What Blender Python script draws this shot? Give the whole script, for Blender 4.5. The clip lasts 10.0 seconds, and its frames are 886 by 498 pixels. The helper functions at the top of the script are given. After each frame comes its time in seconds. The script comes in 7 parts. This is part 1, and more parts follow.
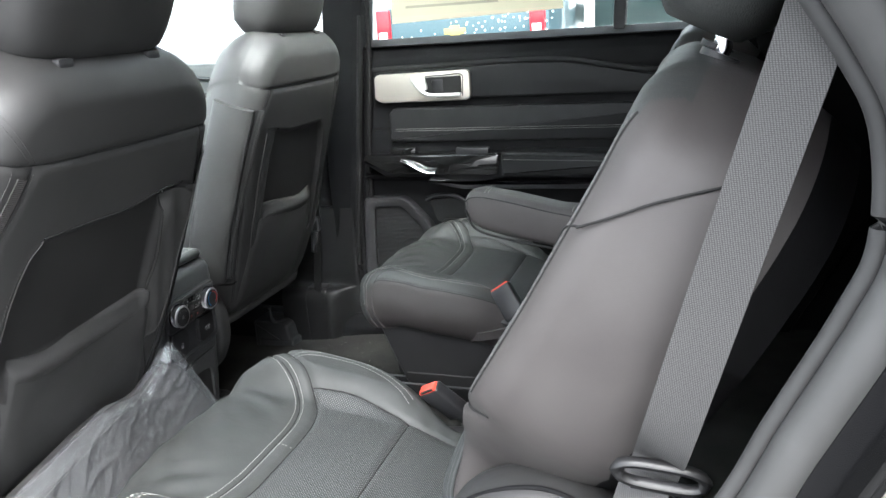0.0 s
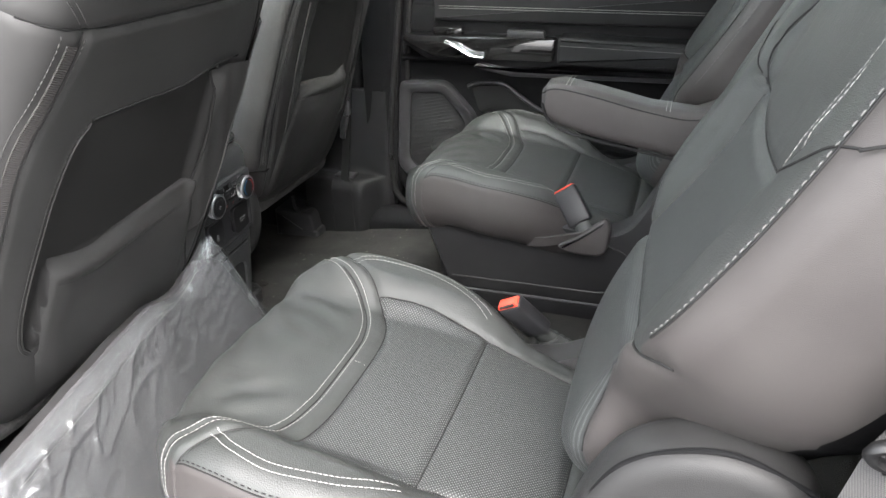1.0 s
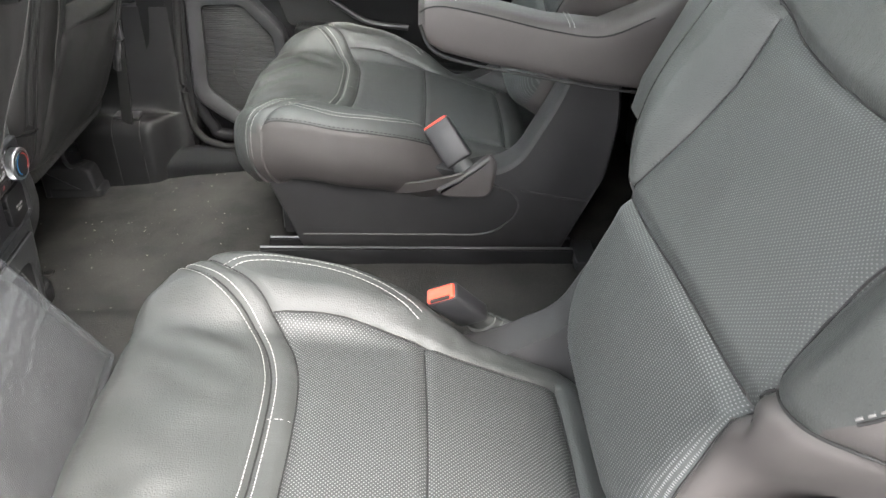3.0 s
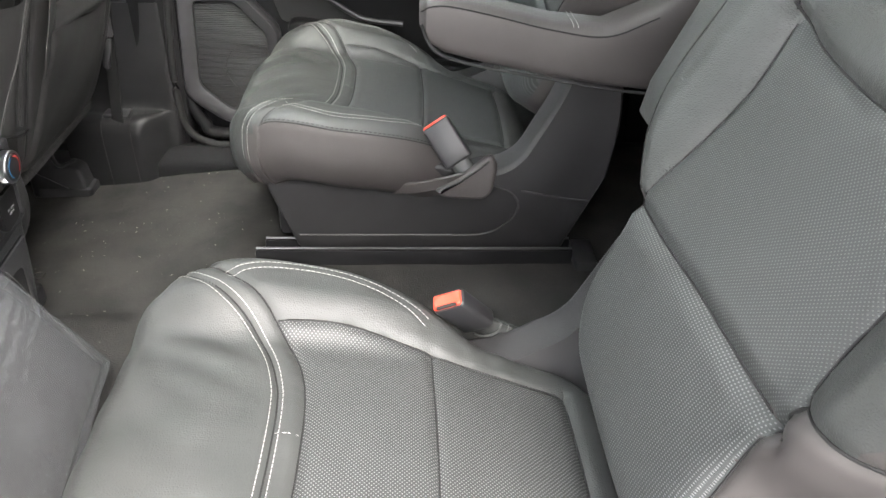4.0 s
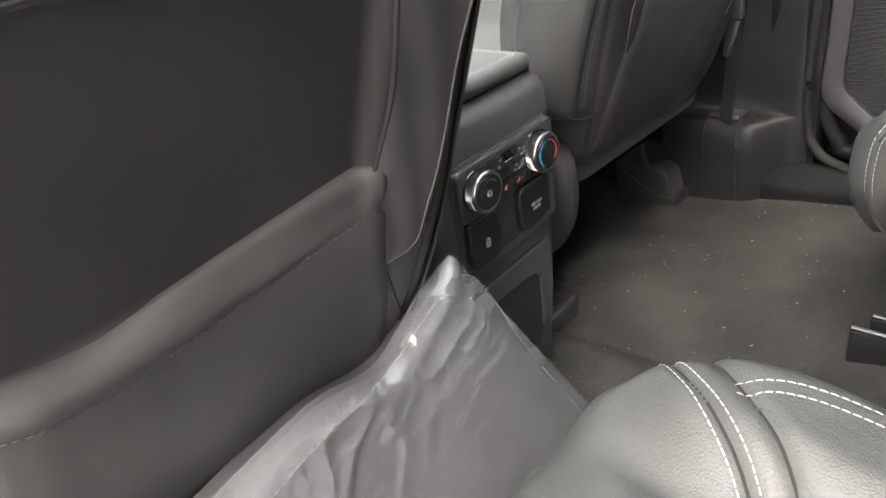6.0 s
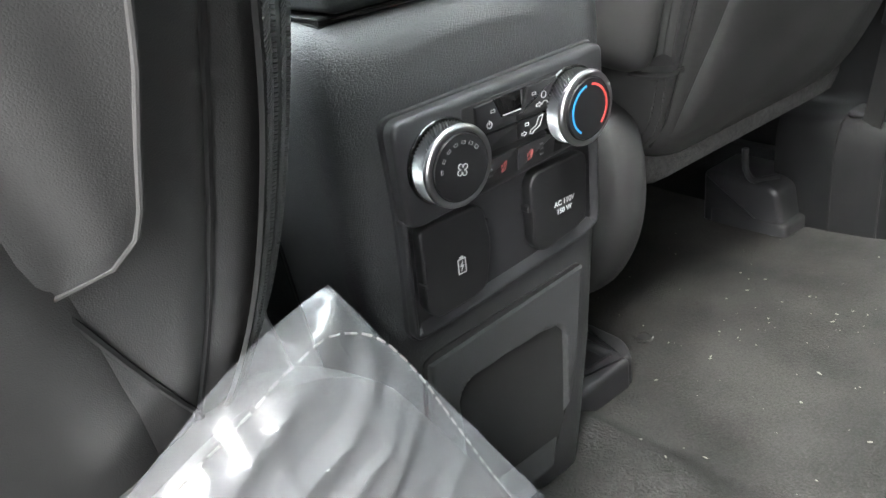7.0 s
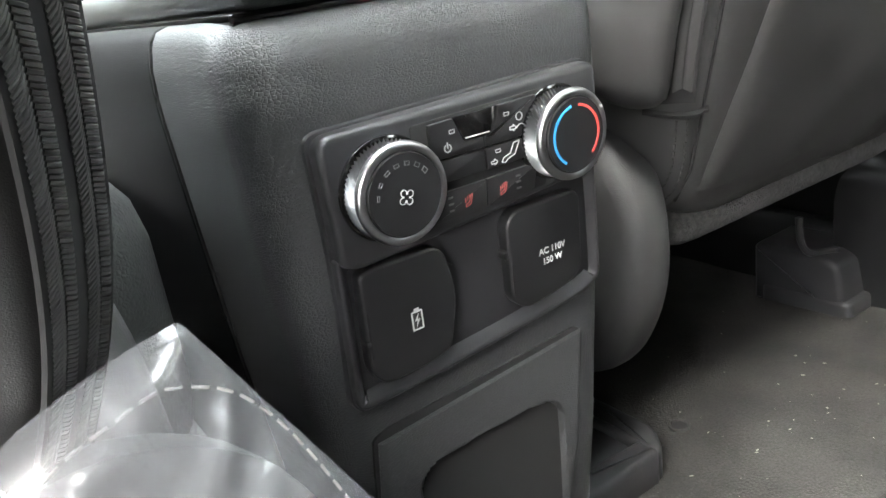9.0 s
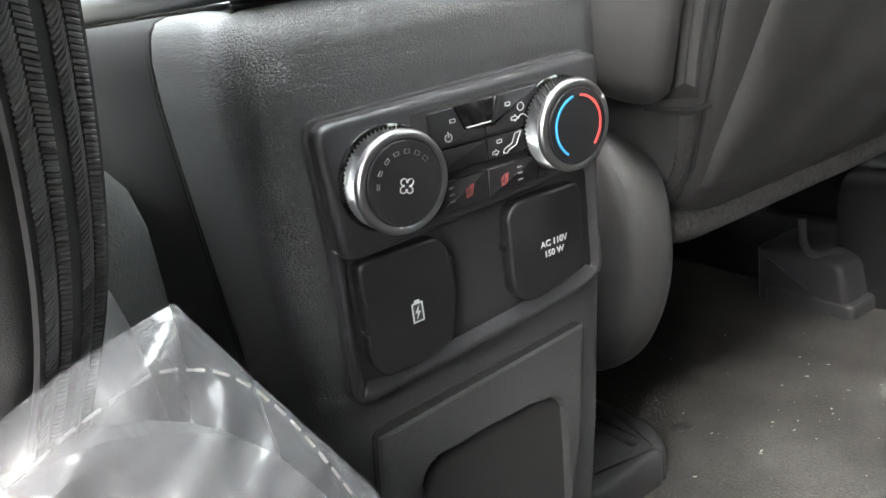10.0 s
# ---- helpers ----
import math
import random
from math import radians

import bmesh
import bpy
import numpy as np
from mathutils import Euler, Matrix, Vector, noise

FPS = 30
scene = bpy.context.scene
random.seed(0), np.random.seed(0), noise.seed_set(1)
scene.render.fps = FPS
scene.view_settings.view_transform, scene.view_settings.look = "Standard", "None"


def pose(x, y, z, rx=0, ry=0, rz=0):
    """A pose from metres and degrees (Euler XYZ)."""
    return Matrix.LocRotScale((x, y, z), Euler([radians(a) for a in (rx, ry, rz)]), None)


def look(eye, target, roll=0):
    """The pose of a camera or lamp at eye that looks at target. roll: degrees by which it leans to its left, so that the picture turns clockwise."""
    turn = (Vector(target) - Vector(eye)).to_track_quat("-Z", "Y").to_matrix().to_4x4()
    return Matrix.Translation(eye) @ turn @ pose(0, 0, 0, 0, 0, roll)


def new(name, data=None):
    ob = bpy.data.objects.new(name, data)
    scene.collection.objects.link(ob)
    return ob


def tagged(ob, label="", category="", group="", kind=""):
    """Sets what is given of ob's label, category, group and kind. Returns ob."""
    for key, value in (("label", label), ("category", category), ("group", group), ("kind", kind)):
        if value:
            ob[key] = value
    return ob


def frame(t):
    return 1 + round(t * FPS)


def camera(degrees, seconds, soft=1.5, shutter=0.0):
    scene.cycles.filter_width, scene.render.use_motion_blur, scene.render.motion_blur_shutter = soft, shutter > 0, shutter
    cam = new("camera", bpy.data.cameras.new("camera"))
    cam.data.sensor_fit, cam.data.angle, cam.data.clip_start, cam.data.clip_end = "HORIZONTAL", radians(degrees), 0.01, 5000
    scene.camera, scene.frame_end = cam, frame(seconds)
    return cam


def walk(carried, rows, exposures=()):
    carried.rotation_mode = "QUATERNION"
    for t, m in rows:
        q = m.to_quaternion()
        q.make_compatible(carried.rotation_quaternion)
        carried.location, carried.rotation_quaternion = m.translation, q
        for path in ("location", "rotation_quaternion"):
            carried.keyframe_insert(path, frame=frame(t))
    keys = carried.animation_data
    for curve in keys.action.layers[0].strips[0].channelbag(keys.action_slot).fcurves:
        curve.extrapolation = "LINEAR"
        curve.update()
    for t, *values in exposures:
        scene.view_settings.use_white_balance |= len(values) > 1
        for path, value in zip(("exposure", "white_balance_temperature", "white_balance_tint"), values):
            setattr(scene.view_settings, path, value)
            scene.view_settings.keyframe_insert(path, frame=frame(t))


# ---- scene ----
cam = camera(59.7, 10.0)
PATH = [
    (0, (0.055, -1.154, 0.782), (-0.569, 0.658, 0.209), -3.9),
    (0.5, (-0.06, -1.132, 0.779), (-0.68, 0.628, 0.06), -3.2),
    (1, (-0.115, -1.075, 0.767), (-0.676, 0.645, -0.084), -1.0),
    (1.5, (-0.183, -0.952, 0.753), (-0.702, 0.725, -0.204), -2.0),
    (2, (-0.263, -0.86, 0.756), (-0.447, 0.859, -0.25), -0.0),
    (2.5, (-0.308, -0.852, 0.746), (-0.354, 0.849, -0.306), 0.6),
    (2.7, (-0.318, -0.855, 0.747), (-0.305, 0.834, -0.325), 0.9),
    (4, (-0.351, -0.835, 0.754), (-0.259, 0.827, -0.355), 1.8),
    (4.5, (-0.31, -0.803, 0.749), (-0.436, 0.853, -0.365), -0.3),
    (5, (-0.24, -0.763, 0.746), (-0.722, 0.832, -0.359), -2.6),
    (5.5, (-0.226, -0.724, 0.725), (-1.123, 0.707, -0.346), -5.7),
    (5.7, (-0.285, -0.668, 0.679), (-1.385, 0.647, -0.351), -7.5),
    (5.9, (-0.352, -0.579, 0.621), (-1.623, 0.623, -0.348), -9.9),
    (6, (-0.387, -0.518, 0.594), (-1.699, 0.647, -0.365), -10.9),
    (6.1, (-0.413, -0.488, 0.572), (-1.728, 0.677, -0.384), -10.4),
    (6.2, (-0.446, -0.442, 0.546), (-1.778, 0.71, -0.401), -10.6),
    (7.3, (-0.584, -0.229, 0.398), (-2.054, 0.808, -0.475), -7.6),
    (7.5, (-0.589, -0.209, 0.392), (-2.078, 0.824, -0.454), -7.9),
    (8, (-0.593, -0.187, 0.372), (-2.132, 0.827, -0.404), -8.6),
    (8.5, (-0.595, -0.185, 0.367), (-2.174, 0.827, -0.327), -8.7),
    (9, (-0.594, -0.182, 0.361), (-2.187, 0.821, -0.315), -8.6),
    (9.5, (-0.596, -0.181, 0.357), (-2.193, 0.818, -0.316), -8.6),
    (10, (-0.595, -0.182, 0.353), (-2.195, 0.823, -0.304), -8.6),
]
SKY, SUN = 0.15, 0.6
EXPOSURES = [(0, 3.6, 6150, 10), (0.5, 3.75, 6200, 12), (1.0, 3.8, 6450, 12), (1.5, 3.75, 6650, 12), (2.0, 4.0, 6600, 10), (2.5, 4.4, 6600, 11), (4.0, 4.35, 6650, 13), (5.0, 4.4, 6800, 14), (5.5, 4.4, 6850, 14), (6.2, 4.25, 6850, 14), (7.4, 5.4, 6200, 8), (9.0, 5.2, 6550, 11), (10.0, 5.15, 6600, 12)]
walk(cam, [(t, look(eye, target, roll)) for t, eye, target, roll in PATH], EXPOSURES)

# ---- world, sun, exposure ----
world = bpy.data.worlds.new("overcast_sky")
scene.world = world
world.use_nodes = True
wn = world.node_tree.nodes
sky = wn.new("ShaderNodeTexSky")
sky.sky_type = 'NISHITA'
sky.sun_disc = False
sky.sun_elevation = radians(52)
sky.sun_rotation = radians(155)
sky.dust_density = 4.0
sky.air_density = 1.5
pale = wn.new("ShaderNodeHueSaturation")
pale.inputs["Saturation"].default_value = 0.25
world.node_tree.links.new(sky.outputs[0], pale.inputs["Color"])
cloud = wn.new("ShaderNodeMix")
cloud.data_type = 'RGBA'
cloud.inputs[0].default_value = 0.6
cloud.inputs[7].default_value = (2.2, 2.25, 2.3, 1)
world.node_tree.links.new(pale.outputs[0], cloud.inputs[6])
world.node_tree.links.new(cloud.outputs[2], wn["Background"].inputs["Color"])
wn["Background"].inputs["Strength"].default_value = SKY
sun = new("sun", bpy.data.lights.new("sun", 'SUN'))
sun.data.energy = SUN
sun.data.angle = radians(40)
sun.data.color = (1.0, 0.96, 0.9)
sun.matrix_basis = look((0, 0, 20), (-6.2, 14.3, 0))

# ---- materials ----


def material(name, colour, rough=0.5, metal=0.0, **more):
    m = bpy.data.materials.new(name)
    m.use_nodes = True
    b = m.node_tree.nodes["Principled BSDF"]
    b.inputs["Base Color"].default_value = (*colour, 1)
    b.inputs["Roughness"].default_value = rough
    b.inputs["Metallic"].default_value = metal
    for key, value in more.items():
        b.inputs[key.replace("_", " ")].default_value = value
    return m


def node(m, kind, **inputs):
    n = m.node_tree.nodes.new(kind)
    for key, value in inputs.items():
        n.inputs[key].default_value = value
    return n


def coords(m, scale=(1, 1, 1), out="Object", rot=(0, 0, 0)):
    tc = m.node_tree.nodes.new("ShaderNodeTexCoord")
    mp = node(m, "ShaderNodeMapping", Scale=scale, Rotation=rot)
    m.node_tree.links.new(tc.outputs[out], mp.inputs["Vector"])
    return mp.outputs[0]


def vary(m, colour, other, scale, rough=None, detail=4.0, lo=0.35, hi=0.65):
    """Two tones of the base colour, and of the roughness, by a noise of that scale."""
    L = m.node_tree.links
    b = m.node_tree.nodes["Principled BSDF"]
    nz = node(m, "ShaderNodeTexNoise", Scale=scale, Detail=detail)
    L.new(coords(m), nz.inputs["Vector"])
    ramp = m.node_tree.nodes.new("ShaderNodeValToRGB")
    ramp.color_ramp.elements[0].position, ramp.color_ramp.elements[1].position = lo, hi
    ramp.color_ramp.elements[0].color, ramp.color_ramp.elements[1].color = (*colour, 1), (*other, 1)
    L.new(nz.outputs["Fac"], ramp.inputs["Fac"])
    L.new(ramp.outputs[0], b.inputs["Base Color"])
    if rough:
        mr = node(m, "ShaderNodeMapRange")
        mr.inputs["To Min"].default_value, mr.inputs["To Max"].default_value = rough
        L.new(nz.outputs["Fac"], mr.inputs["Value"])
        L.new(mr.outputs[0], b.inputs["Roughness"])
    return ramp


def bump(m, source, strength, distance, before=None):
    n = node(m, "ShaderNodeBump", Strength=strength, Distance=distance)
    m.node_tree.links.new(source, n.inputs["Height"])
    if before:
        m.node_tree.links.new(before, n.inputs["Normal"])
    m.node_tree.links.new(n.outputs[0], m.node_tree.nodes["Principled BSDF"].inputs["Normal"])
    return n.outputs[0]


def leather(name, colour, other, grain=430.0, strength=0.5, rough=(0.46, 0.60), wrinkle=0.07, crease=18.0, stretch=(1, 1, 1)):
    m = material(name, colour, 0.45, Specular_IOR_Level=0.55)
    vary(m, colour, other, 14.0, rough)
    big = node(m, "ShaderNodeTexNoise", Scale=crease, Detail=3.0)
    m.node_tree.links.new(coords(m, stretch), big.inputs["Vector"])
    first = bump(m, big.outputs["Fac"], wrinkle, 0.012)
    cell = node(m, "ShaderNodeTexVoronoi", Scale=grain)
    cell.feature = 'DISTANCE_TO_EDGE'
    m.node_tree.links.new(coords(m), cell.inputs["Vector"])
    bump(m, cell.outputs["Distance"], strength, 0.0009, first)
    return m


def perforated(name, colour, dot, pitch=(0.0031, 0.0031), rough=0.5, turn=45.0):
    """Leather with rows of tiny holes over a paler backing."""
    m = material(name, colour, rough)
    L = m.node_tree.links
    b = m.node_tree.nodes["Principled BSDF"]
    uv = coords(m, (1 / pitch[0], 1 / pitch[1], 1), "UV", (0, 0, radians(turn)))
    v = node(m, "ShaderNodeTexVoronoi", Scale=1.0, Randomness=0.0)
    v.voronoi_dimensions = '2D'
    L.new(uv, v.inputs["Vector"])
    mr = node(m, "ShaderNodeMapRange")
    mr.inputs["From Min"].default_value, mr.inputs["From Max"].default_value = 0.14, 0.30
    L.new(v.outputs["Distance"], mr.inputs["Value"])
    nz = node(m, "ShaderNodeTexNoise", Scale=20.0, Detail=3.0)
    L.new(coords(m), nz.inputs["Vector"])
    mix = m.node_tree.nodes.new("ShaderNodeMix")
    mix.data_type = 'RGBA'
    L.new(mr.outputs[0], mix.inputs[0])
    mix.inputs[6].default_value, mix.inputs[7].default_value = (*dot, 1), (*colour, 1)
    L.new(mix.outputs[2], b.inputs["Base Color"])
    first = bump(m, nz.outputs["Fac"], 0.12, 0.01)
    bump(m, mr.outputs[0], 0.5, 0.0008, first)
    return m


def plastic(name, colour, other, rough=(0.42, 0.6), grain=1300.0, strength=0.3):
    m = material(name, colour, 0.5, Specular_IOR_Level=0.24)
    vary(m, colour, other, 9.0, rough)
    cell = node(m, "ShaderNodeTexVoronoi", Scale=grain)
    m.node_tree.links.new(coords(m), cell.inputs["Vector"])
    bump(m, cell.outputs["Distance"], strength, 0.0005)
    return m


BLACK_LEATHER = leather("black_leather", (0.031, 0.0335, 0.032), (0.043, 0.045, 0.0435), wrinkle=0.10, crease=16.0, stretch=(0.6, 3.0, 1.8))
SIDE_LEATHER = leather("side_vinyl", (0.046, 0.041, 0.040), (0.056, 0.051, 0.049), 1100.0, 0.25, (0.5, 0.62), 0.08)
BACK_VINYL = leather("seat_back_vinyl", (0.031, 0.0308, 0.0304), (0.041, 0.0405, 0.040), 1200.0, 0.2, (0.42, 0.55), 0.12, 9.0)
# dark vinyl, darkened further to carry the shade inside the seat-back pocket
POCKET_VINYL = leather("pocket_vinyl", (0.0125, 0.0122, 0.012), (0.018, 0.0175, 0.0172), 1200.0, 0.2, (0.5, 0.62), 0.12, 9.0)
DOOR_VINYL = leather("door_vinyl", (0.0105, 0.0107, 0.0112), (0.0145, 0.0147, 0.0152), 1000.0, 0.25, (0.5, 0.62), 0.05)
DOOR_VINYL.node_tree.nodes["Principled BSDF"].inputs["Specular IOR Level"].default_value = 0.25
PERFORATED = perforated("perforated_leather", (0.026, 0.028, 0.028), (0.15, 0.153, 0.15), (0.0027, 0.0027))
FINE_PERFORATED = perforated("fine_perforated_leather", (0.033, 0.036, 0.0355), (0.095, 0.099, 0.097), (0.0025, 0.0025))
RIBBED = perforated("coarse_perforated_leather", (0.029, 0.032, 0.032), (0.12, 0.125, 0.123), (0.0021, 0.0032), turn=0.0)
SEAM = material("seam_shadow_thread", (0.009, 0.009, 0.009), 0.8)
WHITE_THREAD = material("white_thread", (0.31, 0.31, 0.295), 0.8)
GREY_THREAD = material("pale_grey_thread", (0.12, 0.117, 0.114), 0.7)
DARK_THREAD = material("grey_thread", (0.045, 0.044, 0.043), 0.75)
HARD_PLASTIC = plastic("grained_black_plastic", (0.0065, 0.0065, 0.0070), (0.0092, 0.0093, 0.0098), (0.5, 0.66))
HARD_PLASTIC.node_tree.nodes["Principled BSDF"].inputs["Specular IOR Level"].default_value = 0.09
CONSOLE_PLASTIC = material("soft_grained_console", (0.034, 0.035, 0.036), 0.45)
vary(CONSOLE_PLASTIC, (0.032, 0.033, 0.034), (0.040, 0.041, 0.042), 9.0, (0.34, 0.44))
warp = node(CONSOLE_PLASTIC, "ShaderNodeTexNoise", Scale=330.0, Detail=2.0)
CONSOLE_PLASTIC.node_tree.links.new(coords(CONSOLE_PLASTIC), warp.inputs["Vector"])
mixv = node(CONSOLE_PLASTIC, "ShaderNodeVectorMath")
mixv.operation = 'MULTIPLY_ADD'
mixv.inputs[1].default_value = (0.3, 0.3, 0.3)
CONSOLE_PLASTIC.node_tree.links.new(warp.outputs["Color"], mixv.inputs[0])
CONSOLE_PLASTIC.node_tree.links.new(coords(CONSOLE_PLASTIC, (680, 520, 740)), mixv.inputs[2])
pebble = node(CONSOLE_PLASTIC, "ShaderNodeTexVoronoi", Scale=1.0)
pebble.feature = 'DISTANCE_TO_EDGE'
CONSOLE_PLASTIC.node_tree.links.new(mixv.outputs[0], pebble.inputs["Vector"])
crease_width = node(CONSOLE_PLASTIC, "ShaderNodeMapRange")
crease_width.inputs["From Max"].default_value = 0.16
CONSOLE_PLASTIC.node_tree.links.new(pebble.outputs["Distance"], crease_width.inputs["Value"])
bump(CONSOLE_PLASTIC, crease_width.outputs[0], 0.55, 0.0003)
SMOOTH_PLASTIC = plastic("satin_black_plastic", (0.022, 0.022, 0.0235), (0.027, 0.027, 0.0285), (0.36, 0.46), 2200.0, 0.1)
SMOOTH_PLASTIC.node_tree.nodes["Principled BSDF"].inputs["Specular IOR Level"].default_value = 0.4
PILLAR_PLASTIC = plastic("pillar_black_plastic", (0.0085, 0.0086, 0.009), (0.0115, 0.0116, 0.0122), (0.42, 0.55), 2200.0, 0.1)
PILLAR_PLASTIC.node_tree.nodes["Principled BSDF"].inputs["Specular IOR Level"].default_value = 0.3
KEY_BLACK = material("matt_black_key", (0.0085, 0.0085, 0.009), 0.42)
vary(KEY_BLACK, (0.008, 0.008, 0.0085), (0.011, 0.011, 0.0115), 40.0, (0.36, 0.48))
GLOSS_BLACK = material("piano_black", (0.007, 0.007, 0.007), 0.08, Coat_Weight=0.6)
CHROME = material("chrome", (0.82, 0.83, 0.85), 0.12, 1.0)
KNURL_SIDE = material("knurled_metal", (0.30, 0.304, 0.31), 0.30, 1.0)
KNURL = material("satin_chrome_rim", (0.42, 0.424, 0.43), 0.30, 1.0)
LEVER = material("polished_lever", (0.74, 0.74, 0.72), 0.38, 0.35)
SATIN = material("satin_silver", (0.62, 0.58, 0.52), 0.34, 0.75)
RED = material("red_button", (0.72, 0.06, 0.03), 0.35)
STEEL = material("black_steel", (0.20, 0.20, 0.205), 0.32, 0.9)
RUBBER = material("rubber_seal", (0.021, 0.021, 0.021), 0.55)
vary(RUBBER, (0.026, 0.026, 0.026), (0.036, 0.036, 0.036), 30.0, (0.65, 0.8))
LIGHT_INK = material("pale_print", (0.42, 0.42, 0.42), 0.6)
RED_INK = material("red_print", (0.55, 0.06, 0.05), 0.6)
BLUE_INK = material("blue_print", (0.03, 0.26, 0.55), 0.6)
HEADLINER = material("black_headliner", (0.03, 0.03, 0.03), 0.9)
vary(HEADLINER, (0.026, 0.026, 0.026), (0.036, 0.036, 0.036), 60.0)

CARPET = material("charcoal_carpet", (0.018, 0.018, 0.017), 0.95, Specular_IOR_Level=0.15)
vary(CARPET, (0.0215, 0.0209, 0.0199), (0.039, 0.0375, 0.0354), 11.0, None, 8.0)
fibre = node(CARPET, "ShaderNodeTexNoise", Scale=420.0, Detail=4.0)
CARPET.node_tree.links.new(coords(CARPET), fibre.inputs["Vector"])
bump(CARPET, fibre.outputs["Fac"], 0.8, 0.0016)
fuzz = node(CARPET, "ShaderNodeTexNoise", Scale=520.0, Detail=3.0, Roughness=0.7)
CARPET.node_tree.links.new(coords(CARPET), fuzz.inputs["Vector"])
fuzz_range = node(CARPET, "ShaderNodeMapRange")
for key, value in (("From Min", 0.3), ("From Max", 0.7), ("To Min", 0.68), ("To Max", 1.36)):
    fuzz_range.inputs[key].default_value = value
CARPET.node_tree.links.new(fuzz.outputs["Fac"], fuzz_range.inputs["Value"])
pile = node(CARPET, "ShaderNodeVectorMath")
pile.operation = 'MULTIPLY'
tone = CARPET.node_tree.nodes["Principled BSDF"].inputs["Base Color"]
CARPET.node_tree.links.new(tone.links[0].from_socket, pile.inputs[0])
CARPET.node_tree.links.new(fuzz_range.outputs[0], pile.inputs[1])
CARPET.node_tree.links.new(pile.outputs[0], tone)
FELT = material("grey_felt_edge", (0.045, 0.044, 0.042), 0.95)
vary(FELT, (0.032, 0.032, 0.031), (0.066, 0.065, 0.062), 240.0, None, 6.0)
nap = node(FELT, "ShaderNodeTexNoise", Scale=600.0, Detail=3.0)
FELT.node_tree.links.new(coords(FELT), nap.inputs["Vector"])
bump(FELT, nap.outputs["Fac"], 0.9, 0.003)

WEBBING = material("woven_webbing", (0.058, 0.058, 0.060), 0.7)
weave = node(WEBBING, "ShaderNodeTexVoronoi", Scale=1.0, Randomness=0.12)
weave.voronoi_dimensions = '2D'
WEBBING.node_tree.links.new(coords(WEBBING, (620, 900, 1), "UV", (0, 0, radians(18))), weave.inputs["Vector"])
wr = WEBBING.node_tree.nodes.new("ShaderNodeValToRGB")
wr.color_ramp.elements[0].position, wr.color_ramp.elements[1].position = 0.1, 0.6
wr.color_ramp.elements[0].color, wr.color_ramp.elements[1].color = (0.085, 0.083, 0.082, 1), (0.016, 0.016, 0.016, 1)
WEBBING.node_tree.links.new(weave.outputs["Distance"], wr.inputs["Fac"])
WEBBING.node_tree.links.new(wr.outputs[0], WEBBING.node_tree.nodes["Principled BSDF"].inputs["Base Color"])
bump(WEBBING, weave.outputs["Distance"], -0.4, 0.0006)

GLASS = bpy.data.materials.new("window_glass")
GLASS.use_nodes = True
gb = GLASS.node_tree.nodes["Principled BSDF"]
gb.inputs["Base Color"].default_value = (0.86, 0.93, 0.90, 1)
gb.inputs["Roughness"].default_value = 0.0
gb.inputs["IOR"].default_value = 1.05
gb.inputs["Transmission Weight"].default_value = 1.0

FILM = bpy.data.materials.new("clear_plastic_film")
FILM.use_nodes = True
fn = FILM.node_tree.nodes
fn.remove(fn["Principled BSDF"])
clear, milky, shine = fn.new("ShaderNodeBsdfTransparent"), fn.new("ShaderNodeBsdfDiffuse"), fn.new("ShaderNodeBsdfGlossy")
clear.inputs["Color"].default_value = (0.93, 0.94, 0.95, 1)
milky.inputs["Color"].default_value = (0.33, 0.34, 0.35, 1)
shine.inputs["Roughness"].default_value = 0.19
haze, gloss = fn.new("ShaderNodeMixShader"), fn.new("ShaderNodeMixShader")
gloss.inputs[0].default_value = 0.12
# fine creases: ridges where a wandering noise crosses its middle
crumple = node(FILM, "ShaderNodeTexNoise", Scale=14.0, Detail=3.0, Distortion=1.2)
ridge, fold = fn.new("ShaderNodeMath"), fn.new("ShaderNodeMath")
ridge.operation, fold.operation = "SUBTRACT", "ABSOLUTE"
ridge.inputs[1].default_value = 0.5
crease_bump = node(FILM, "ShaderNodeBump", Strength=0.25, Distance=0.005)
# milky haze, denser in patches and along the creases
patch = node(FILM, "ShaderNodeTexNoise", Scale=9.0, Detail=3.0)
patch_range, whiten, veil = fn.new("ShaderNodeMapRange"), fn.new("ShaderNodeMapRange"), fn.new("ShaderNodeMath")
veil.operation = "ADD"
for rng_node, values in ((patch_range, (0.35, 0.7, 0.16, 0.28)), (whiten, (0.0, 0.012, 0.16, 0.0))):
    for i, v in enumerate(values):
        rng_node.inputs[i + 1].default_value = v
for a, b in ((coords(FILM, (1.0, 1.5, 0.9), "Object", (0.9, 0, 0)), crumple.inputs["Vector"]), (crumple.outputs["Fac"], ridge.inputs[0]), (ridge.outputs[0], fold.inputs[0]), (fold.outputs[0], crease_bump.inputs["Height"]), (fold.outputs[0], whiten.inputs[0]), (coords(FILM), patch.inputs["Vector"]), (patch.outputs["Fac"], patch_range.inputs[0]), (patch_range.outputs[0], veil.inputs[0]), (whiten.outputs[0], veil.inputs[1]), (veil.outputs[0], haze.inputs[0]), (crease_bump.outputs[0], shine.inputs["Normal"]), (clear.outputs[0], haze.inputs[1]), (milky.outputs[0], haze.inputs[2]), (haze.outputs[0], gloss.inputs[1]), (shine.outputs[0], gloss.inputs[2]), (gloss.outputs[0], fn["Material Output"].inputs[0])):
    FILM.node_tree.links.new(a, b)
MAT_CLOTH = material("grey_floor_mat", (0.10, 0.10, 0.10), 0.95)
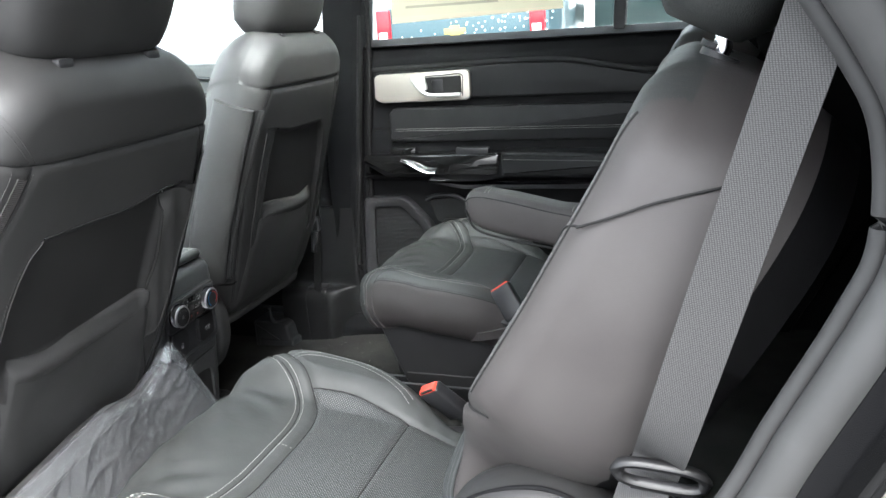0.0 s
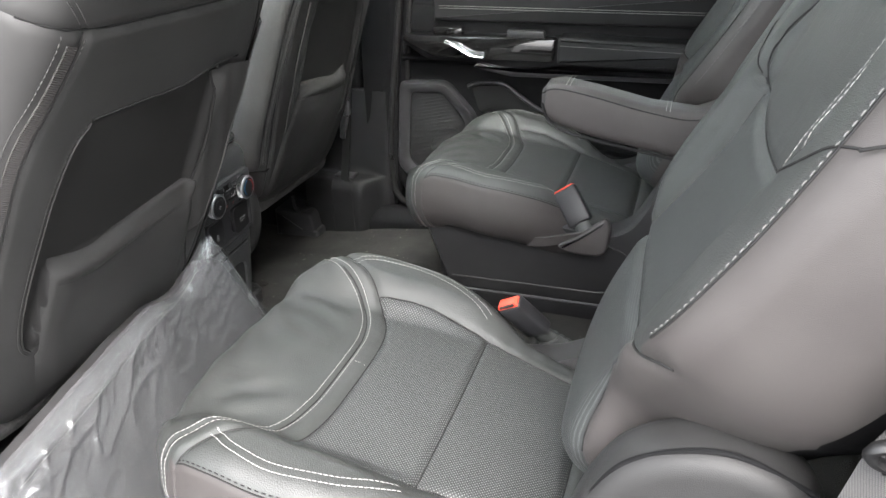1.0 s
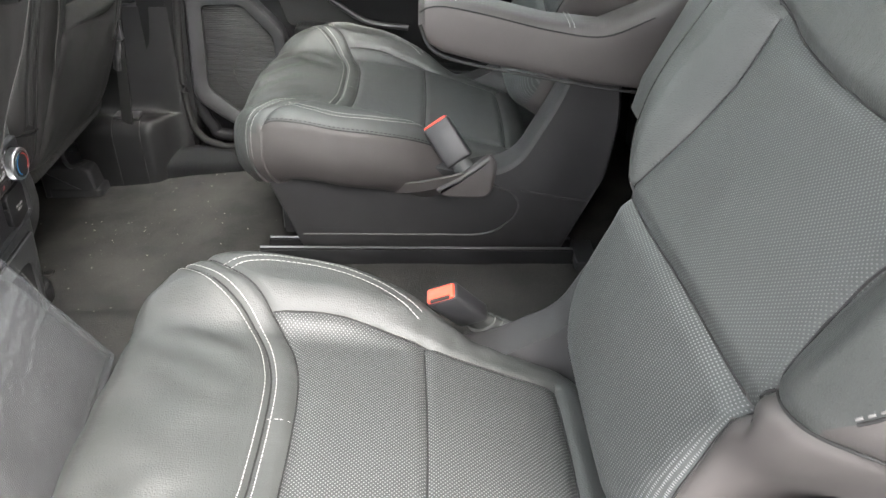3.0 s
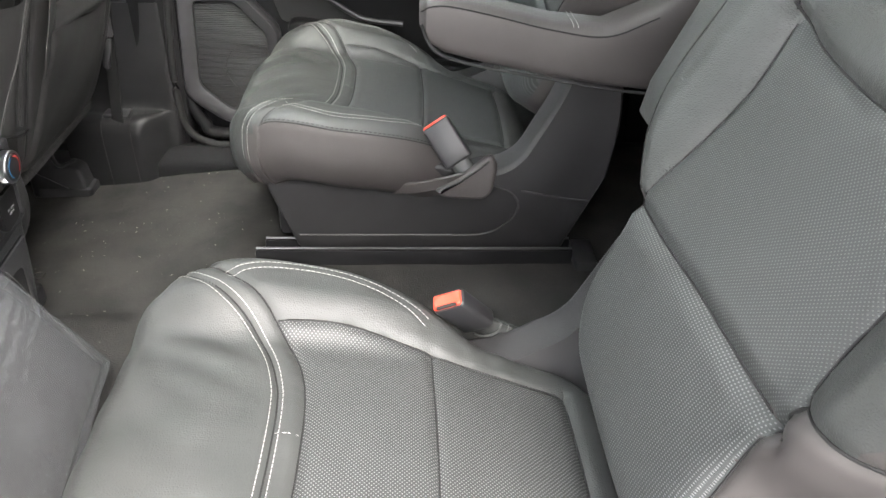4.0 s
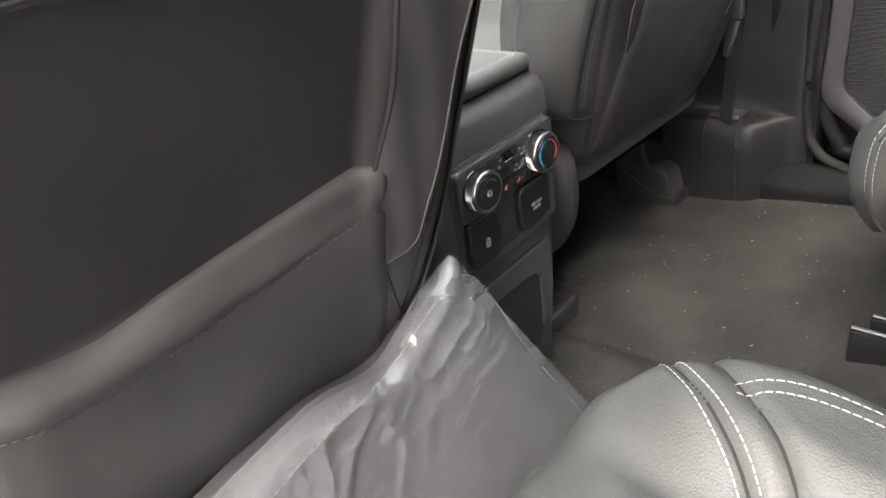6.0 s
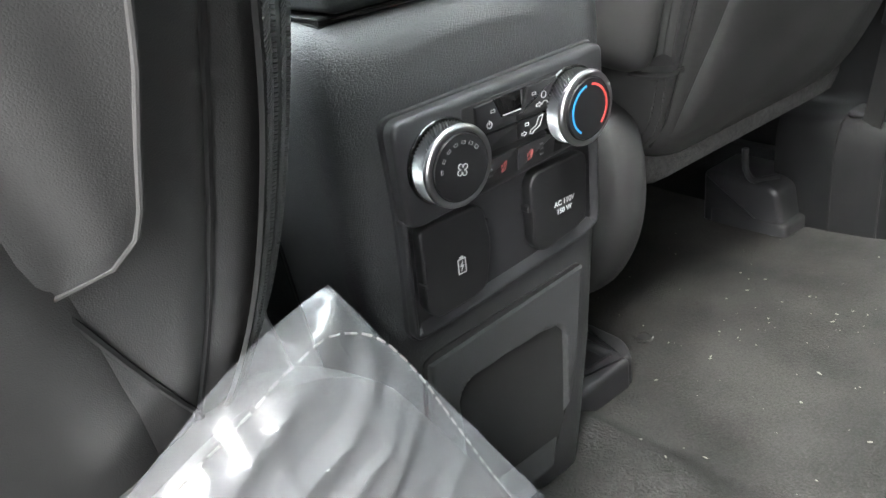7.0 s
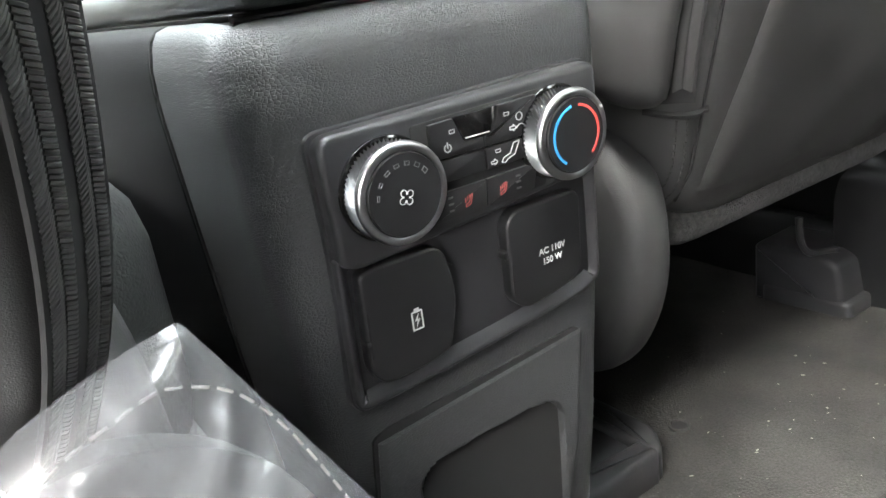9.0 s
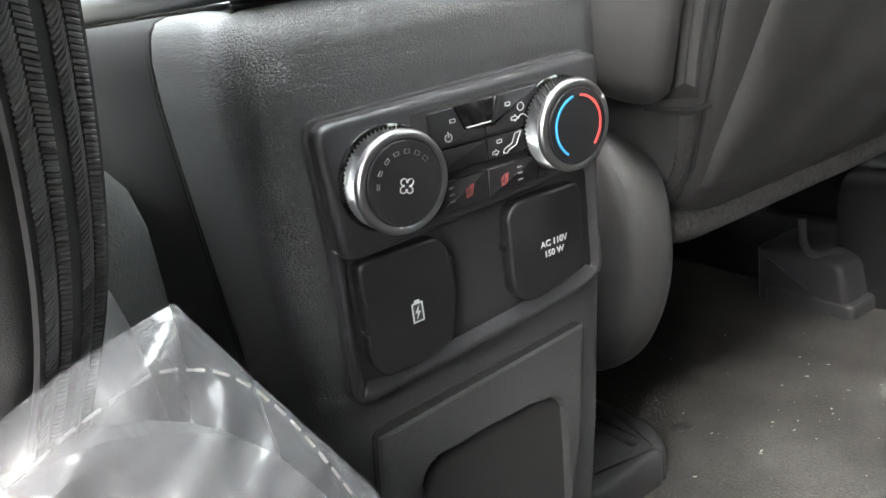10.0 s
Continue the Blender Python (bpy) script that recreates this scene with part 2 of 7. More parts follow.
vary(MAT_CLOTH, (0.030, 0.030, 0.0305), (0.042, 0.042, 0.043), 25.0)

# ---- mesh helpers ----


def world_of(ob):
    m = ob.matrix_basis.copy()
    if ob.parent:
        m = world_of(ob.parent) @ ob.matrix_parent_inverse @ m
    return m


def thing(name, base, label, category, group="", kind=""):
    ob = new(name)
    ob.empty_display_size = 0.05
    ob.location = base
    return tagged(ob, label, category, group, kind)


def finish(mesh, smooth=True, angle=40):
    if smooth:
        mesh.shade_smooth()
        mesh.set_sharp_from_angle(angle=radians(angle))
    return mesh


def part(name, shape, mat, parent=None, label="", smooth=True, angle=40):
    """Links a bmesh or a mesh as one object under a thing or a part."""
    if isinstance(shape, bmesh.types.BMesh):
        mesh = bpy.data.meshes.new(name)
        bmesh.ops.recalc_face_normals(shape, faces=shape.faces)
        shape.to_mesh(mesh)
        shape.free()
        finish(mesh, smooth, angle)
    else:
        mesh = shape
    mesh.materials.clear()
    mesh.materials.append(mat)
    ob = new(name, mesh)
    if parent:
        ob.parent = parent
        ob.matrix_parent_inverse = world_of(parent).inverted()
    return tagged(ob, label)


def solid(verts, faces, smooth=True, angle=40, uv=None):
    mesh = bpy.data.meshes.new("m")
    mesh.from_pydata([tuple(v) for v in verts], [], [tuple(f) for f in faces])
    if uv is not None:
        layer = mesh.uv_layers.new(name="UVMap")
        loops = np.empty(len(mesh.loops), dtype=np.int32)
        mesh.loops.foreach_get("vertex_index", loops)
        layer.data.foreach_set("uv", np.asarray(uv, dtype=np.float32)[loops].ravel())
    mesh.update()
    return finish(mesh, smooth, angle)


def box(lo, hi, bevel=0.003, segments=2, turn=None):
    bm = bmesh.new()
    c = [(a + b) / 2 for a, b in zip(lo, hi)]
    s = [abs(b - a) for a, b in zip(lo, hi)]
    bmesh.ops.create_cube(bm, size=1, matrix=Matrix.Translation(c) @ (turn or Matrix()) @ Matrix.Diagonal((*s, 1)))
    if bevel:
        bmesh.ops.bevel(bm, geom=bm.edges[:], offset=min(bevel, min(s) * 0.45), segments=segments, profile=0.5, affect='EDGES')
    return bm


def inset(poly, d):
    """The closed polygon moved inwards by d."""
    area = sum(a[0] * b[1] - b[0] * a[1] for a, b in zip(poly, poly[1:] + poly[:1]))
    s = 1 if area > 0 else -1
    out = []
    k = len(poly)
    for i in range(k):
        a, p, b = poly[i - 1], poly[i], poly[(i + 1) % k]
        e, f = (p[0] - a[0], p[1] - a[1]), (b[0] - p[0], b[1] - p[1])
        le, lf = math.hypot(*e) or 1e-9, math.hypot(*f) or 1e-9
        n1, n2 = (-e[1] / le * s, e[0] / le * s), (-f[1] / lf * s, f[0] / lf * s)
        m = (n1[0] + n2[0], n1[1] + n2[1])
        dot = max(1 + n1[0] * n2[0] + n1[1] * n2[1], 0.6)
        out.append((p[0] + m[0] / dot * d, p[1] + m[1] / dot * d))
    return out


def prism(poly, axis, lo, hi, bevel=0.0, segments=2):
    """A polygon of two coordinates (the axes left over, in order), drawn out along an axis from lo to hi, its rims rounded."""
    bm = bmesh.new()
    k = "xyz".index(axis)
    rest = [n for n in range(3) if n != k]
    poly = [tuple(q)[:2] for q in poly]
    clean = [q for i, q in enumerate(poly) if math.hypot(q[0] - poly[i - 1][0], q[1] - poly[i - 1][1]) > 1e-6]
    b = min(bevel, abs(hi - lo) * 0.45)
    if b > 0:
        arc = [math.pi / 2 * i / segments for i in range(segments + 1)]
        rows = [(lo + b * (1 - math.sin(a)), b * (1 - math.cos(a))) for a in reversed(arc)] + [(hi - b * (1 - math.sin(a)), b * (1 - math.cos(a))) for a in arc]
    else:
        rows = [(lo, 0), (hi, 0)]
    rings = []
    for v, d in rows:
        ring = []
        for p in (inset(clean, d) if d else clean):
            q = [0, 0, 0]
            q[rest[0]], q[rest[1]], q[k] = p[0], p[1], v
            ring.append(bm.verts.new(q))
        rings.append(ring)
    bm.faces.new(rings[0])
    bm.faces.new(rings[-1][::-1])
    for a, c in zip(rings, rings[1:]):
        for n in range(len(clean)):
            bm.faces.new((a[n - 1], a[n], c[n], c[n - 1]))
    bmesh.ops.recalc_face_normals(bm, faces=bm.faces)
    return bm


def curve(x, xs, ys):
    """A smooth curve through the given places."""
    x, xs, ys = np.asarray(x, float), np.asarray(xs, float), np.asarray(ys, float)
    m = np.gradient(ys, xs)
    i = np.clip(np.searchsorted(xs, x) - 1, 0, len(xs) - 2)
    h = xs[i + 1] - xs[i]
    t = np.clip((x - xs[i]) / h, 0, 1)
    return (2 * t ** 3 - 3 * t ** 2 + 1) * ys[i] + (t ** 3 - 2 * t ** 2 + t) * h * m[i] + (3 * t ** 2 - 2 * t ** 3) * ys[i + 1] + (t ** 3 - t ** 2) * h * m[i + 1]


def rounded(pts, r, n=5):
    """A closed polygon with its corners rounded; r may be one radius or one for each corner."""
    out = []
    k = len(pts)
    rs = r if isinstance(r, (list, tuple)) else [r] * k
    for i in range(k):
        p, a, b = Vector(pts[i]), Vector(pts[i - 1]), Vector(pts[(i + 1) % k])
        da, db = (a - p), (b - p)
        c = min(rs[i], da.length * 0.48, db.length * 0.48)
        if c < 1e-5:
            out.append(tuple(p))
            continue
        s, e = p + da.normalized() * c, p + db.normalized() * c
        for j in range(n + 1):
            t = j / n
            out.append(tuple(s * (1 - t) ** 2 + p * 2 * t * (1 - t) + e * t * t))
    return out


def smooth_line(pts, n=8, closed=False):
    """Catmull-Rom through the points."""
    P = [Vector(p) for p in pts]
    k = len(P)
    out = []
    last = k if closed else k - 1
    for i in range(last):
        p1, p2 = P[i], P[(i + 1) % k]
        p0 = P[i - 1] if closed or i > 0 else p1 * 2 - p2
        p3 = P[(i + 2) % k] if closed or i + 2 < k else p2 * 2 - p1
        for j in range(n):
            t = j / n
            out.append(0.5 * (2 * p1 + (p2 - p0) * t + (2 * p0 - 5 * p1 + 4 * p2 - p3) * t * t + (3 * p1 - p0 - 3 * p2 + p3) * t ** 3))
    if not closed:
        out.append(P[-1])
    return out


def tube(pts, radius, sides=8, closed=False, flat=1.0, up=(0, 0, 1)):
    """A round or flattened rod along the points."""
    P = [Vector(p) for p in pts]
    k = len(P)
    verts, faces = [], []
    for i, p in enumerate(P):
        a = P[i - 1] if closed or i > 0 else p
        b = P[(i + 1) % k] if closed or i + 1 < k else p
        d = (b - a).normalized()
        s = d.cross(Vector(up))
        s = s.normalized() if s.length > 1e-4 else d.orthogonal().normalized()
        w = s.cross(d).normalized()
        for j in range(sides):
            t = 2 * math.pi * j / sides
            verts.append(p + s * math.cos(t) * radius + w * math.sin(t) * radius * flat)
    for i in range(k if closed else k - 1):
        o, q = i * sides, ((i + 1) % k) * sides
        for j in range(sides):
            faces.append((o + j, o + (j + 1) % sides, q + (j + 1) % sides, q + j))
    if not closed:
        faces.append(tuple(range(sides))[::-1])
        faces.append(tuple(range((k - 1) * sides, k * sides)))
    return solid(verts, faces)


def ribbon(pts, across, width, thick):
    """A flat strap along the points; across gives its sideways direction at each point."""
    P = [Vector(p) for p in pts]
    verts, faces, uv = [], [], []
    far = 0.0
    for i, p in enumerate(P):
        if i:
            far += (p - P[i - 1]).length
        d = (P[min(i + 1, len(P) - 1)] - P[max(i - 1, 0)]).normalized()
        s = Vector(across[i] if isinstance(across, list) else across)
        s = (s - d * s.dot(d)).normalized()
        n = d.cross(s)
        for a, b in ((-1, -1), (1, -1), (1, 1), (-1, 1)):
            verts.append(p + s * a * width / 2 + n * b * thick / 2)
            uv.append((a * width / 2, far))
    for i in range(len(P) - 1):
        o = 4 * i
        for j in range(4):
            faces.append((o + j, o + (j + 1) % 4, o + 4 + (j + 1) % 4, o + 4 + j))
    faces += [(0, 1, 2, 3), tuple(range(4 * len(P) - 4, 4 * len(P)))[::-1]]
    return solid(verts, faces, True, 40, uv)


def loft(rings, closed_ends=True):
    """Closed rings of equal count, skinned."""
    verts = [v for r in rings for v in r]
    k = len(rings[0])
    faces = []
    for i in range(len(rings) - 1):
        for j in range(k):
            faces.append((i * k + j, i * k + (j + 1) % k, (i + 1) * k + (j + 1) % k, (i + 1) * k + j))
    if closed_ends:
        faces.append(tuple(range(k))[::-1])
        faces.append(tuple(range((len(rings) - 1) * k, len(rings) * k)))
    return solid(verts, faces)


def stitches(paths, mat, parent, length=0.0042, gap=0.0012, size=0.00092, lift=0.0005):
    """Rows of single stitches; a path is a list of (place, normal)."""
    verts, faces = [], []
    for path in paths:
        P = [Vector(p) + Vector(n) * lift for p, n in path]
        N = [Vector(n) for _, n in path]
        cum = [0.0]
        for a, b in zip(P, P[1:]):
            cum.append(cum[-1] + (b - a).length)

        def spot(d):
            i = min(max(int(np.searchsorted(cum, d)) - 1, 0), len(P) - 2)
            t = (d - cum[i]) / max(cum[i + 1] - cum[i], 1e-9)
            return P[i].lerp(P[i + 1], t), N[i]
        d = 0.0
        while d + length < cum[-1]:
            a, n = spot(d)
            b, _ = spot(d + length)
            t = (b - a).normalized()
            s = t.cross(n).normalized() * size / 2
            up = n * size * 0.6
            o = len(verts)
            c = (a + b) / 2
            for q, k in ((a, 0.3), (c, 1.0), (b, 0.3)):
                verts += [q - s, q + s, q + s * 0.5 + up * k, q - s * 0.5 + up * k]
            for r in (0, 4):
                for j in range(4):
                    faces.append((o + r + j, o + r + (j + 1) % 4, o + r + 4 + (j + 1) % 4, o + r + 4 + j))
            faces += [(o, o + 3, o + 2, o + 1), (o + 8, o + 9, o + 10, o + 11)]
            d += length + gap
    ob = part("stitching", solid(verts, faces), mat, parent, "row of single stitches")
    ob["kind"] = "stuff"
    return ob


class Pad:
    """An upholstered pad: a height over a plan with rounded outline, cut into panels along seams, with sides that drop from its edge.
    frame takes plan (u, v, height) into the world; wide(u) gives the half width; top(u, v) the height."""

    def __init__(self, frame, u0, u1, wide, top, corner, edge, skirt, cell=0.0045, taper=0.0, tuck=None):
        self.frame, self.u0, self.u1, self.wide, self.top = frame, u0, u1, wide, top
        self.corner, self.edge, self.skirt, self.cell, self.taper, self.tuck = corner, edge, skirt, cell, taper, tuck
        self.half = float(max(wide(u) for u in np.linspace(u0, u1, 30)))
        self.seams = []
        self.bend = None

    def inside(self, u, v):
        """How far a place of the plan lies within the outline."""
        w = self.wide(u)
        c = (self.u0 + self.u1) / 2
        h = (self.u1 - self.u0) / 2
        r = self.corner
        dx = np.abs(u - c) - (h - r)
        dy = np.abs(v) - (w - r)
        out = np.sqrt(np.maximum(dx, 0) ** 2 + np.maximum(dy, 0) ** 2) + np.minimum(np.maximum(dx, dy), 0) - r
        return -out

    def height(self, u, v):
        u, v = np.asarray(u, float), np.asarray(v, float)
        d = np.clip(self.inside(u, v), 0, self.edge)
        e = self.edge
        drop = e - np.sqrt(np.maximum(e * e - (e - d) ** 2, 0))
        h = self.top(u, v) - drop
        for line, depth, width in self.seams:
            far = self.off(line, u, v)[0]
            h = h - depth * np.clip(1 - far / width, 0, 1) ** 1.5
        return h

    @staticmethod
    def off(line, u, v):
        """The distance to a line of the plan, and its nearest place."""
        best = np.full(np.shape(u), 1e9)
        nu, nv = np.zeros(np.shape(u)), np.zeros(np.shape(u))
        for (a, b), (c, d) in zip(line, line[1:]):
            ex, ey = c - a, d - b
            t = np.clip(((u - a) * ex + (v - b) * ey) / max(ex * ex + ey * ey, 1e-12), 0, 1)
            pu, pv = a + t * ex, b + t * ey
            far = np.hypot(u - pu, v - pv)
            m = far < best
            best, nu, nv = np.where(m, far, best), np.where(m, pu, nu), np.where(m, pv, nv)
        return best, nu, nv

    def place(self, u, v, lift=0.0):
        along = float(self.bend(u, v)) if self.bend else float(u)
        return self.frame @ Vector((along, float(v), float(self.height(u, v)) + lift))

    def normal(self, u, v):
        e = 0.003
        a = self.place(u + e, v) - self.place(u - e, v)
        b = self.place(u, v + e) - self.place(u, v - e)
        n = a.cross(b).normalized()
        up = (self.frame.to_3x3() @ Vector((0, 0, 1)))
        return n if n.dot(up) > 0 else -n

    def on(self, line, shift=0.0, trim=False):
        """A line of the plan laid on the pad, moved sideways: (place, normal) rows."""
        P = [Vector(p) for p in line]
        rows = []
        for i, p in enumerate(P):
            d = (P[min(i + 1, len(P) - 1)] - P[max(i - 1, 0)]).normalized()
            q = p + Vector((-d.y, d.x)) * shift
            if not trim or float(self.inside(q.x, q.y)) > 0.0012:
                rows.append((self.place(*q), self.normal(*q)))
        return rows

    def welt(self, line, parent, radius=0.0010):
        """A dark seam sunk between two panels."""
        ob = part("seam", tube([p + n * radius * 0.3 for p, n in self.on(line, 0.0, True)], radius, 6), SEAM, parent)
        return ob

    def over(self, u, v, d, shift, reach=0.9):
        """A row that runs from (u, v) along d to the rim and down the side: (place, normal) rows."""
        d = Vector(d).normalized()
        p = Vector((u, v)) + Vector((-d.y, d.x)) * shift
        while float(self.inside(p.x, p.y)) < 0.002:
            p -= d * 0.002
        rows = []
        while float(self.inside(p.x, p.y)) > 0.0004:
            rows.append((self.place(*p), self.normal(*p)))
            p += d * max(float(self.inside(p.x, p.y)) * 0.5, 0.0004)
        z = float(self.height(p.x, p.y))
        away = (p - Vector(((self.u0 + self.u1) / 2, 0))).normalized()
        turn = self.frame.to_3x3()
        for s in np.linspace(0.08, reach, 12):
            q = p + away * (self.tuck(s) if self.tuck else -self.taper * s)
            along = float(self.bend(q.x, q.y)) if self.bend else q.x
            rows.append((self.frame @ Vector((along, q.y, z - self.skirt * s)), turn @ Vector((away.x, away.y, 0))))
        return rows

    def build(self, parent, label_of, names):
        """label_of(u, v, down) gives the panel's number; names: (name, material, label) of each."""
        e = self.edge
        ks = np.sin(np.linspace(0, math.pi / 2, 13))[:-1]

        def axis(h):
            inner = h - e
            k = max(int(round(2 * inner / self.cell)), 4)
            mid = np.linspace(-inner, inner, k + 1)
            side = inner + e * np.r_[ks[1:], 1.0]
            return np.r_[-side[::-1], mid, side]
        hu, hv = (self.u1 - self.u0) / 2, self.half
        gu, gv = axis(hu), axis(hv)
        nu, nv = len(gu), len(gv)
        U, V = np.meshgrid(gu, gv, indexing="ij")
        r = self.corner
        du, dv = np.abs(U) - (hu - r), np.abs(V) - (hv - r)
        c = (du > 0) & (dv > 0)
        a, b = np.where(c, du / r, 0), np.where(c, dv / r, 0)
        U = np.where(c, np.sign(U) * (hu - r + r * a * np.sqrt(1 - b * b / 2)), U)
        V = np.where(c, np.sign(V) * (hv - r + r * b * np.sqrt(1 - a * a / 2)), V)
        U = U + (self.u0 + self.u1) / 2
        W = self.wide(U)
        rim = np.abs(V) > hv - r
        V = np.where(rim, np.sign(V) * (W - (hv - np.abs(V))), V * (W - r) / (hv - r))
        for line, _, _ in self.seams:
            far, pu, pv = self.off(line, U, V)
            near = far < self.cell * 0.72
            U, V = np.where(near, pu, U), np.where(near, pv, V)
        H = self.height(U, V)
        M = np.array(self.frame)
        verts = np.stack([U, V, H, np.ones_like(U)], -1).reshape(-1, 4)
        uvs = np.stack([U, V], -1).reshape(-1, 2)
        idx = np.arange(nu * nv).reshape(nu, nv)
        q = np.stack([idx[:-1, :-1], idx[1:, :-1], idx[1:, 1:], idx[:-1, 1:]], -1).reshape(-1, 4)
        mid = verts[q].mean(1)
        quads = [(tuple(f), label_of(m[0], m[1], 0.0)) for f, m in zip(q, mid)]
        loop = np.r_[idx[:, 0], idx[-1, 1:], idx[-2::-1, -1], idx[0, -2:0:-1]]
        ring = loop
        steps = 8
        allv, alluv = [verts], [uvs]
        count = len(verts)
        centre = np.array([(self.u0 + self.u1) / 2, 0.0])
        for s in range(1, steps + 1):
            base = verts[loop].copy()
            down = self.skirt * s / steps
            away = base[:, :2] - centre
            k = self.tuck(s / steps) if self.tuck else -self.taper * s / steps
            size = np.linalg.norm(away, axis=1, keepdims=True)
            base[:, :2] += away / size * k
            base[:, 2] -= down
            allv.append(base)
            alluv.append(np.stack([base[:, 0] + 0, base[:, 1] + down], -1))
            new_ring = np.arange(count, count + len(loop))
            count += len(loop)
            for j in range(len(loop)):
                j2 = (j + 1) % len(loop)
                m = (base[j] + base[j2]) / 2
                quads.append(((ring[j], new_ring[j], new_ring[j2], ring[j2]), label_of(m[0], m[1], down)))
            ring = new_ring
        verts = np.concatenate(allv)
        uvs = np.concatenate(alluv)
        hub = verts[ring].mean(0)
        verts = np.concatenate([verts, hub[None]])
        uvs = np.concatenate([uvs, hub[None, :2]])
        low = label_of(*centre, self.skirt + 1)
        quads += [((ring[j], len(verts) - 1, ring[(j + 1) % len(ring)]), low) for j in range(len(ring))]
        if self.bend:
            verts[:, 0] = self.bend(verts[:, 0], verts[:, 1])
        P = (M @ verts.T).T[:, :3]
        flip = np.linalg.det(M[:3, :3]) < 0
        made = {}
        for n, (name, mat, label) in enumerate(names):
            own = [f for f, k in quads if k == n]
            if not own:
                continue
            used = sorted({i for f in own for i in f})
            at = {i: k for k, i in enumerate(used)}
            fs = [tuple(at[i] for i in (f[::-1] if flip else f)) for f in own]
            mesh = solid(P[used], fs, True, 60, uvs[used])
            ob = part(name, mesh, mat, parent, label)
            made[n] = ob
        return made

# ---- large structure ----
DARK_RUBBER = material("black_rubber", (0.009, 0.009, 0.009), 0.75, Specular_IOR_Level=0.25)
BULB = material("charcoal_bulb_rubber", (0.07, 0.07, 0.071), 0.5)
vary(BULB, (0.046, 0.046, 0.045), (0.058, 0.058, 0.057), 30.0, (0.46, 0.58))
MID = 0.017          # the car's centre line
ROOF = 1.16
GROUND = -0.52


def floor_at(x, y):
    """The carpet's height: level under the second row, falling towards the front and the sides, with a low tunnel."""
    fall = np.interp(x, [-1.9, -1.05, -0.62, -0.55, 1.6], [-0.075, -0.062, -0.014, 0.0, 0.02])
    side = -0.018 * np.clip((abs(y - MID) - 0.30) / 0.3, 0, 1) * np.interp(x, [-0.65, -0.55], [1, 0])
    k = np.clip((0.150 - abs(y - MID)) / 0.045, 0, 1)
    tunnel = 0.034 * k * k * (3 - 2 * k) * np.interp(x, [-0.95, -0.87, -0.79, -0.74], [1, 1, 0.35, 0])
    return float(fall + side + tunnel)


def sheet(x0, x1, y0, y1, step, height):
    nx, ny = int((x1 - x0) / step) + 1, int((y1 - y0) / step) + 1
    xs, ys = np.linspace(x0, x1, nx), np.linspace(y0, y1, ny)
    verts = [(x, y, height(x, y)) for x in xs for y in ys]
    faces = [(i * ny + j, (i + 1) * ny + j, (i + 1) * ny + j + 1, i * ny + j + 1) for i in range(nx - 1) for j in range(ny - 1)]
    return solid(verts, faces)


def carpet_height(x, y):
    return floor_at(x, y) + 0.003 * noise.noise(Vector((x * 9, y * 9, 0.3))) + 0.0012 * noise.noise(Vector((x * 60, y * 60, 1.3)))


tagged(part("floor", sheet(-1.9, 1.6, -0.70, 0.735, 0.02, carpet_height), CARPET), "dark charcoal loop carpet with pale lint specks", "floor", kind="structure")

# pale lint and dirt trodden into the carpet
lint = bmesh.new()
rng = random.Random(5)
for n in range(230):
    x, y = rng.uniform(-1.2, -0.2), rng.uniform(-0.05, 0.66)
    if rng.random() < 0.55:
        x, y = rng.gauss(-0.84, 0.10), rng.gauss(0.42, 0.14)
    r = 0.0003 + 0.0009 * rng.random() ** 2.5
    bmesh.ops.create_icosphere(lint, subdivisions=1, radius=r, matrix=Matrix.Translation((x, min(y, 0.66), carpet_height(x, y) + 0.0012)) @ Matrix.Rotation(rng.uniform(0, 3), 4, 'Z') @ Matrix.Diagonal((rng.uniform(1, 3), 1, 0.5, 1)))
LINT = material("pale_lint", (0.20, 0.19, 0.165), 0.9)
tagged(part("lint", lint, LINT), "pale lint and crumbs on the carpet", "debris", kind="stuff")

# unseen headliner in four strips round an added roof opening, black against bounce light
roof_bm = bmesh.new()
for lo, hi in (((-1.5, -0.66), (-1.22, 0.70)), ((-0.34, -0.66), (1.7, 0.70)), ((-1.22, -0.66), (-0.34, -0.36)), ((-1.22, 0.39), (-0.34, 0.70))):
    piece = box((*lo, ROOF), (*hi, ROOF + 0.05), 0.0)
    tmp = bpy.data.meshes.new("m")
    piece.to_mesh(tmp)
    piece.free()
    roof_bm.from_mesh(tmp)
tagged(part("ceiling", roof_bm, HEADLINER, None, "", False), "unseen headliner, black to cut fill light, round an added roof opening", "headliner", kind="structure")

ASPHALT = material("asphalt", (0.10, 0.10, 0.10), 0.9)
vary(ASPHALT, (0.09, 0.09, 0.09), (0.15, 0.15, 0.148), 3.0, None, 10.0)
tagged(part("ground", sheet(-60, 60, -60, 60, 20, lambda x, y: GROUND), ASPHALT), "pale grey wet asphalt car park", "ground", kind="structure")

# far side: lower body, sill and pillars
side = thing("wall_far", (-0.5, 0.78, 0), "black trimmed car side with pillars and sill", "car side", kind="structure")
sill = rounded([(0.668, -0.12), (0.668, -0.03), (0.69, -0.005), (0.70, 0.0), (0.735, -0.005), (0.745, -0.04), (0.90, -0.06), (0.90, -0.2)], 0.012)
part("sill_trim", prism(sill, "x", -1.75, 1.2), HARD_PLASTIC, side, "ribbed black sill trim")
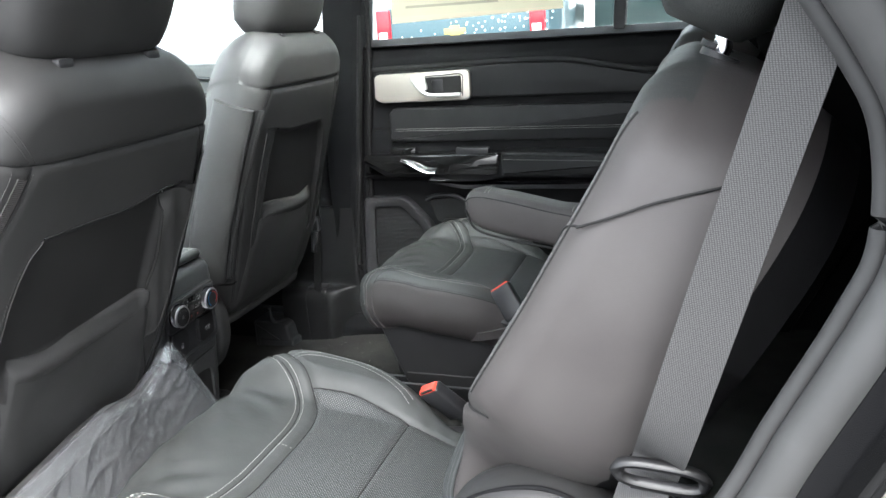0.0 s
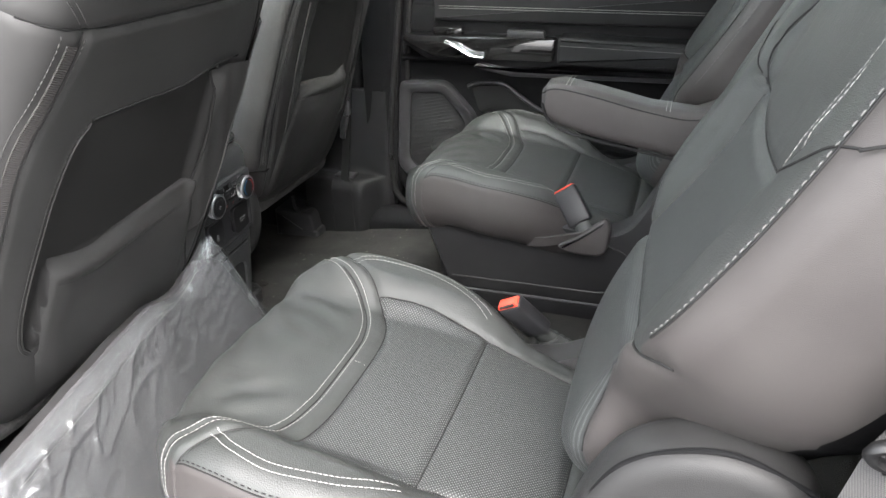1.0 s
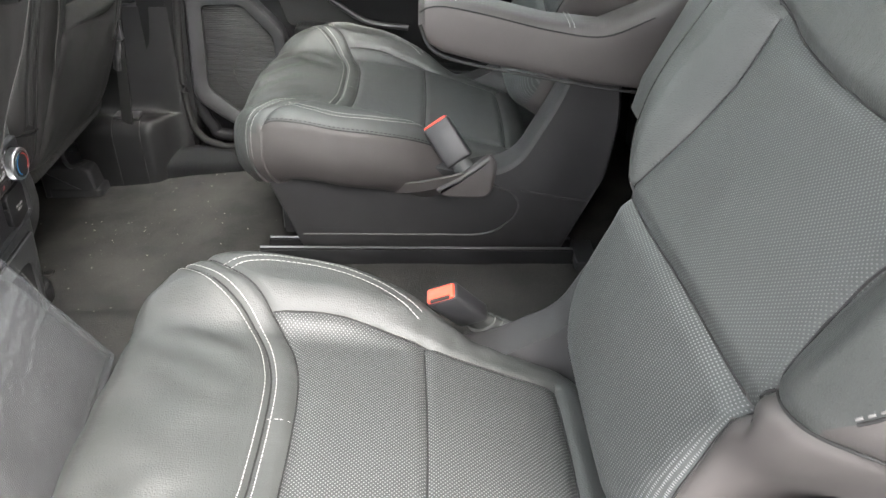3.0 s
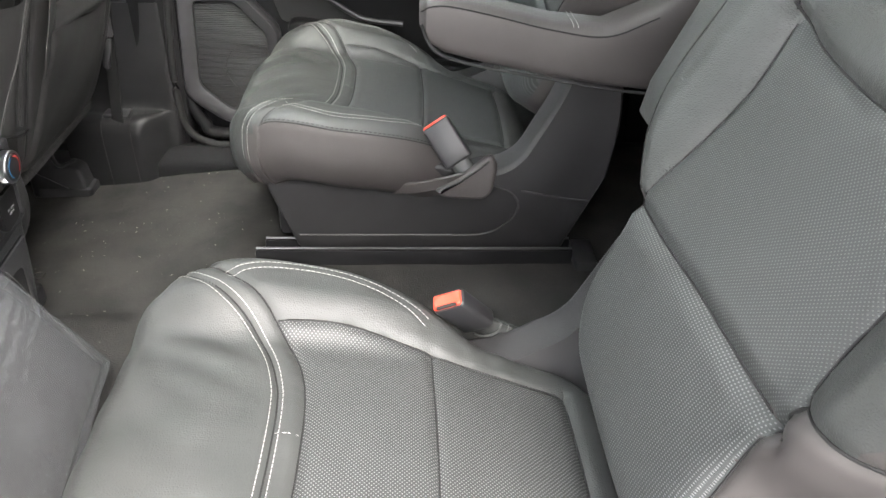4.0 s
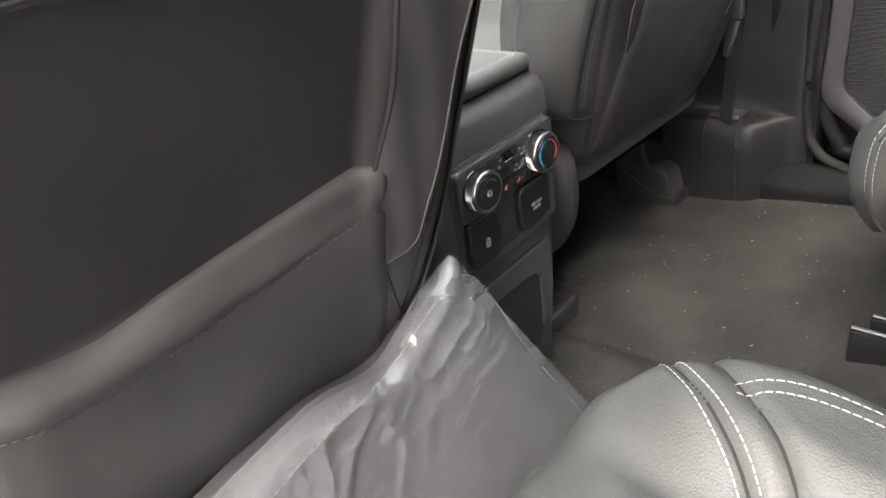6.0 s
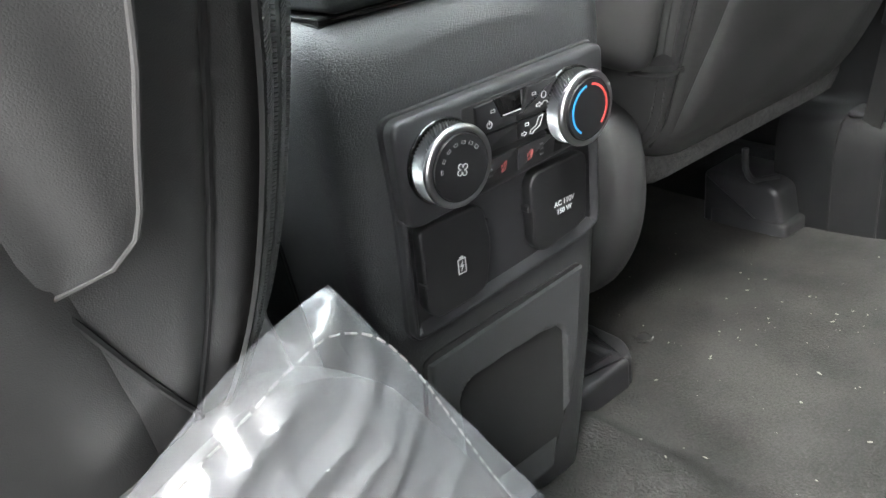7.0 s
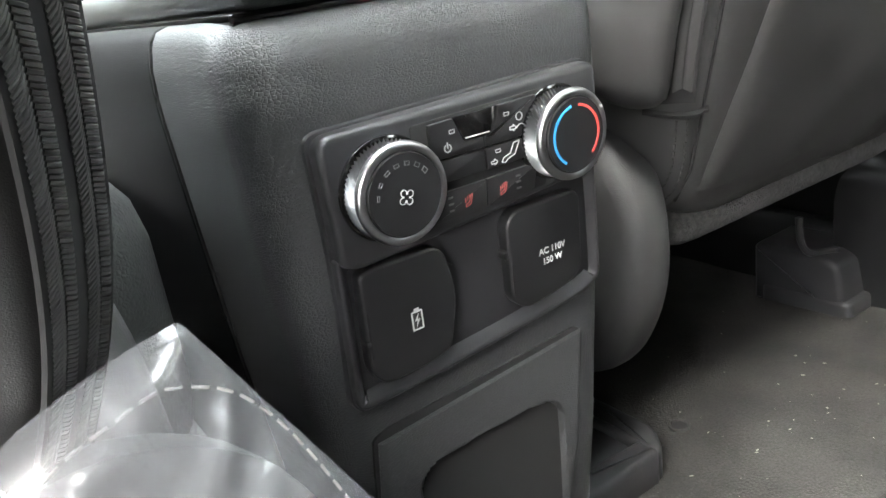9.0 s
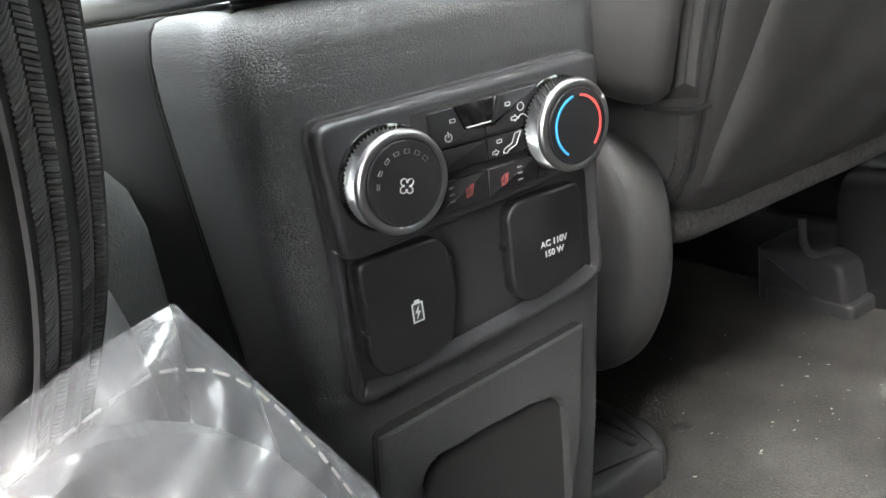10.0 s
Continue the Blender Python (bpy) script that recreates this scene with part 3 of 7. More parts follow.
# B-pillar upper trim, leaning back a little as it rises
pil = rounded([(-0.905, -0.05), (-0.822, -0.03), (-0.812, 0.25), (-0.803, 0.42), (-0.760, 0.85), (-0.735, ROOF), (-0.86, ROOF), (-0.875, 0.8), (-0.905, 0.4)], 0.01)
part("pillar_trim", prism([(x, z) for x, z in pil], "y", 0.715, 0.80, 0.006), HARD_PLASTIC, side)


def pillar_foot():
    """One smooth shell: a rounded shoulder at the foot that dies into the pillar towards the door."""
    profile = smooth_line([(0.656, -0.09), (0.652, -0.02), (0.651, 0.035), (0.654, 0.056), (0.663, 0.071), (0.680, 0.077), (0.698, 0.079), (0.708, 0.088), (0.713, 0.115), (0.715, 0.20), (0.716, 0.30)], 4)
    xs = [-1.06 + 0.23 * k / 40 for k in range(41)]
    verts, faces = [], []
    for x in xs:
        k = min(1.0, max(0.0, (x + 0.915) / 0.07))
        k = k * k * (3 - 2 * k)
        turn = max(0.0, (x + 0.846) / 0.016)
        for p in profile:
            y = p[0] + (0.700 + 0.014 * min(1.0, max(0.0, p[1] / 0.2)) - p[0]) * k + 0.02 * turn ** 2
            verts.append((x, y, p[1]))
        verts += [(x, 0.765, 0.30), (x, 0.765, -0.09)]
    n = len(profile) + 2
    for i in range(len(xs) - 1):
        for m in range(n):
            q = (m + 1) % n
            faces.append((i * n + m, i * n + q, (i + 1) * n + q, (i + 1) * n + m))
    faces += [tuple(reversed(range(n))), tuple(range((len(xs) - 1) * n, len(xs) * n))]
    return solid(verts, faces, True, 60), profile


foot_bm, foot_profile = pillar_foot()
pillar_foot_trim = part("pillar_foot_trim", foot_bm, PILLAR_PLASTIC, side, "smooth moulded foot of the pillar trim")
for x in (-0.984, -0.926):
    part("panel_joint", tube([(x, p[0] - 0.0002, p[1]) for p in foot_profile if p[1] < 0.078], 0.0011, 6), SEAM, pillar_foot_trim, "thin dark joint of the belt panel")
part("belt_slot_rim", box((-0.982, 0.668, 0.074), (-0.928, 0.704, 0.083), 0.004, 3), SMOOTH_PLASTIC, side, "slotted grey belt outlet")
sweep = smooth_line([(-0.765, 0.712, 0.80), (-0.808, 0.712, 0.42), (-0.832, 0.712, 0.20), (-0.832, 0.712, 0.07), (-0.815, 0.708, 0.025), (-0.775, 0.704, 0.004), (-0.70, 0.702, 0.0), (-0.2, 0.702, 0.0), (0.2, 0.702, 0.005)], 8)
part("door_seal", tube(sweep, 0.008, 10), DARK_RUBBER, side, "soft rubber door seal")
tall = smooth_line([(-0.79, 0.728, 0.12), (-0.785, 0.728, 0.4), (-0.755, 0.728, 0.75), (-0.73, 0.72, ROOF)], 8)
part("door_seal", tube(tall, 0.007, 8), DARK_RUBBER, side)
cpil = rounded([(0.14, -0.1), (0.22, -0.1), (0.5, 0.45), (0.5, ROOF), (0.12, ROOF), (0.16, 0.72), (0.22, 0.5), (0.12, 0.2)], 0.03)
part("door_jamb", box((-0.84, 0.775, -0.12), (-0.76, 0.80, 0.715), 0.0), HARD_PLASTIC, side)
part("rear_pillar_trim", prism(cpil, "y", 0.72, 0.82, 0.006), HARD_PLASTIC, side)
part("wheel_arch_trim", box((0.12, 0.745, -0.12), (1.6, 0.79, 0.70), 0.0), HARD_PLASTIC, side)
part("quarter_panel", box((0.45, 0.70, -0.1), (1.6, 0.80, 0.74), 0.01), HARD_PLASTIC, side)
part("rear_pillar_trim", box((1.25, 0.66, 0.70), (1.6, 0.78, ROOF), 0.02), HARD_PLASTIC, side)
part("roof_rail", box((-1.6, 0.66, ROOF - 0.06), (1.7, 0.80, ROOF + 0.05), 0.02), HEADLINER, side)
part("front_footwell_side", box((-1.9, 0.73, -0.2), (-1.45, 0.82, 0.60), 0.01), HARD_PLASTIC, side)

# near side: the open doorway
near = thing("wall_near", (0.1, -0.76, 0), "black trimmed open rear doorway of the car", "car side", kind="structure")
SEAL_EDGE = smooth_line([Vector(p) for p in ((-0.70, ROOF - 0.03), (-0.35, ROOF - 0.02), (-0.02, 0.97), (0.075, 0.815), (0.118, 0.748), (0.135, 0.712), (0.139, 0.658), (0.127, 0.62), (0.094, 0.548), (0.066, 0.485), (-0.01, 0.35), (-0.06, 0.15), (-0.10, 0.03), (-0.17, -0.02), (-0.30, -0.03), (-0.72, -0.03))], 8)


def beside(d, y, sag=0.0):
    """The doorway's edge moved outwards by d, at that y."""
    out = []
    for i, p in enumerate(SEAL_EDGE):
        t = (SEAL_EDGE[min(i + 1, len(SEAL_EDGE) - 1)] - SEAL_EDGE[max(i - 1, 0)]).normalized()
        out.append((p.x - t.y * d, y, p.y + t.x * d - sag))
    return out


seal = part("door_seal", tube(beside(0.0055, -0.722), 0.0055, 10), RUBBER, near, "soft black rubber door seal")
part("seal_bulb", tube(beside(0.0235, -0.731), 0.0160, 14, False, 1.0, (0, 1, 0)), BULB, near, "smooth charcoal rubber bulb seal")


def doorway_panel(d, y0, y1, x_end, bevel):
    inner = [(x, z) for x, y, z in beside(d, 0) if x > -0.16 and z > -0.02 and z < ROOF - 0.06]
    return prism(inner + [(x_end, -0.06), (x_end, ROOF)], "y", y0, y1, bevel)


part("quarter_trim", doorway_panel(0.028, -0.748, -0.715, 1.6, 0.004), HARD_PLASTIC, near)
jamb = thing("door_jamb", (0.2, -0.80, 0.5), "glossy black painted door jamb with seal lip", "door jamb", kind="structure")
part("jamb_panel", doorway_panel(0.066, -0.90, -0.80, 1.6, 0.010), GLOSS_BLACK, jamb)
part("jamb_step", doorway_panel(0.042, -0.80, -0.752, 1.6, 0.003), GLOSS_BLACK, jamb)
part("seal_lip", tube([p for p in beside(0.0415, -0.7995) if p[0] > -0.05 and p[2] > 0.2], 0.0022, 6), SATIN, jamb, "thin bright edge of the jamb")
striker = part("striker_plate", box((0.132, -0.915, 0.485), (0.172, -0.898, 0.565), 0.004), STEEL, jamb, "ridged steel striker plate")
for k in range(6):
    part("ridge", box((0.134 + 0.006 * k, -0.921, 0.490), (0.137 + 0.006 * k, -0.913, 0.56), 0.001), STEEL, striker)
part("sill_step", box((-1.75, -0.80, -0.20), (0.05, -0.68, -0.035), 0.01), HARD_PLASTIC, near)
part("roof_rail", box((-1.6, -0.78, ROOF - 0.02), (1.7, -0.64, ROOF + 0.05), 0.02), HEADLINER, near)
part("pillar_trim", prism([(-0.93, -0.1), (-0.80, -0.1), (-0.77, 0.6), (-0.73, ROOF), (-0.86, ROOF), (-0.88, 0.6)], "y", -0.80, -0.70, 0.01), HARD_PLASTIC, near)
part("front_door_inner", box((-1.75, -0.80, -0.06), (-0.93, -0.70, 0.70), 0.02), HARD_PLASTIC, near)
tagged(part("wall_rear", box((1.6, -0.75, -0.1), (1.66, 0.78, 0.75), 0.01), HARD_PLASTIC), "black tailgate trim", "tailgate trim", kind="structure")
tagged(part("rear_seat_backrest", box((0.75, -0.62, -0.05), (0.90, 0.66, 0.62), 0.04, 3), POCKET_VINYL), "folded black third-row bench backrest", "seat")

# front end
dash = thing("dashboard", (-1.7, MID, 0.4), "black soft-touch dashboard under the windscreen", "dashboard", kind="structure")
part("dash_top", box((-2.0, -0.72, 0.25), (-1.62, 0.75, 0.66), 0.06, 4), HARD_PLASTIC, dash)
part("firewall", box((-2.05, -0.80, -0.2), (-1.95, 0.82, 0.62), 0.01), HARD_PLASTIC, dash)


def pane(name, corners, parent=None, label=""):
    a, b, c, d = [Vector(p) for p in corners]
    n = (b - a).cross(c - a).normalized() * 0.004
    ob = part(name, solid([a, b, c, d, a + n, b + n, c + n, d + n], [(0, 1, 2, 3), (7, 6, 5, 4), (0, 4, 5, 1), (1, 5, 6, 2), (2, 6, 7, 3), (3, 7, 4, 0)], False), GLASS, parent, label)
    ob.visible_shadow = False
    return ob


# added roof opening, out of view, placed to light the console from above
tagged(pane("window_3", [(-1.23, -0.37, ROOF + 0.03), (-0.33, -0.37, ROOF + 0.03), (-0.33, 0.40, ROOF + 0.03), (-1.23, 0.40, ROOF + 0.03)]), "unseen glazed roof opening, added to let skylight in over the front seats", "roof glass", kind="structure")

# far rear door
door = thing("door_1", (-0.4, 0.76, 0), "black padded rear car door with silver handle bezel", "car door", kind="structure")
prof = [(0.76, -0.03), (0.742, 0.0), (0.738, 0.10), (0.742, 0.33), (0.738, 0.375), (0.712, 0.385), (0.712, 0.392), (0.735, 0.40), (0.735, 0.51), (0.742, 0.515), (0.748, 0.575), (0.745, 0.60), (0.732, 0.655), (0.735, 0.69), (0.748, 0.712), (0.765, 0.722), (0.79, 0.722), (0.80, -0.03)]
part("inner_panel", prism(rounded(prof, 0.006, 3), "x", -0.795, 0.16, 0.0), HARD_PLASTIC, door)
# top pad with a dark shadow line that dips towards the back
pad_top = [Vector(p) for p in ((-0.775, 0.735, 0.664), (-0.60, 0.732, 0.668), (-0.393, 0.731, 0.674), (-0.255, 0.731, 0.671), (-0.15, 0.731, 0.652), (-0.065, 0.731, 0.638), (0.10, 0.731, 0.632))]
part("shadow_line", tube(smooth_line(pad_top, 8), 0.004, 8, False, 1.6), SEAM, door)
ins = [(-0.755, 0.586), (-0.755, 0.645), (-0.74, 0.658), (-0.393, 0.667), (-0.255, 0.664), (-0.065, 0.63), (0.10, 0.625), (0.10, 0.585)]
part("padded_insert", prism(rounded(ins, 0.01), "y", 0.728, 0.75, 0.005, 3), DOOR_VINYL, door)
low = [(-0.715, 0.478), (-0.715, 0.553), (-0.70, 0.565), (0.10, 0.565), (0.10, 0.478)]
part("padded_strip", prism(rounded(low, 0.006), "y", 0.722, 0.75, 0.006, 3), DOOR_VINYL, door)
stitches([[((x, 0.7215, z), (0, -1, 0)) for x in np.linspace(-0.70, 0.08, 60)] for z in (0.507, 0.512)], WHITE_THREAD, door)
# armrest with a scooped pull cup
arm = rounded([(-0.785, 0.437), (-0.775, 0.450), (-0.41, 0.452), (-0.41, 0.447), (0.08, 0.437), (0.08, 0.392), (-0.40, 0.392), (-0.53, 0.372), (-0.58, 0.392), (-0.72, 0.394)], 0.012)
part("armrest", prism(arm, "y", 0.675, 0.745, 0.008, 3), HARD_PLASTIC, door)
part("armrest_pad", prism(rounded([(-0.407, 0.396), (-0.407, 0.460), (0.07, 0.450), (0.07, 0.390)], 0.008), "y", 0.664, 0.74, 0.010, 3), DOOR_VINYL, door)
stitches([[((x, 0.6635, 0.441 - 0.02 * (x + 0.4)), (0, -1, 0)) for x in np.linspace(-0.40, 0.06, 40)]], WHITE_THREAD, door)
part("pull_cup", prism(rounded([(-0.775, 0.440), (-0.77, 0.452), (-0.41, 0.455), (-0.415, 0.402), (-0.56, 0.402), (-0.70, 0.404)], 0.012), "y", 0.668, 0.70, 0.004), GLOSS_BLACK, door)
pull = [Vector(p) for p in ((-0.665, 0.664, 0.440), (-0.64, 0.660, 0.432), (-0.605, 0.659, 0.414), (-0.575, 0.661, 0.410))]
part("pull_handle", tube(smooth_line(pull, 6), 0.011, 10, False, 0.5), CHROME, door, "bright chrome pull handle tip")
part("lower_trim_strip", prism(rounded([(-0.60, 0.385), (-0.51, 0.368), (0.08, 0.372), (0.08, 0.386), (-0.50, 0.382), (-0.59, 0.396)], 0.004), "y", 0.660, 0.70, 0.004), SMOOTH_PLASTIC, door)
part("window_switch", box((-0.524, 0.672, 0.452), (-0.438, 0.69, 0.470), 0.004, 2), SMOOTH_PLASTIC, door)
part("lock_button", box((-0.70, 0.672, 0.452), (-0.63, 0.70, 0.472), 0.004, 2), GLOSS_BLACK, door)
# inside handle
bez = rounded([(-0.748, 0.590), (-0.746, 0.645), (-0.735, 0.652), (-0.50, 0.656), (-0.490, 0.650), (-0.490, 0.590), (-0.50, 0.582), (-0.73, 0.580)], 0.008)
bezel = part("handle_bezel", prism(bez, "y", 0.718, 0.745, 0.004, 3), SATIN, door, "champagne silver handle bezel")
part("handle_recess", prism(rounded([(-0.632, 0.640), (-0.512, 0.643), (-0.512, 0.595), (-0.596, 0.593), (-0.618, 0.608)], 0.006), "y", 0.7165, 0.73, 0.002), SEAM, bezel)
part("recess_floor", prism(rounded([(-0.590, 0.634), (-0.560, 0.636), (-0.560, 0.604), (-0.585, 0.603)], 0.004), "y", 0.7155, 0.72, 0.001), SMOOTH_PLASTIC, bezel)
part("release_lever", tube(smooth_line([(-0.640, 0.712, 0.640), (-0.628, 0.711, 0.622), (-0.610, 0.711, 0.604), (-0.588, 0.711, 0.597), (-0.55, 0.711, 0.5965), (-0.514, 0.711, 0.597)], 6), 0.0062, 10, False, 0.8), LEVER, bezel, "polished inside door lever")
part("lever_grip", prism(rounded([(-0.644, 0.645), (-0.606, 0.642), (-0.600, 0.612), (-0.616, 0.606)], 0.004), "y", 0.709, 0.7215, 0.003, 3), LEVER, bezel)
part("recess_edge", tube(smooth_line([(-0.606, 0.7165, 0.643), (-0.56, 0.7165, 0.645), (-0.511, 0.7165, 0.645), (-0.509, 0.7165, 0.62), (-0.510, 0.7165, 0.592)], 5), 0.0014, 6), SEAM, bezel)
# lower door: speaker, map pocket
spk = rounded([(-0.785, 0.130), (-0.775, 0.303), (-0.697, 0.306), (-0.637, 0.240), (-0.640, 0.110), (-0.718, 0.072)], [0.02, 0.012, 0.014, 0.016, 0.03, 0.02], 6)
spk_out = rounded([(-0.820, 0.105), (-0.806, 0.330), (-0.685, 0.333), (-0.610, 0.252), (-0.606, 0.075), (-0.730, 0.040)], [0.03, 0.018, 0.022, 0.022, 0.04, 0.03], 6)
rim_rows = []
for mix_in, y in ((0.0, 0.742), (0.0, 0.722), (0.06, 0.7135), (0.16, 0.7105), (0.45, 0.7105), (0.80, 0.7135), (0.95, 0.7160), (1.0, 0.7240)):
    rim_rows.append([(a + (c - a) * mix_in, y, b + (d - b) * mix_in) for (a, b), (c, d) in zip(spk_out, spk)])
part("speaker_surround", loft(rim_rows, False), SMOOTH_PLASTIC, door, "satin black speaker frame")
GRILLE = plastic("speaker_mesh", (0.014, 0.014, 0.015), (0.018, 0.018, 0.019), (0.5, 0.6))
gw = node(GRILLE, "ShaderNodeTexWave", Scale=1.0)
gw.bands_direction = 'Z'
GRILLE.node_tree.links.new(coords(GRILLE, (1, 1, 85)), gw.inputs["Vector"])
bump(GRILLE, gw.outputs["Fac"], 0.9, 0.002)
part("speaker_grille", prism(spk, "y", 0.7215, 0.735, 0.001, 2), GRILLE, door, "black ribbed speaker grille")
part("grille_ring", tube([(-0.675 + 0.052 * math.cos(t), 0.7205, 0.165 + 0.052 * math.sin(t)) for t in np.linspace(0, 2 * math.pi, 40)[:-1]], 0.0016, 6, True), GRILLE, door)
pk = rounded([(-0.596, 0.07), (-0.590, 0.268), (-0.570, 0.272), (-0.44, 0.258), (-0.36, 0.19), (0.05, 0.16), (0.05, 0.07)], 0.014)
part("map_pocket", prism(pk, "y", 0.700, 0.745, 0.008, 3), HARD_PLASTIC, door)
# no hollow here: a flat dark plate stands for the pocket mouth's shade
part("pocket_mouth_shade", prism(rounded([(-0.606, 0.262), (-0.625, 0.322), (-0.545, 0.328), (-0.485, 0.290), (-0.42, 0.262), (-0.44, 0.240)], 0.010), "y", 0.7355, 0.745, 0.002), SEAM, door, "near-black plate for the shade in the map pocket's mouth")
part("pocket_brow", tube(smooth_line([(-0.632, 0.730, 0.322), (-0.60, 0.727, 0.334), (-0.545, 0.727, 0.334), (-0.50, 0.727, 0.306), (-0.44, 0.727, 0.272), (-0.36, 0.727, 0.262)], 6), 0.006, 8), SMOOTH_PLASTIC, door)
ledge = smooth_line([(-0.762, 0.737, 0.715), (-0.79, 0.737, 0.45), (-0.802, 0.735, 0.30), (-0.815, 0.733, 0.20), (-0.812, 0.731, 0.10), (-0.79, 0.73, 0.04), (-0.74, 0.729, 0.015), (-0.4, 0.729, 0.012), (0.1, 0.729, 0.012)], 8)
part("door_edge", tube(ledge, 0.013, 10), HARD_PLASTIC, door)
part("window_channel", prism([(0.735, 0.722), (0.76, 0.738), (0.775, 0.738), (0.78, 0.715)], "x", -0.78, 0.18, 0.002), RUBBER, door, "grey felt window channel")
part("window_frame", prism([(-0.145, 0.73), (-0.118, 0.73), (-0.09, ROOF), (-0.125, ROOF)], "y", 0.75, 0.79, 0.003), RUBBER, door)
pane("pane", [(-0.78, 0.772, 0.72), (0.18, 0.772, 0.72), (0.18, 0.735, ROOF), (-0.74, 0.735, ROOF)], door, "clear rear door glass")
PAPER = material("window_sticker_paper", (0.72, 0.68, 0.58), 0.9, Transmission_Weight=0.0)
pb = PAPER.node_tree
trl = pb.nodes.new("ShaderNodeBsdfTranslucent")
trl.inputs[0].default_value = (0.78, 0.72, 0.60, 1)
mixs = pb.nodes.new("ShaderNodeMixShader")
mixs.inputs[0].default_value = 0.62
pb.links.new(pb.nodes["Principled BSDF"].outputs[0], mixs.inputs[1])
pb.links.new(trl.outputs[0], mixs.inputs[2])
pb.links.new(mixs.outputs[0], pb.nodes["Material Output"].inputs[0])
sticker = thing("window_sticker", (-0.45, 0.765, 0.76), "beige paper price sheet taped inside the rear window", "paper")
part("sheet", prism([(-0.700, 0.775), (-0.262, 0.785), (-0.262, 1.06), (-0.700, 1.05)], "y", 0.762, 0.763), PAPER, sticker)
for k in range(6):
    part("print_line", box((-0.66, 0.7608, 0.81 + 0.035 * k), (-0.42 - 0.03 * (k % 3), 0.7614, 0.816 + 0.035 * k), 0), material("faint_print", (0.5, 0.46, 0.38), 0.9), sticker)

# front passenger door and window, windscreen
fdoor = thing("door_2", (-1.3, 0.76, 0), "black front passenger door with pale window ledge", "car door", kind="structure")
LEDGE = plastic("pale_grey_ledge", (0.10, 0.11, 0.11), (0.13, 0.14, 0.14))
part("inner_panel", box((-1.75, 0.735, -0.05), (-0.915, 0.80, 0.63), 0.02, 3), HARD_PLASTIC, fdoor)
part("top_pad", prism(rounded([(-1.72, 0.62), (-1.72, 0.715), (-1.30, 0.702), (-0.93, 0.700), (-0.93, 0.61)], 0.01), "y", 0.725, 0.80, 0.012, 3), LEDGE, fdoor)
part("trim_line", tube([(-1.7, 0.722, 0.665), (-1.3, 0.722, 0.668), (-1.2, 0.722, 0.657), (-0.93, 0.722, 0.65)], 0.005, 8), GLOSS_BLACK, fdoor)
pane("pane", [(-1.70, 0.772, 0.70), (-0.90, 0.772, 0.70), (-0.86, 0.735, ROOF), (-1.35, 0.735, ROOF)], fdoor)
mirror = thing("door_mirror", (-1.68, 0.86, 0.70), "black outside door mirror beyond the glass", "mirror")
part("mirror_housing", prism(rounded([(0.83, 0.735), (0.85, 0.86), (0.90, 0.885), (1.00, 0.88), (1.03, 0.80), (1.00, 0.735)], 0.03), "x", -1.74, -1.64, 0.015, 3), GLOSS_BLACK, mirror)
part("mirror_stem", box((-1.72, 0.795, 0.69), (-1.66, 0.87, 0.745), 0.01), GLOSS_BLACK, mirror)
shield = thing("windscreen", (-1.8, 0, 0.66), "clear raked windscreen", "window", kind="structure")
pane("pane", [(-2.0, -0.72, 0.64), (-2.0, 0.75, 0.64), (-1.45, 0.62, ROOF), (-1.45, -0.60, ROOF)], shield)
nearw = thing("window_2", (-1.3, -0.76, 0.7), "closed front door glass", "window", kind="structure")
pane("pane", [(-1.70, -0.75, 0.70), (-0.90, -0.75, 0.70), (-0.86, -0.72, ROOF), (-1.35, -0.72, ROOF)], nearw)
rearw = thing("window_3", (0.8, 0.76, 0.74), "tinted rear quarter glass", "window", kind="structure")
TINT = bpy.data.materials.new("tinted_glass")
TINT.use_nodes = True
TINT.node_tree.nodes["Principled BSDF"].inputs["Base Color"].default_value = (0.06, 0.065, 0.06, 1)
TINT.node_tree.nodes["Principled BSDF"].inputs["Roughness"].default_value = 0.05
part("pane", box((0.48, 0.755, 0.73), (1.3, 0.765, ROOF), 0), TINT, rearw)
part("pane", box((1.62, -0.7, 0.74), (1.63, 0.72, ROOF), 0), TINT, rearw)

# ---- second-row seats ----


def cushion_top(u, v):
    base = curve(u, [-0.65, -0.60, -0.55, -0.50, -0.46, -0.40, -0.33, -0.26, -0.19, -0.13], [0.250, 0.264, 0.268, 0.262, 0.253, 0.245, 0.234, 0.216, 0.196, 0.186])
    a = np.clip((np.abs(v) - 0.125) / 0.055, 0, 1)
    a = a * a * (3 - 2 * a)
    win = curve(u, [-0.62, -0.53, -0.48, -0.40, -0.33, -0.28], [0.35, 0.9, 1.0, 0.95, 0.6, 0.1])
    crown = 0.006 * np.cos(np.clip(v / 0.14, -1, 1) * math.pi / 2)
    front_folds = 0.0026 * np.sin(np.abs(v) * 130 + u * 70) * np.exp(-((u + 0.535) / 0.04) ** 2 - ((np.abs(v) - 0.10) / 0.04) ** 2)
    side_folds = 0.0011 * np.sin(u * 210 + 30 * np.abs(v)) * np.exp(-((u + 0.275) / 0.05) ** 2 - ((np.abs(v) - 0.152) / 0.018) ** 2)
    tuft = front_folds + side_folds + 0.0012 * np.sin(v * 95 + 6 * np.sin(u * 21)) * np.clip((-0.49 - u) / 0.05, 0, 1)
    return base + 0.038 * a * win + crown + tuft


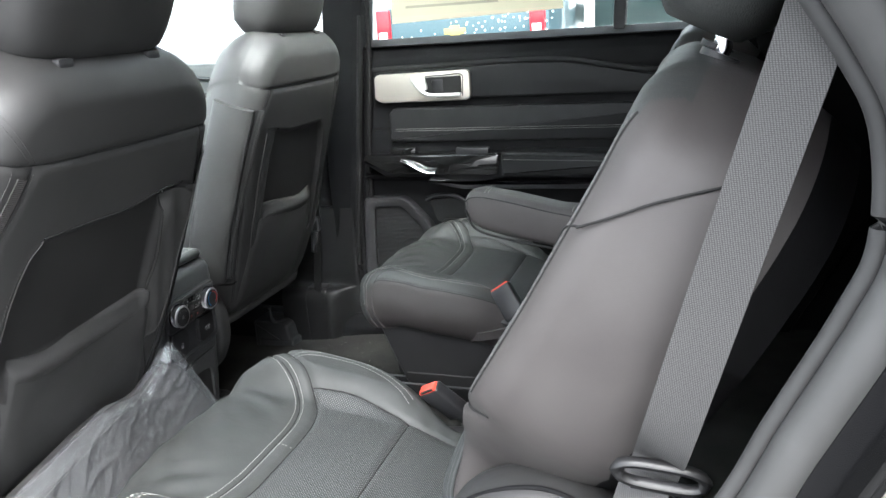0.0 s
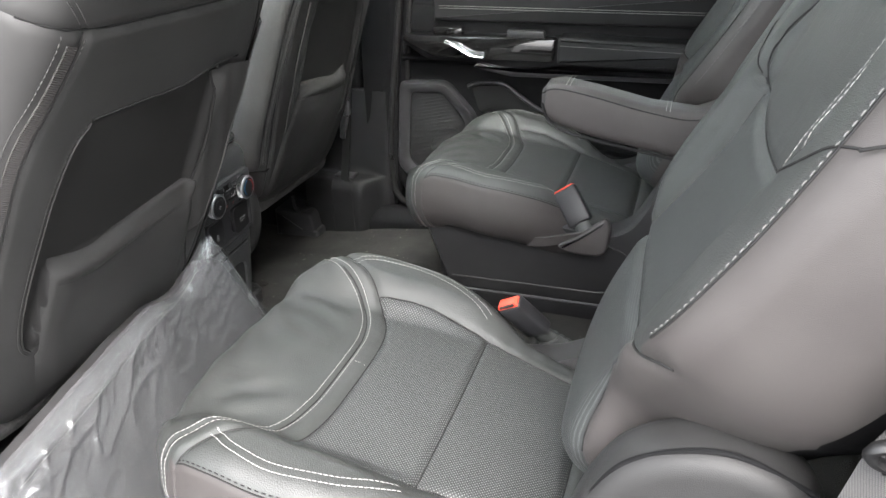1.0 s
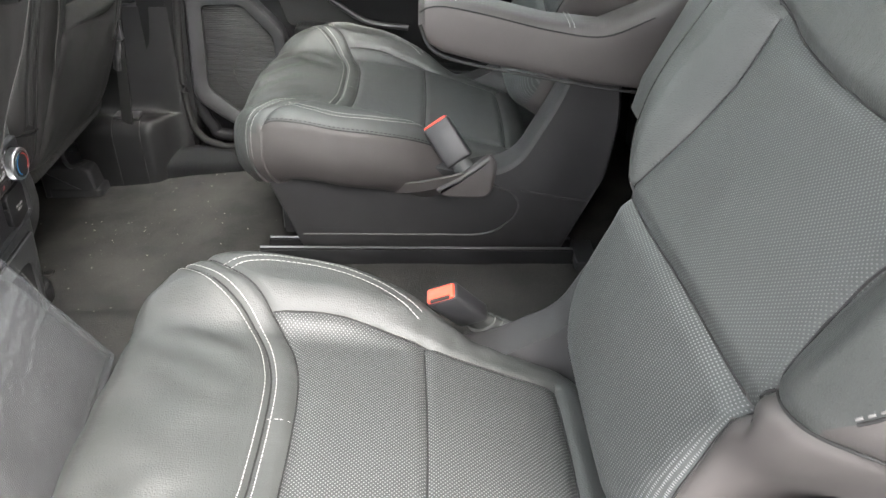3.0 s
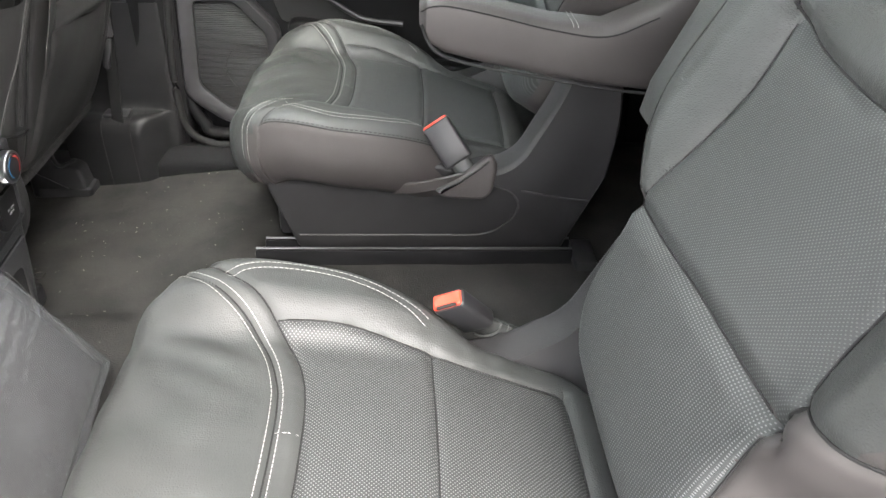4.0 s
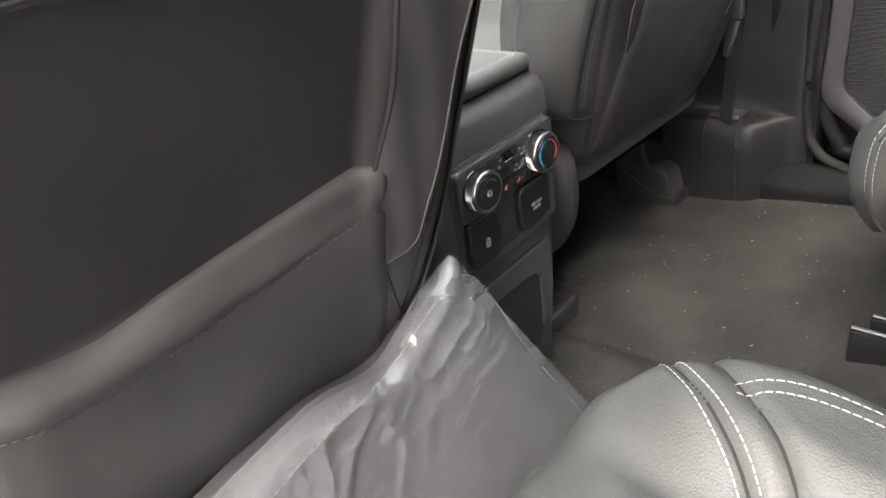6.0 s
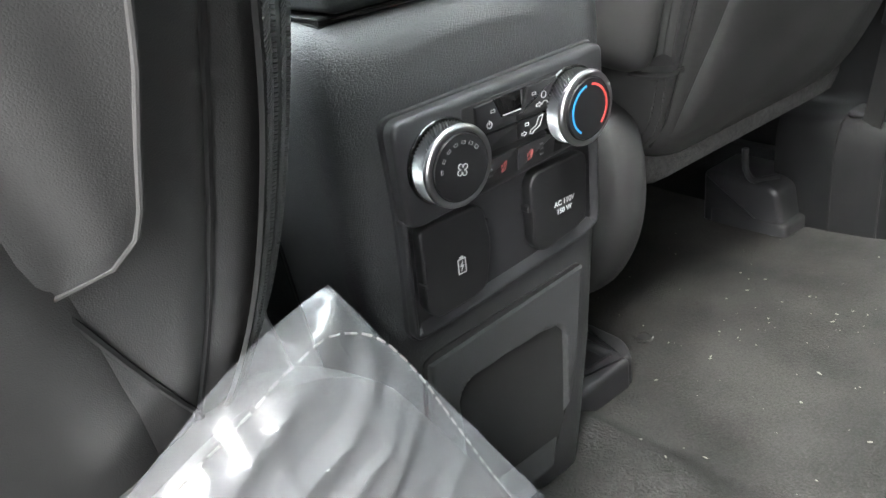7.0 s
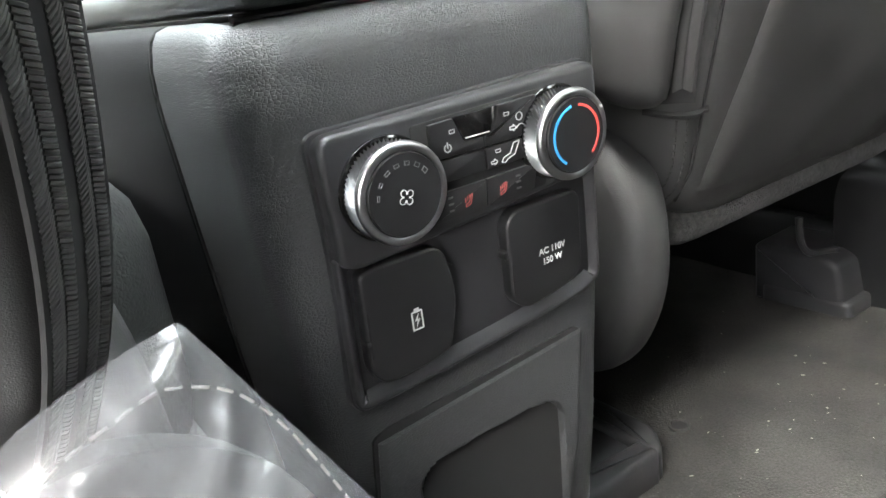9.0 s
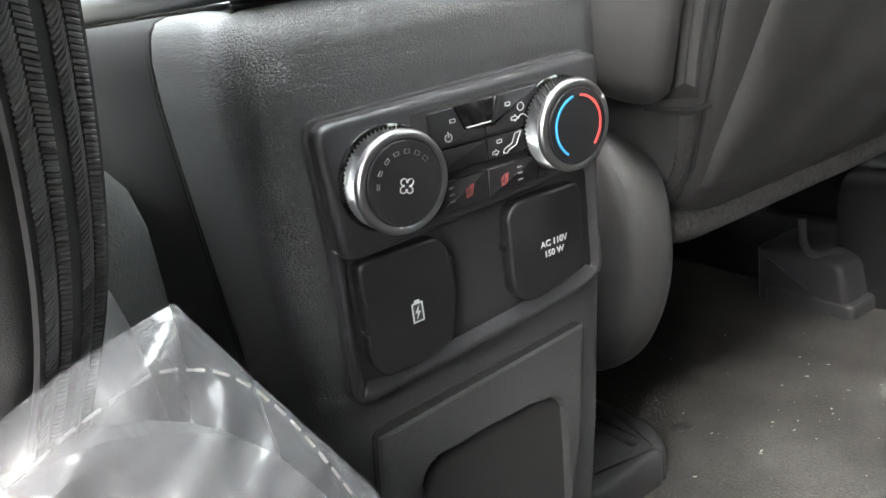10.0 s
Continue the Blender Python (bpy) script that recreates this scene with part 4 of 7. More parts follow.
def cushion_wide(u):
    return curve(u, [-0.64, -0.60, -0.55, -0.48, -0.40, -0.345, -0.29, -0.22, -0.13], [0.200, 0.212, 0.228, 0.237, 0.230, 0.212, 0.185, 0.168, 0.160])


def mirrored(half):
    """A line given from the middle outwards, continued to the other side."""
    return [(u, -v) for u, v in reversed(half)] + [(u, v) for u, v in half if v > 0]


def flat(line):
    return [(p.x, p.y) for p in smooth_line([Vector(p) for p in line], 5)]


FRONT_SEAM = flat(mirrored([(-0.465, 0.0), (-0.466, 0.045), (-0.470, 0.075), (-0.482, 0.112), (-0.504, 0.146), (-0.540, 0.174), (-0.575, 0.200), (-0.603, 0.222)]))
INSERT_FRONT = flat(mirrored([(-0.441, 0.0), (-0.442, 0.045), (-0.447, 0.085), (-0.460, 0.122), (-0.486, 0.158), (-0.515, 0.182), (-0.550, 0.208), (-0.575, 0.228)]))
INSERT_SIDE = [(-0.478, 0.152), (-0.42, 0.154), (-0.36, 0.146), (-0.30, 0.135), (-0.24, 0.125), (-0.192, 0.118)]
CROSS = [(-0.327, -0.14), (-0.324, 0.0), (-0.327, 0.14)]
REAR = [(-0.192, -0.118), (-0.190, 0.0), (-0.192, 0.118)]


def side_of(line, u, v):
    """The line's u at that v."""
    vs = np.array([q for _, q in line])
    us = np.array([p for p, _ in line])
    k = np.argsort(vs)
    return np.interp(v, vs[k], us[k])


def cushion_panel(u, v, down):
    if down > 0.5:
        return 6
    if u < side_of(FRONT_SEAM, u, v) and abs(v) < 0.228:
        return 0 if down < 0.072 else 6
    if down > 0.0:
        return 6 if abs(v) > 0.12 and u < -0.2 else 5
    if abs(v) > float(cushion_wide(u)) - 0.0035 and -0.575 < u < -0.30:
        return 6
    if u < side_of(INSERT_FRONT, u, v):
        return 1
    w = np.interp(u, [p for p, _ in INSERT_SIDE], [q for _, q in INSERT_SIDE])
    if abs(v) < w and u < -0.191:
        return 2 if u < -0.325 else 3
    if u > -0.191:
        return 5
    return 4 if v > 0 else 7


def back_top(u, v):
    a = np.clip((np.abs(v) - np.where(v > 0, 0.135, 0.117)) / 0.055, 0, 1)
    a = a * a * (3 - 2 * a)
    win = curve(u, [0.08, 0.18, 0.30, 0.42, 0.5], [0.0, 0.9, 1.0, 0.5, 0.2])
    base = curve(u, [-0.05, 0.0, 0.06, 0.12, 0.18, 0.24, 0.30, 0.40, 0.52], [-0.012, -0.002, 0.004, 0.001, -0.009, -0.018, -0.023, -0.021, -0.014])
    return base + 0.024 * a * win + 0.004 * np.cos(np.clip(v / 0.15, -1, 1) * math.pi / 2)


def back_wide(u):
    return curve(u, [-0.02, 0.05, 0.11, 0.15, 0.20, 0.28, 0.38, 0.46, 0.52], [0.140, 0.150, 0.165, 0.195, 0.232, 0.250, 0.250, 0.232, 0.195])


LUMBAR = flat([(0.120, 0.160), (0.124, 0.08), (0.131, 0.0), (0.134, -0.08), (0.137, -0.15)])
BACK_SIDE = [(0.10, 0.158), (0.14, 0.148), (0.20, 0.142), (0.25, 0.141), (0.31, 0.150)]
BACK_SIDE_OUT = [(0.159, 0.141), (0.180, 0.129), (0.210, 0.121), (0.25, 0.120), (0.31, 0.138)]
LUMBAR_EDGE = [(-0.03, -0.137), (0.06, -0.137), (0.139, -0.137)]
LOBE_FOOT = [(0.139, -0.137), (0.159, -0.142), (0.163, -0.165), (0.170, -0.190), (0.190, -0.222)]
YOKE = flat([(0.322, 0.165), (0.306, 0.10), (0.300, 0.0), (0.306, -0.10), (0.322, -0.165)])
YOKE_SIDE = [(0.318, 0.160), (0.36, 0.176), (0.41, 0.160), (0.46, 0.140), (0.50, 0.130)]


def edge_line(u):
    """Where the backrest's front meets its side panel."""
    return back_wide(u) - 0.022


def back_panel(u, v, down):
    if down > 0.105:
        return 6
    if down > 0.0 or (u > 0.12 and abs(v) > edge_line(min(u, 0.47))):
        return 5
    if u < side_of(LUMBAR, u, v) and -0.137 < v < 0.150:
        return 0
    if v < -0.120 and u < side_of(LOBE_FOOT, u, v):
        return 5
    edge = BACK_SIDE if v > 0 else BACK_SIDE_OUT
    w = np.interp(u, [p for p, _ in edge], [q for _, q in edge])
    if u < side_of(YOKE, u, v):
        return 1 if abs(v) < w and u > 0.1 else (3 if v > 0 else 7)
    w = np.interp(u, [p for p, _ in YOKE_SIDE], [q for _, q in YOKE_SIDE])
    return 2 if abs(v) < w else (4 if v > 0 else 8)


HINGE_PLASTIC = plastic("satin_hinge_cover", (0.024, 0.024, 0.024), (0.030, 0.030, 0.030), (0.42, 0.52))
HINGE_PLASTIC.node_tree.nodes["Principled BSDF"].inputs["Specular IOR Level"].default_value = 0.3
SHELL_PLASTIC = plastic("moulded_seat_shell", (0.036, 0.036, 0.037), (0.045, 0.045, 0.046), (0.42, 0.54))
# paler plastic that paints the highlight along the shell's moulded lines
SHELL_HIGHLIGHT = plastic("shell_line_highlight", (0.05, 0.05, 0.05), (0.065, 0.065, 0.065), (0.35, 0.45))


def flare(x):
    """How far the base shell leans out by its upper rim."""
    return 0.030 + 0.040 * np.clip((x + 0.33) / 0.12, 0, 1)


def second_row_seat(yc, inb, label, arm_down):
    ob = thing("bucket_seat", (-0.35, yc, 0.0), label, "car seat", "second-row seats")
    flip = np.array([[1, 0, 0], [0, inb, 0], [0, 0, 1]])
    # cushion
    fr = Matrix(((1, 0, 0, 0), (0, inb, 0, yc), (0, 0, 1, 0), (0, 0, 0, 1)))
    cu = Pad(fr, -0.625, -0.145, cushion_wide, cushion_top, 0.058, 0.028, 0.090, 0.0036, tuck=lambda s: 0.004 * math.sin(s * math.pi) - 0.022 * s ** 3)
    cu.bend = lambda u, v: u + 0.030 * np.clip((-np.asarray(v) - 0.04) / 0.17, 0, 1) ** 1.3 * np.clip((-0.36 - np.asarray(u)) / 0.2, 0, 1)
    side_lines = [[(u, s * v) for u, v in INSERT_SIDE] for s in (1, -1)]
    cu.seams = [(FRONT_SEAM, 0.0035, 0.006), (INSERT_FRONT, 0.0045, 0.008), (CROSS, 0.004, 0.008), (REAR, 0.006, 0.010)] + [(l, 0.004, 0.008) for l in side_lines]
    made = cu.build(ob, cushion_panel, [("cushion_front", BLACK_LEATHER, "smooth black leather front panel"), ("cushion_band", BLACK_LEATHER, ""), ("cushion_insert", PERFORATED, "perforated black leather insert"), ("cushion_insert", PERFORATED, ""), ("cushion_bolster", BLACK_LEATHER, ""), ("cushion_rear_roll", BLACK_LEATHER, ""), ("cushion_side", SIDE_LEATHER, "matt charcoal vinyl side"), ("cushion_bolster", BLACK_LEATHER, "")])
    for line in [FRONT_SEAM, INSERT_FRONT, flat(CROSS), flat(REAR)] + [flat(l) for l in side_lines]:
        cu.welt(line, ob)
    rows = [cu.on(FRONT_SEAM, s, True) for s in (-0.0052, 0.0052)]
    stitches(rows, WHITE_THREAD, ob)
    bol = flat([(-0.532, 0.190), (-0.502, 0.205), (-0.45, 0.211), (-0.39, 0.199), (-0.350, 0.180), (-0.330, 0.166)])
    for s in (1, -1):
        line = [(u, s * v) for u, v in bol]
        stitches([cu.on(line, k) for k in (-0.0045, 0.0045)], WHITE_THREAD, ob)
    stitches([cu.on([(-0.463, 0.015), (-0.452, 0.0155), (-0.442, 0.016)])], WHITE_THREAD, ob)
    for k in (1, -1):
        u0, v0 = FRONT_SEAM[-1] if k > 0 else FRONT_SEAM[0]
        before = FRONT_SEAM[-3] if k > 0 else FRONT_SEAM[2]
        stitches([cu.over(u0, v0, (u0 - before[0], v0 - before[1]), w) for w in (-0.0052, 0.0052)], WHITE_THREAD, ob)
        row = []
        for u in np.linspace(-0.562, -0.315, 26):
            w = float(cushion_wide(u))
            row.append((u, k * (w - 0.0050)))
        cu.welt([(p, q + k * 0.0018) for p, q in row], ob, 0.0009)
        stitches([cu.on(row)], SEAM, ob, 0.0040, 0.0030, 0.0014)
    # backrest, reclined by 25 degrees
    s, c = math.sin(radians(25)), math.cos(radians(25))
    fb = Matrix(((s, 0, -c, -0.195), (0, inb, 0, yc), (c, 0, s, 0.30), (0, 0, 0, 1)))
    ba = Pad(fb, -0.03, 0.505, back_wide, back_top, 0.07, 0.036, 0.125, 0.0038, tuck=lambda q: 0.006 * math.sin(q * math.pi) - 0.02 * q ** 3)
    bl = [BACK_SIDE, [(u, -v) for u, v in BACK_SIDE_OUT], LOBE_FOOT, LUMBAR_EDGE] + [[(u, k * v) for u, v in YOKE_SIDE] for k in (1, -1)]
    ba.seams = [(LUMBAR, 0.007, 0.014), (YOKE, 0.006, 0.012)] + [(l, 0.005, 0.010) for l in bl]
    ba.build(ob, back_panel, [("lumbar_panel", RIBBED, "coarse perforated lumbar panel"), ("back_insert", FINE_PERFORATED, "perforated black leather insert"), ("back_yoke", BLACK_LEATHER, ""), ("back_bolster", BLACK_LEATHER, ""), ("back_shoulder", BLACK_LEATHER, ""), ("backrest_side", SIDE_LEATHER, "matt charcoal vinyl side"), ("backrest_rear", HARD_PLASTIC, "hard black rear shell"), ("back_bolster", BLACK_LEATHER, ""), ("back_shoulder", BLACK_LEATHER, "")])
    for line in [LUMBAR, YOKE] + [flat(l) for l in bl]:
        ba.welt(line, ob, 0.0011)
    for k in (-1, 1):
        line = [(u, k * float(edge_line(u))) for u in np.linspace(0.195 if k < 0 else 0.13, 0.46, 34)]
        ba.welt(line, ob)
        ba.welt(flat([(0.324, k * 0.168), (0.345, k * 0.195), (0.366, k * 0.222), (0.377, k * 0.240)]), ob)
        if k < 0:
            stitches([ba.on(line, -0.0025 * k)], GREY_THREAD, ob, 0.0042, 0.0026, 0.0016, 0.0007)
        if k == -inb:
            upper = flat([(0.322, k * 0.158), (0.345, k * 0.166), (0.38, k * 0.161), (0.42, k * 0.147), (0.46, k * 0.128), (0.475, k * 0.121)])
            stitches([ba.on(upper, q) for q in (-0.0035, 0.0035)], WHITE_THREAD, ob)
        pipe = [(u, k * (float(back_wide(u)) - 0.006)) for u in np.linspace(0.20, 0.462, 40)]
        if k > 0:
            stitches([ba.on(pipe)], GREY_THREAD, ob, 0.0036, 0.0030, 0.0012)
    seam_line = [fb @ Vector((u, -(float(back_wide(u)) + q), n)) for u, n, q in [(0.376, -0.012, -0.006), (0.388, -0.024, -0.001), (0.400, -0.036, 0.002), (0.414, -0.050, 0.004), (0.428, -0.067, 0.005), (0.441, -0.084, 0.006), (0.449, -0.095, 0.0055)]]
    part("side_seam", tube(smooth_line(seam_line, 5), 0.0011, 6), SEAM, ob)
    # head restraint on two chrome posts

    def hr(u, v, n):
        return fb @ Vector((u, v, n))
    rings = []
    for k, q in enumerate(np.linspace(0, 1, 11)):
        w = 0.130 * (1 - 0.16 * abs(2 * q - 1) ** 4) * (0.88 if k in (0, 10) else 1)
        t = 0.060 * (1 - 0.25 * abs(2 * q - 1) ** 3) * (0.78 if k in (0, 10) else 1)
        rings.append([hr(0.522 + 0.175 * q, math.copysign(abs(math.cos(a)) ** 0.6, math.cos(a)) * w, -0.032 + math.copysign(abs(math.sin(a)) ** 0.7, math.sin(a)) * t) for a in np.linspace(0, 2 * math.pi, 29)[:-1]])
    head = part("headrest", loft(rings), BLACK_LEATHER, ob)
    for a in (radians(138), radians(146)):
        line = []
        for q in np.linspace(0.06, 0.94, 20):
            w = 0.130 * (1 - 0.16 * abs(2 * q - 1) ** 4) + 0.0005
            t = 0.060 * (1 - 0.25 * abs(2 * q - 1) ** 3) + 0.0005
            line.append((hr(0.522 + 0.175 * q, -abs(math.cos(a)) ** 0.6 * w, -0.032 + math.sin(a) ** 0.7 * t), fb.to_3x3() @ Vector((0, math.cos(a), math.sin(a)))))
        stitches([line], WHITE_THREAD, head, 0.0055, 0.0025, 0.0016)
    for v in (-0.07, 0.07):
        post = part("headrest_post", tube([hr(0.44, v, -0.055), hr(0.515, v, -0.055), hr(0.535, v, -0.047), hr(0.57, v, -0.045)], 0.0062, 12), CHROME, ob, "bright chrome post")
        part("post_collar", tube([hr(0.490, v, -0.055), hr(0.510, v, -0.055)], 0.017, 16), SMOOTH_PLASTIC, post)
    # plastic base shell around the slides
    def Y(v):
        return yc + inb * v
    low_shell = rounded([(-0.535, 0.022), (-0.560, 0.10), (-0.585, 0.190), (-0.40, 0.205), (-0.235, 0.200), (-0.180, 0.222), (-0.120, 0.345), (-0.07, 0.30), (-0.050, 0.20), (-0.085, 0.022)], [0.012, 0.02, 0.012, 0.08, 0.06, 0.08, 0.04, 0.04, 0.04, 0.012], 8)
    high_shell = rounded([(-0.535, 0.022), (-0.560, 0.10), (-0.585, 0.190), (-0.40, 0.205), (-0.235, 0.200), (-0.185, 0.222), (-0.130, 0.330), (-0.105, 0.415), (-0.055, 0.415), (-0.036, 0.30), (-0.046, 0.20), (-0.085, 0.022)], [0.012, 0.02, 0.012, 0.08, 0.06, 0.06, 0.04, 0.02, 0.02, 0.04, 0.04, 0.012], 8)
    for k in (1, -1):
        rings = []
        for n, d in ((0.0, 0.0), (0.045, 0.0), (0.052, 0.002), (0.056, 0.006)):
            rings.append([(x, Y(k * (0.105 + n + flare(x) * np.clip((z - 0.04) / 0.16, 0, 1))), z) for x, z in inset(high_shell if arm_down and k > 0 else low_shell, d)])
        part("base_shell", loft(rings), SHELL_PLASTIC, ob, "moulded black plastic base shell")
    a, b = sorted((Y(0.13), Y(-0.13)))
    part("seat_frame", box((-0.57, a, 0.03), (-0.10, b, 0.175), 0.01), SMOOTH_PLASTIC, ob)
    # moulded lines: thin proud tubes, their highlight put into a paler colour
    groove = [(-0.53, 0.054), (-0.30, 0.055), (-0.225, 0.060), (-0.19, 0.088), (-0.175, 0.130), (-0.19, 0.165), (-0.225, 0.182)]
    part("groove_highlight", tube([(x, Y(0.1628 + flare(x) * max(z - 0.04, 0) / 0.16), z) for x, z in flat(groove)], 0.0017, 6), SHELL_HIGHLIGHT, ob)
    if arm_down:
        part("groove_highlight", tube([(x, Y(0.1628 + flare(x) * min((z - 0.04) / 0.16, 1)), z) for x, z in [(-0.175, 0.170), (-0.11, 0.153), (-0.066, 0.146)]], 0.0017, 6), SHELL_HIGHLIGHT, ob)
    # hinge cover on the door side
    hinge = rounded([(-0.175, 0.15), (-0.172, 0.32), (-0.13, 0.395), (-0.06, 0.415), (0.005, 0.39), (0.03, 0.30), (0.0, 0.13), (-0.14, 0.08)], 0.07, 10)
    for v in (-0.205,):
        a, b = sorted((Y(v - 0.034), Y(v + 0.028)))
        part("hinge_cover", prism(hinge, "y", a, b, 0.018, 4), HINGE_PLASTIC, ob, "rounded black recliner cover")
        for k in (0.006, 0.016):
            part("cover_rib", tube([(x, Y(v - 0.022), z) for x, z in smooth_line([Vector(q) for q in ((-0.173 + k, 0.30), (-0.155 + k, 0.36 - k), (-0.12, 0.397 - k), (-0.06, 0.415 - k), (0.0, 0.393 - k))], 8)], 0.0025, 8), HARD_PLASTIC, ob)
    # buckle in a sleeve
    tip = Vector((-0.310, Y(0.187), 0.268))
    d = Vector((-0.55, -0.38 * inb, 0.74)).normalized()
    root = tip - d * 0.085
    sidev = Vector((0.75, 0.1, 0.60)) if arm_down else Vector((1.0, 0, 0))
    bw = 0.0225 if arm_down else 0.019
    sidev = (sidev - d * sidev.dot(d)).normalized()
    upv = sidev.cross(d).normalized()
    if upv.z < 0:
        upv = -upv
    R = Matrix((sidev, upv, d)).transposed().to_4x4()
    place = Matrix.Translation(tip) @ R
    bm = box((-bw, -0.0105, -0.070), (bw, 0.0105, 0.0), 0.005, 3)
    bmesh.ops.transform(bm, matrix=place, verts=bm.verts)
    bk = part("belt_buckle", bm, SMOOTH_PLASTIC, ob, "black belt buckle with red button")
    bm = box((-bw + 0.0025, -0.0092, -0.004), (bw - 0.0025, 0.0075, 0.0025), 0.003, 3)
    bmesh.ops.transform(bm, matrix=place, verts=bm.verts)
    part("release_button", bm, RED, bk, "bright red release button")
    bm = box((-0.012, -0.0098, 0.0), (0.012, -0.0062, 0.0032), 0.001)
    bmesh.ops.transform(bm, matrix=place, verts=bm.verts)
    part("tongue_slot", bm, SEAM, bk)
    strap = [tip - d * 0.060, root + d * 0.004, root - d * 0.012 + Vector((0.004, 0, -0.004))] if arm_down else [tip - d * 0.060, root + d * 0.004, root - d * 0.018 + Vector((0.010, 0, 0)), root - d * 0.036 + Vector((0.026, 0, 0))]
    part("buckle_strap", tube(smooth_line(strap, 6), 0.0155, 12, False, 0.55, tuple(upv)), BLACK_LEATHER, bk, "folded leather buckle sleeve")
    for k in range(0 if arm_down else 3):
        c = root - d * (0.004 + 0.009 * k) + Vector((0.004 * k, 0, 0))
        part("sleeve_fold", tube([c + sidev * 0.0165 * math.cos(t) + upv * 0.0095 * math.sin(t) for t in np.linspace(0, 2 * math.pi, 21)[:-1]], 0.0022, 6, True), BLACK_LEATHER, bk)
    # leather flap that carries the buckle
    flap_pts = smooth_line([(-0.375, Y(0.196), 0.160), (-0.335, Y(0.220), 0.176), (-0.295, Y(0.232), 0.192), (-0.25, Y(0.230), 0.206), (-0.222, Y(0.215), 0.225)], 6)
    if arm_down:
        part("buckle_flap", ribbon(flap_pts, (0.15, 0.25 * inb, 0.95), 0.017, 0.005), SIDE_LEATHER, ob, "soft leather flap under the buckle")
        ya, yb = sorted((Y(0.222), Y(0.241)))
        part("buckle_pouch", prism(rounded([(-0.312, 0.176), (-0.268, 0.205), (-0.228, 0.240), (-0.216, 0.222), (-0.222, 0.176), (-0.236, 0.164), (-0.290, 0.166)], [0.01, 0.02, 0.01, 0.01, 0.02, 0.01, 0.02], 5), "y", ya, yb, 0.007, 3), SIDE_LEATHER, ob, "creased leather pouch round the buckle strap")
        part("pouch_seam", tube(smooth_line([(-0.305, Y(0.2415), 0.180), (-0.262, Y(0.2415), 0.204), (-0.231, Y(0.2415), 0.232)], 6), 0.0010, 6), SEAM, ob)
    # inboard armrest
    if arm_down:
        rg = []
        for x, zl, zh, w in ((-0.336, 0.450, 0.474, 0.020), (-0.328, 0.432, 0.485, 0.030), (-0.305, 0.418, 0.489, 0.034), (-0.25, 0.404, 0.479, 0.035), (-0.17, 0.389, 0.461, 0.035), (-0.10, 0.377, 0.455, 0.035), (-0.04, 0.370, 0.481, 0.035), (0.01, 0.365, 0.52, 0.033), (0.03, 0.40, 0.53, 0.028)):
            zc, zz = (zl + zh) / 2, (zh - zl) / 2
            rg.append([(x, Y(0.282) + math.copysign(abs(math.cos(t)) ** 0.45, math.cos(t)) * w, zc + math.copysign(abs(math.sin(t)) ** 0.45, math.sin(t)) * zz) for t in np.linspace(0, 2 * math.pi, 33)[:-1]])
        ar = part("armrest", loft(rg), SIDE_LEATHER, ob, "padded fold-down armrest, lowered")
        for x, z in ((-0.296, 0.4895), (-0.290, 0.4890), (-0.145, 0.4580), (-0.139, 0.4575)):
            stitches([[((x, Y(0.282) + w, z - 0.5 * max(abs(w) - 0.028, 0)), (0, 0, 1)) for w in np.linspace(-0.033, 0.033, 12)]], WHITE_THREAD, ar)
        rib = [(x, Y(0.282) + inb * w, zl) for x, zl, w in ((-0.334, 0.455, 0.028), (-0.322, 0.430, 0.0345), (-0.30, 0.416, 0.0355), (-0.25, 0.404, 0.0365), (-0.17, 0.390, 0.0365), (-0.10, 0.378, 0.0365), (-0.04, 0.371, 0.0355))]
        part("piping", tube(smooth_line(rib, 6), 0.0022, 8), SEAM, ar)
        rib = [(x, Y(0.282) + inb * w, zh) for x, zh, w in ((-0.334, 0.470, 0.024), (-0.322, 0.478, 0.0315), (-0.30, 0.4795, 0.0342), (-0.25, 0.4705, 0.0352), (-0.17, 0.4525, 0.0352), (-0.10, 0.4455, 0.0352), (-0.04, 0.470, 0.0350))]
        part("top_seam", tube(smooth_line(rib, 6), 0.0011, 6), SEAM, ar)
    else:
        rg = []
        for u, w, n0, n1 in ((0.150, 0.022, -0.09, -0.035), (0.158, 0.032, -0.105, -0.018), (0.19, 0.035, -0.115, -0.010), (0.30, 0.035, -0.115, -0.006), (0.42, 0.034, -0.11, -0.010), (0.455, 0.025, -0.10, -0.02)):
            nc, nn = (n0 + n1) / 2, (n1 - n0) / 2
            rg.append([fb @ Vector((u, 0.272 + math.copysign(abs(math.cos(t)) ** 0.5, math.cos(t)) * w, nc + math.copysign(abs(math.sin(t)) ** 0.5, math.sin(t)) * nn)) for t in np.linspace(0, 2 * math.pi, 33)[:-1]])
        part("armrest", loft(rg), BLACK_LEATHER, ob, "padded armrest folded up beside the backrest")
    return ob


second_row_seat(MID - 0.405, 1, "black leather bucket seat with white double stitching, armrest folded up", False)
second_row_seat(MID + 0.405, -1, "black leather bucket seat with white double stitching, armrest lowered", True)

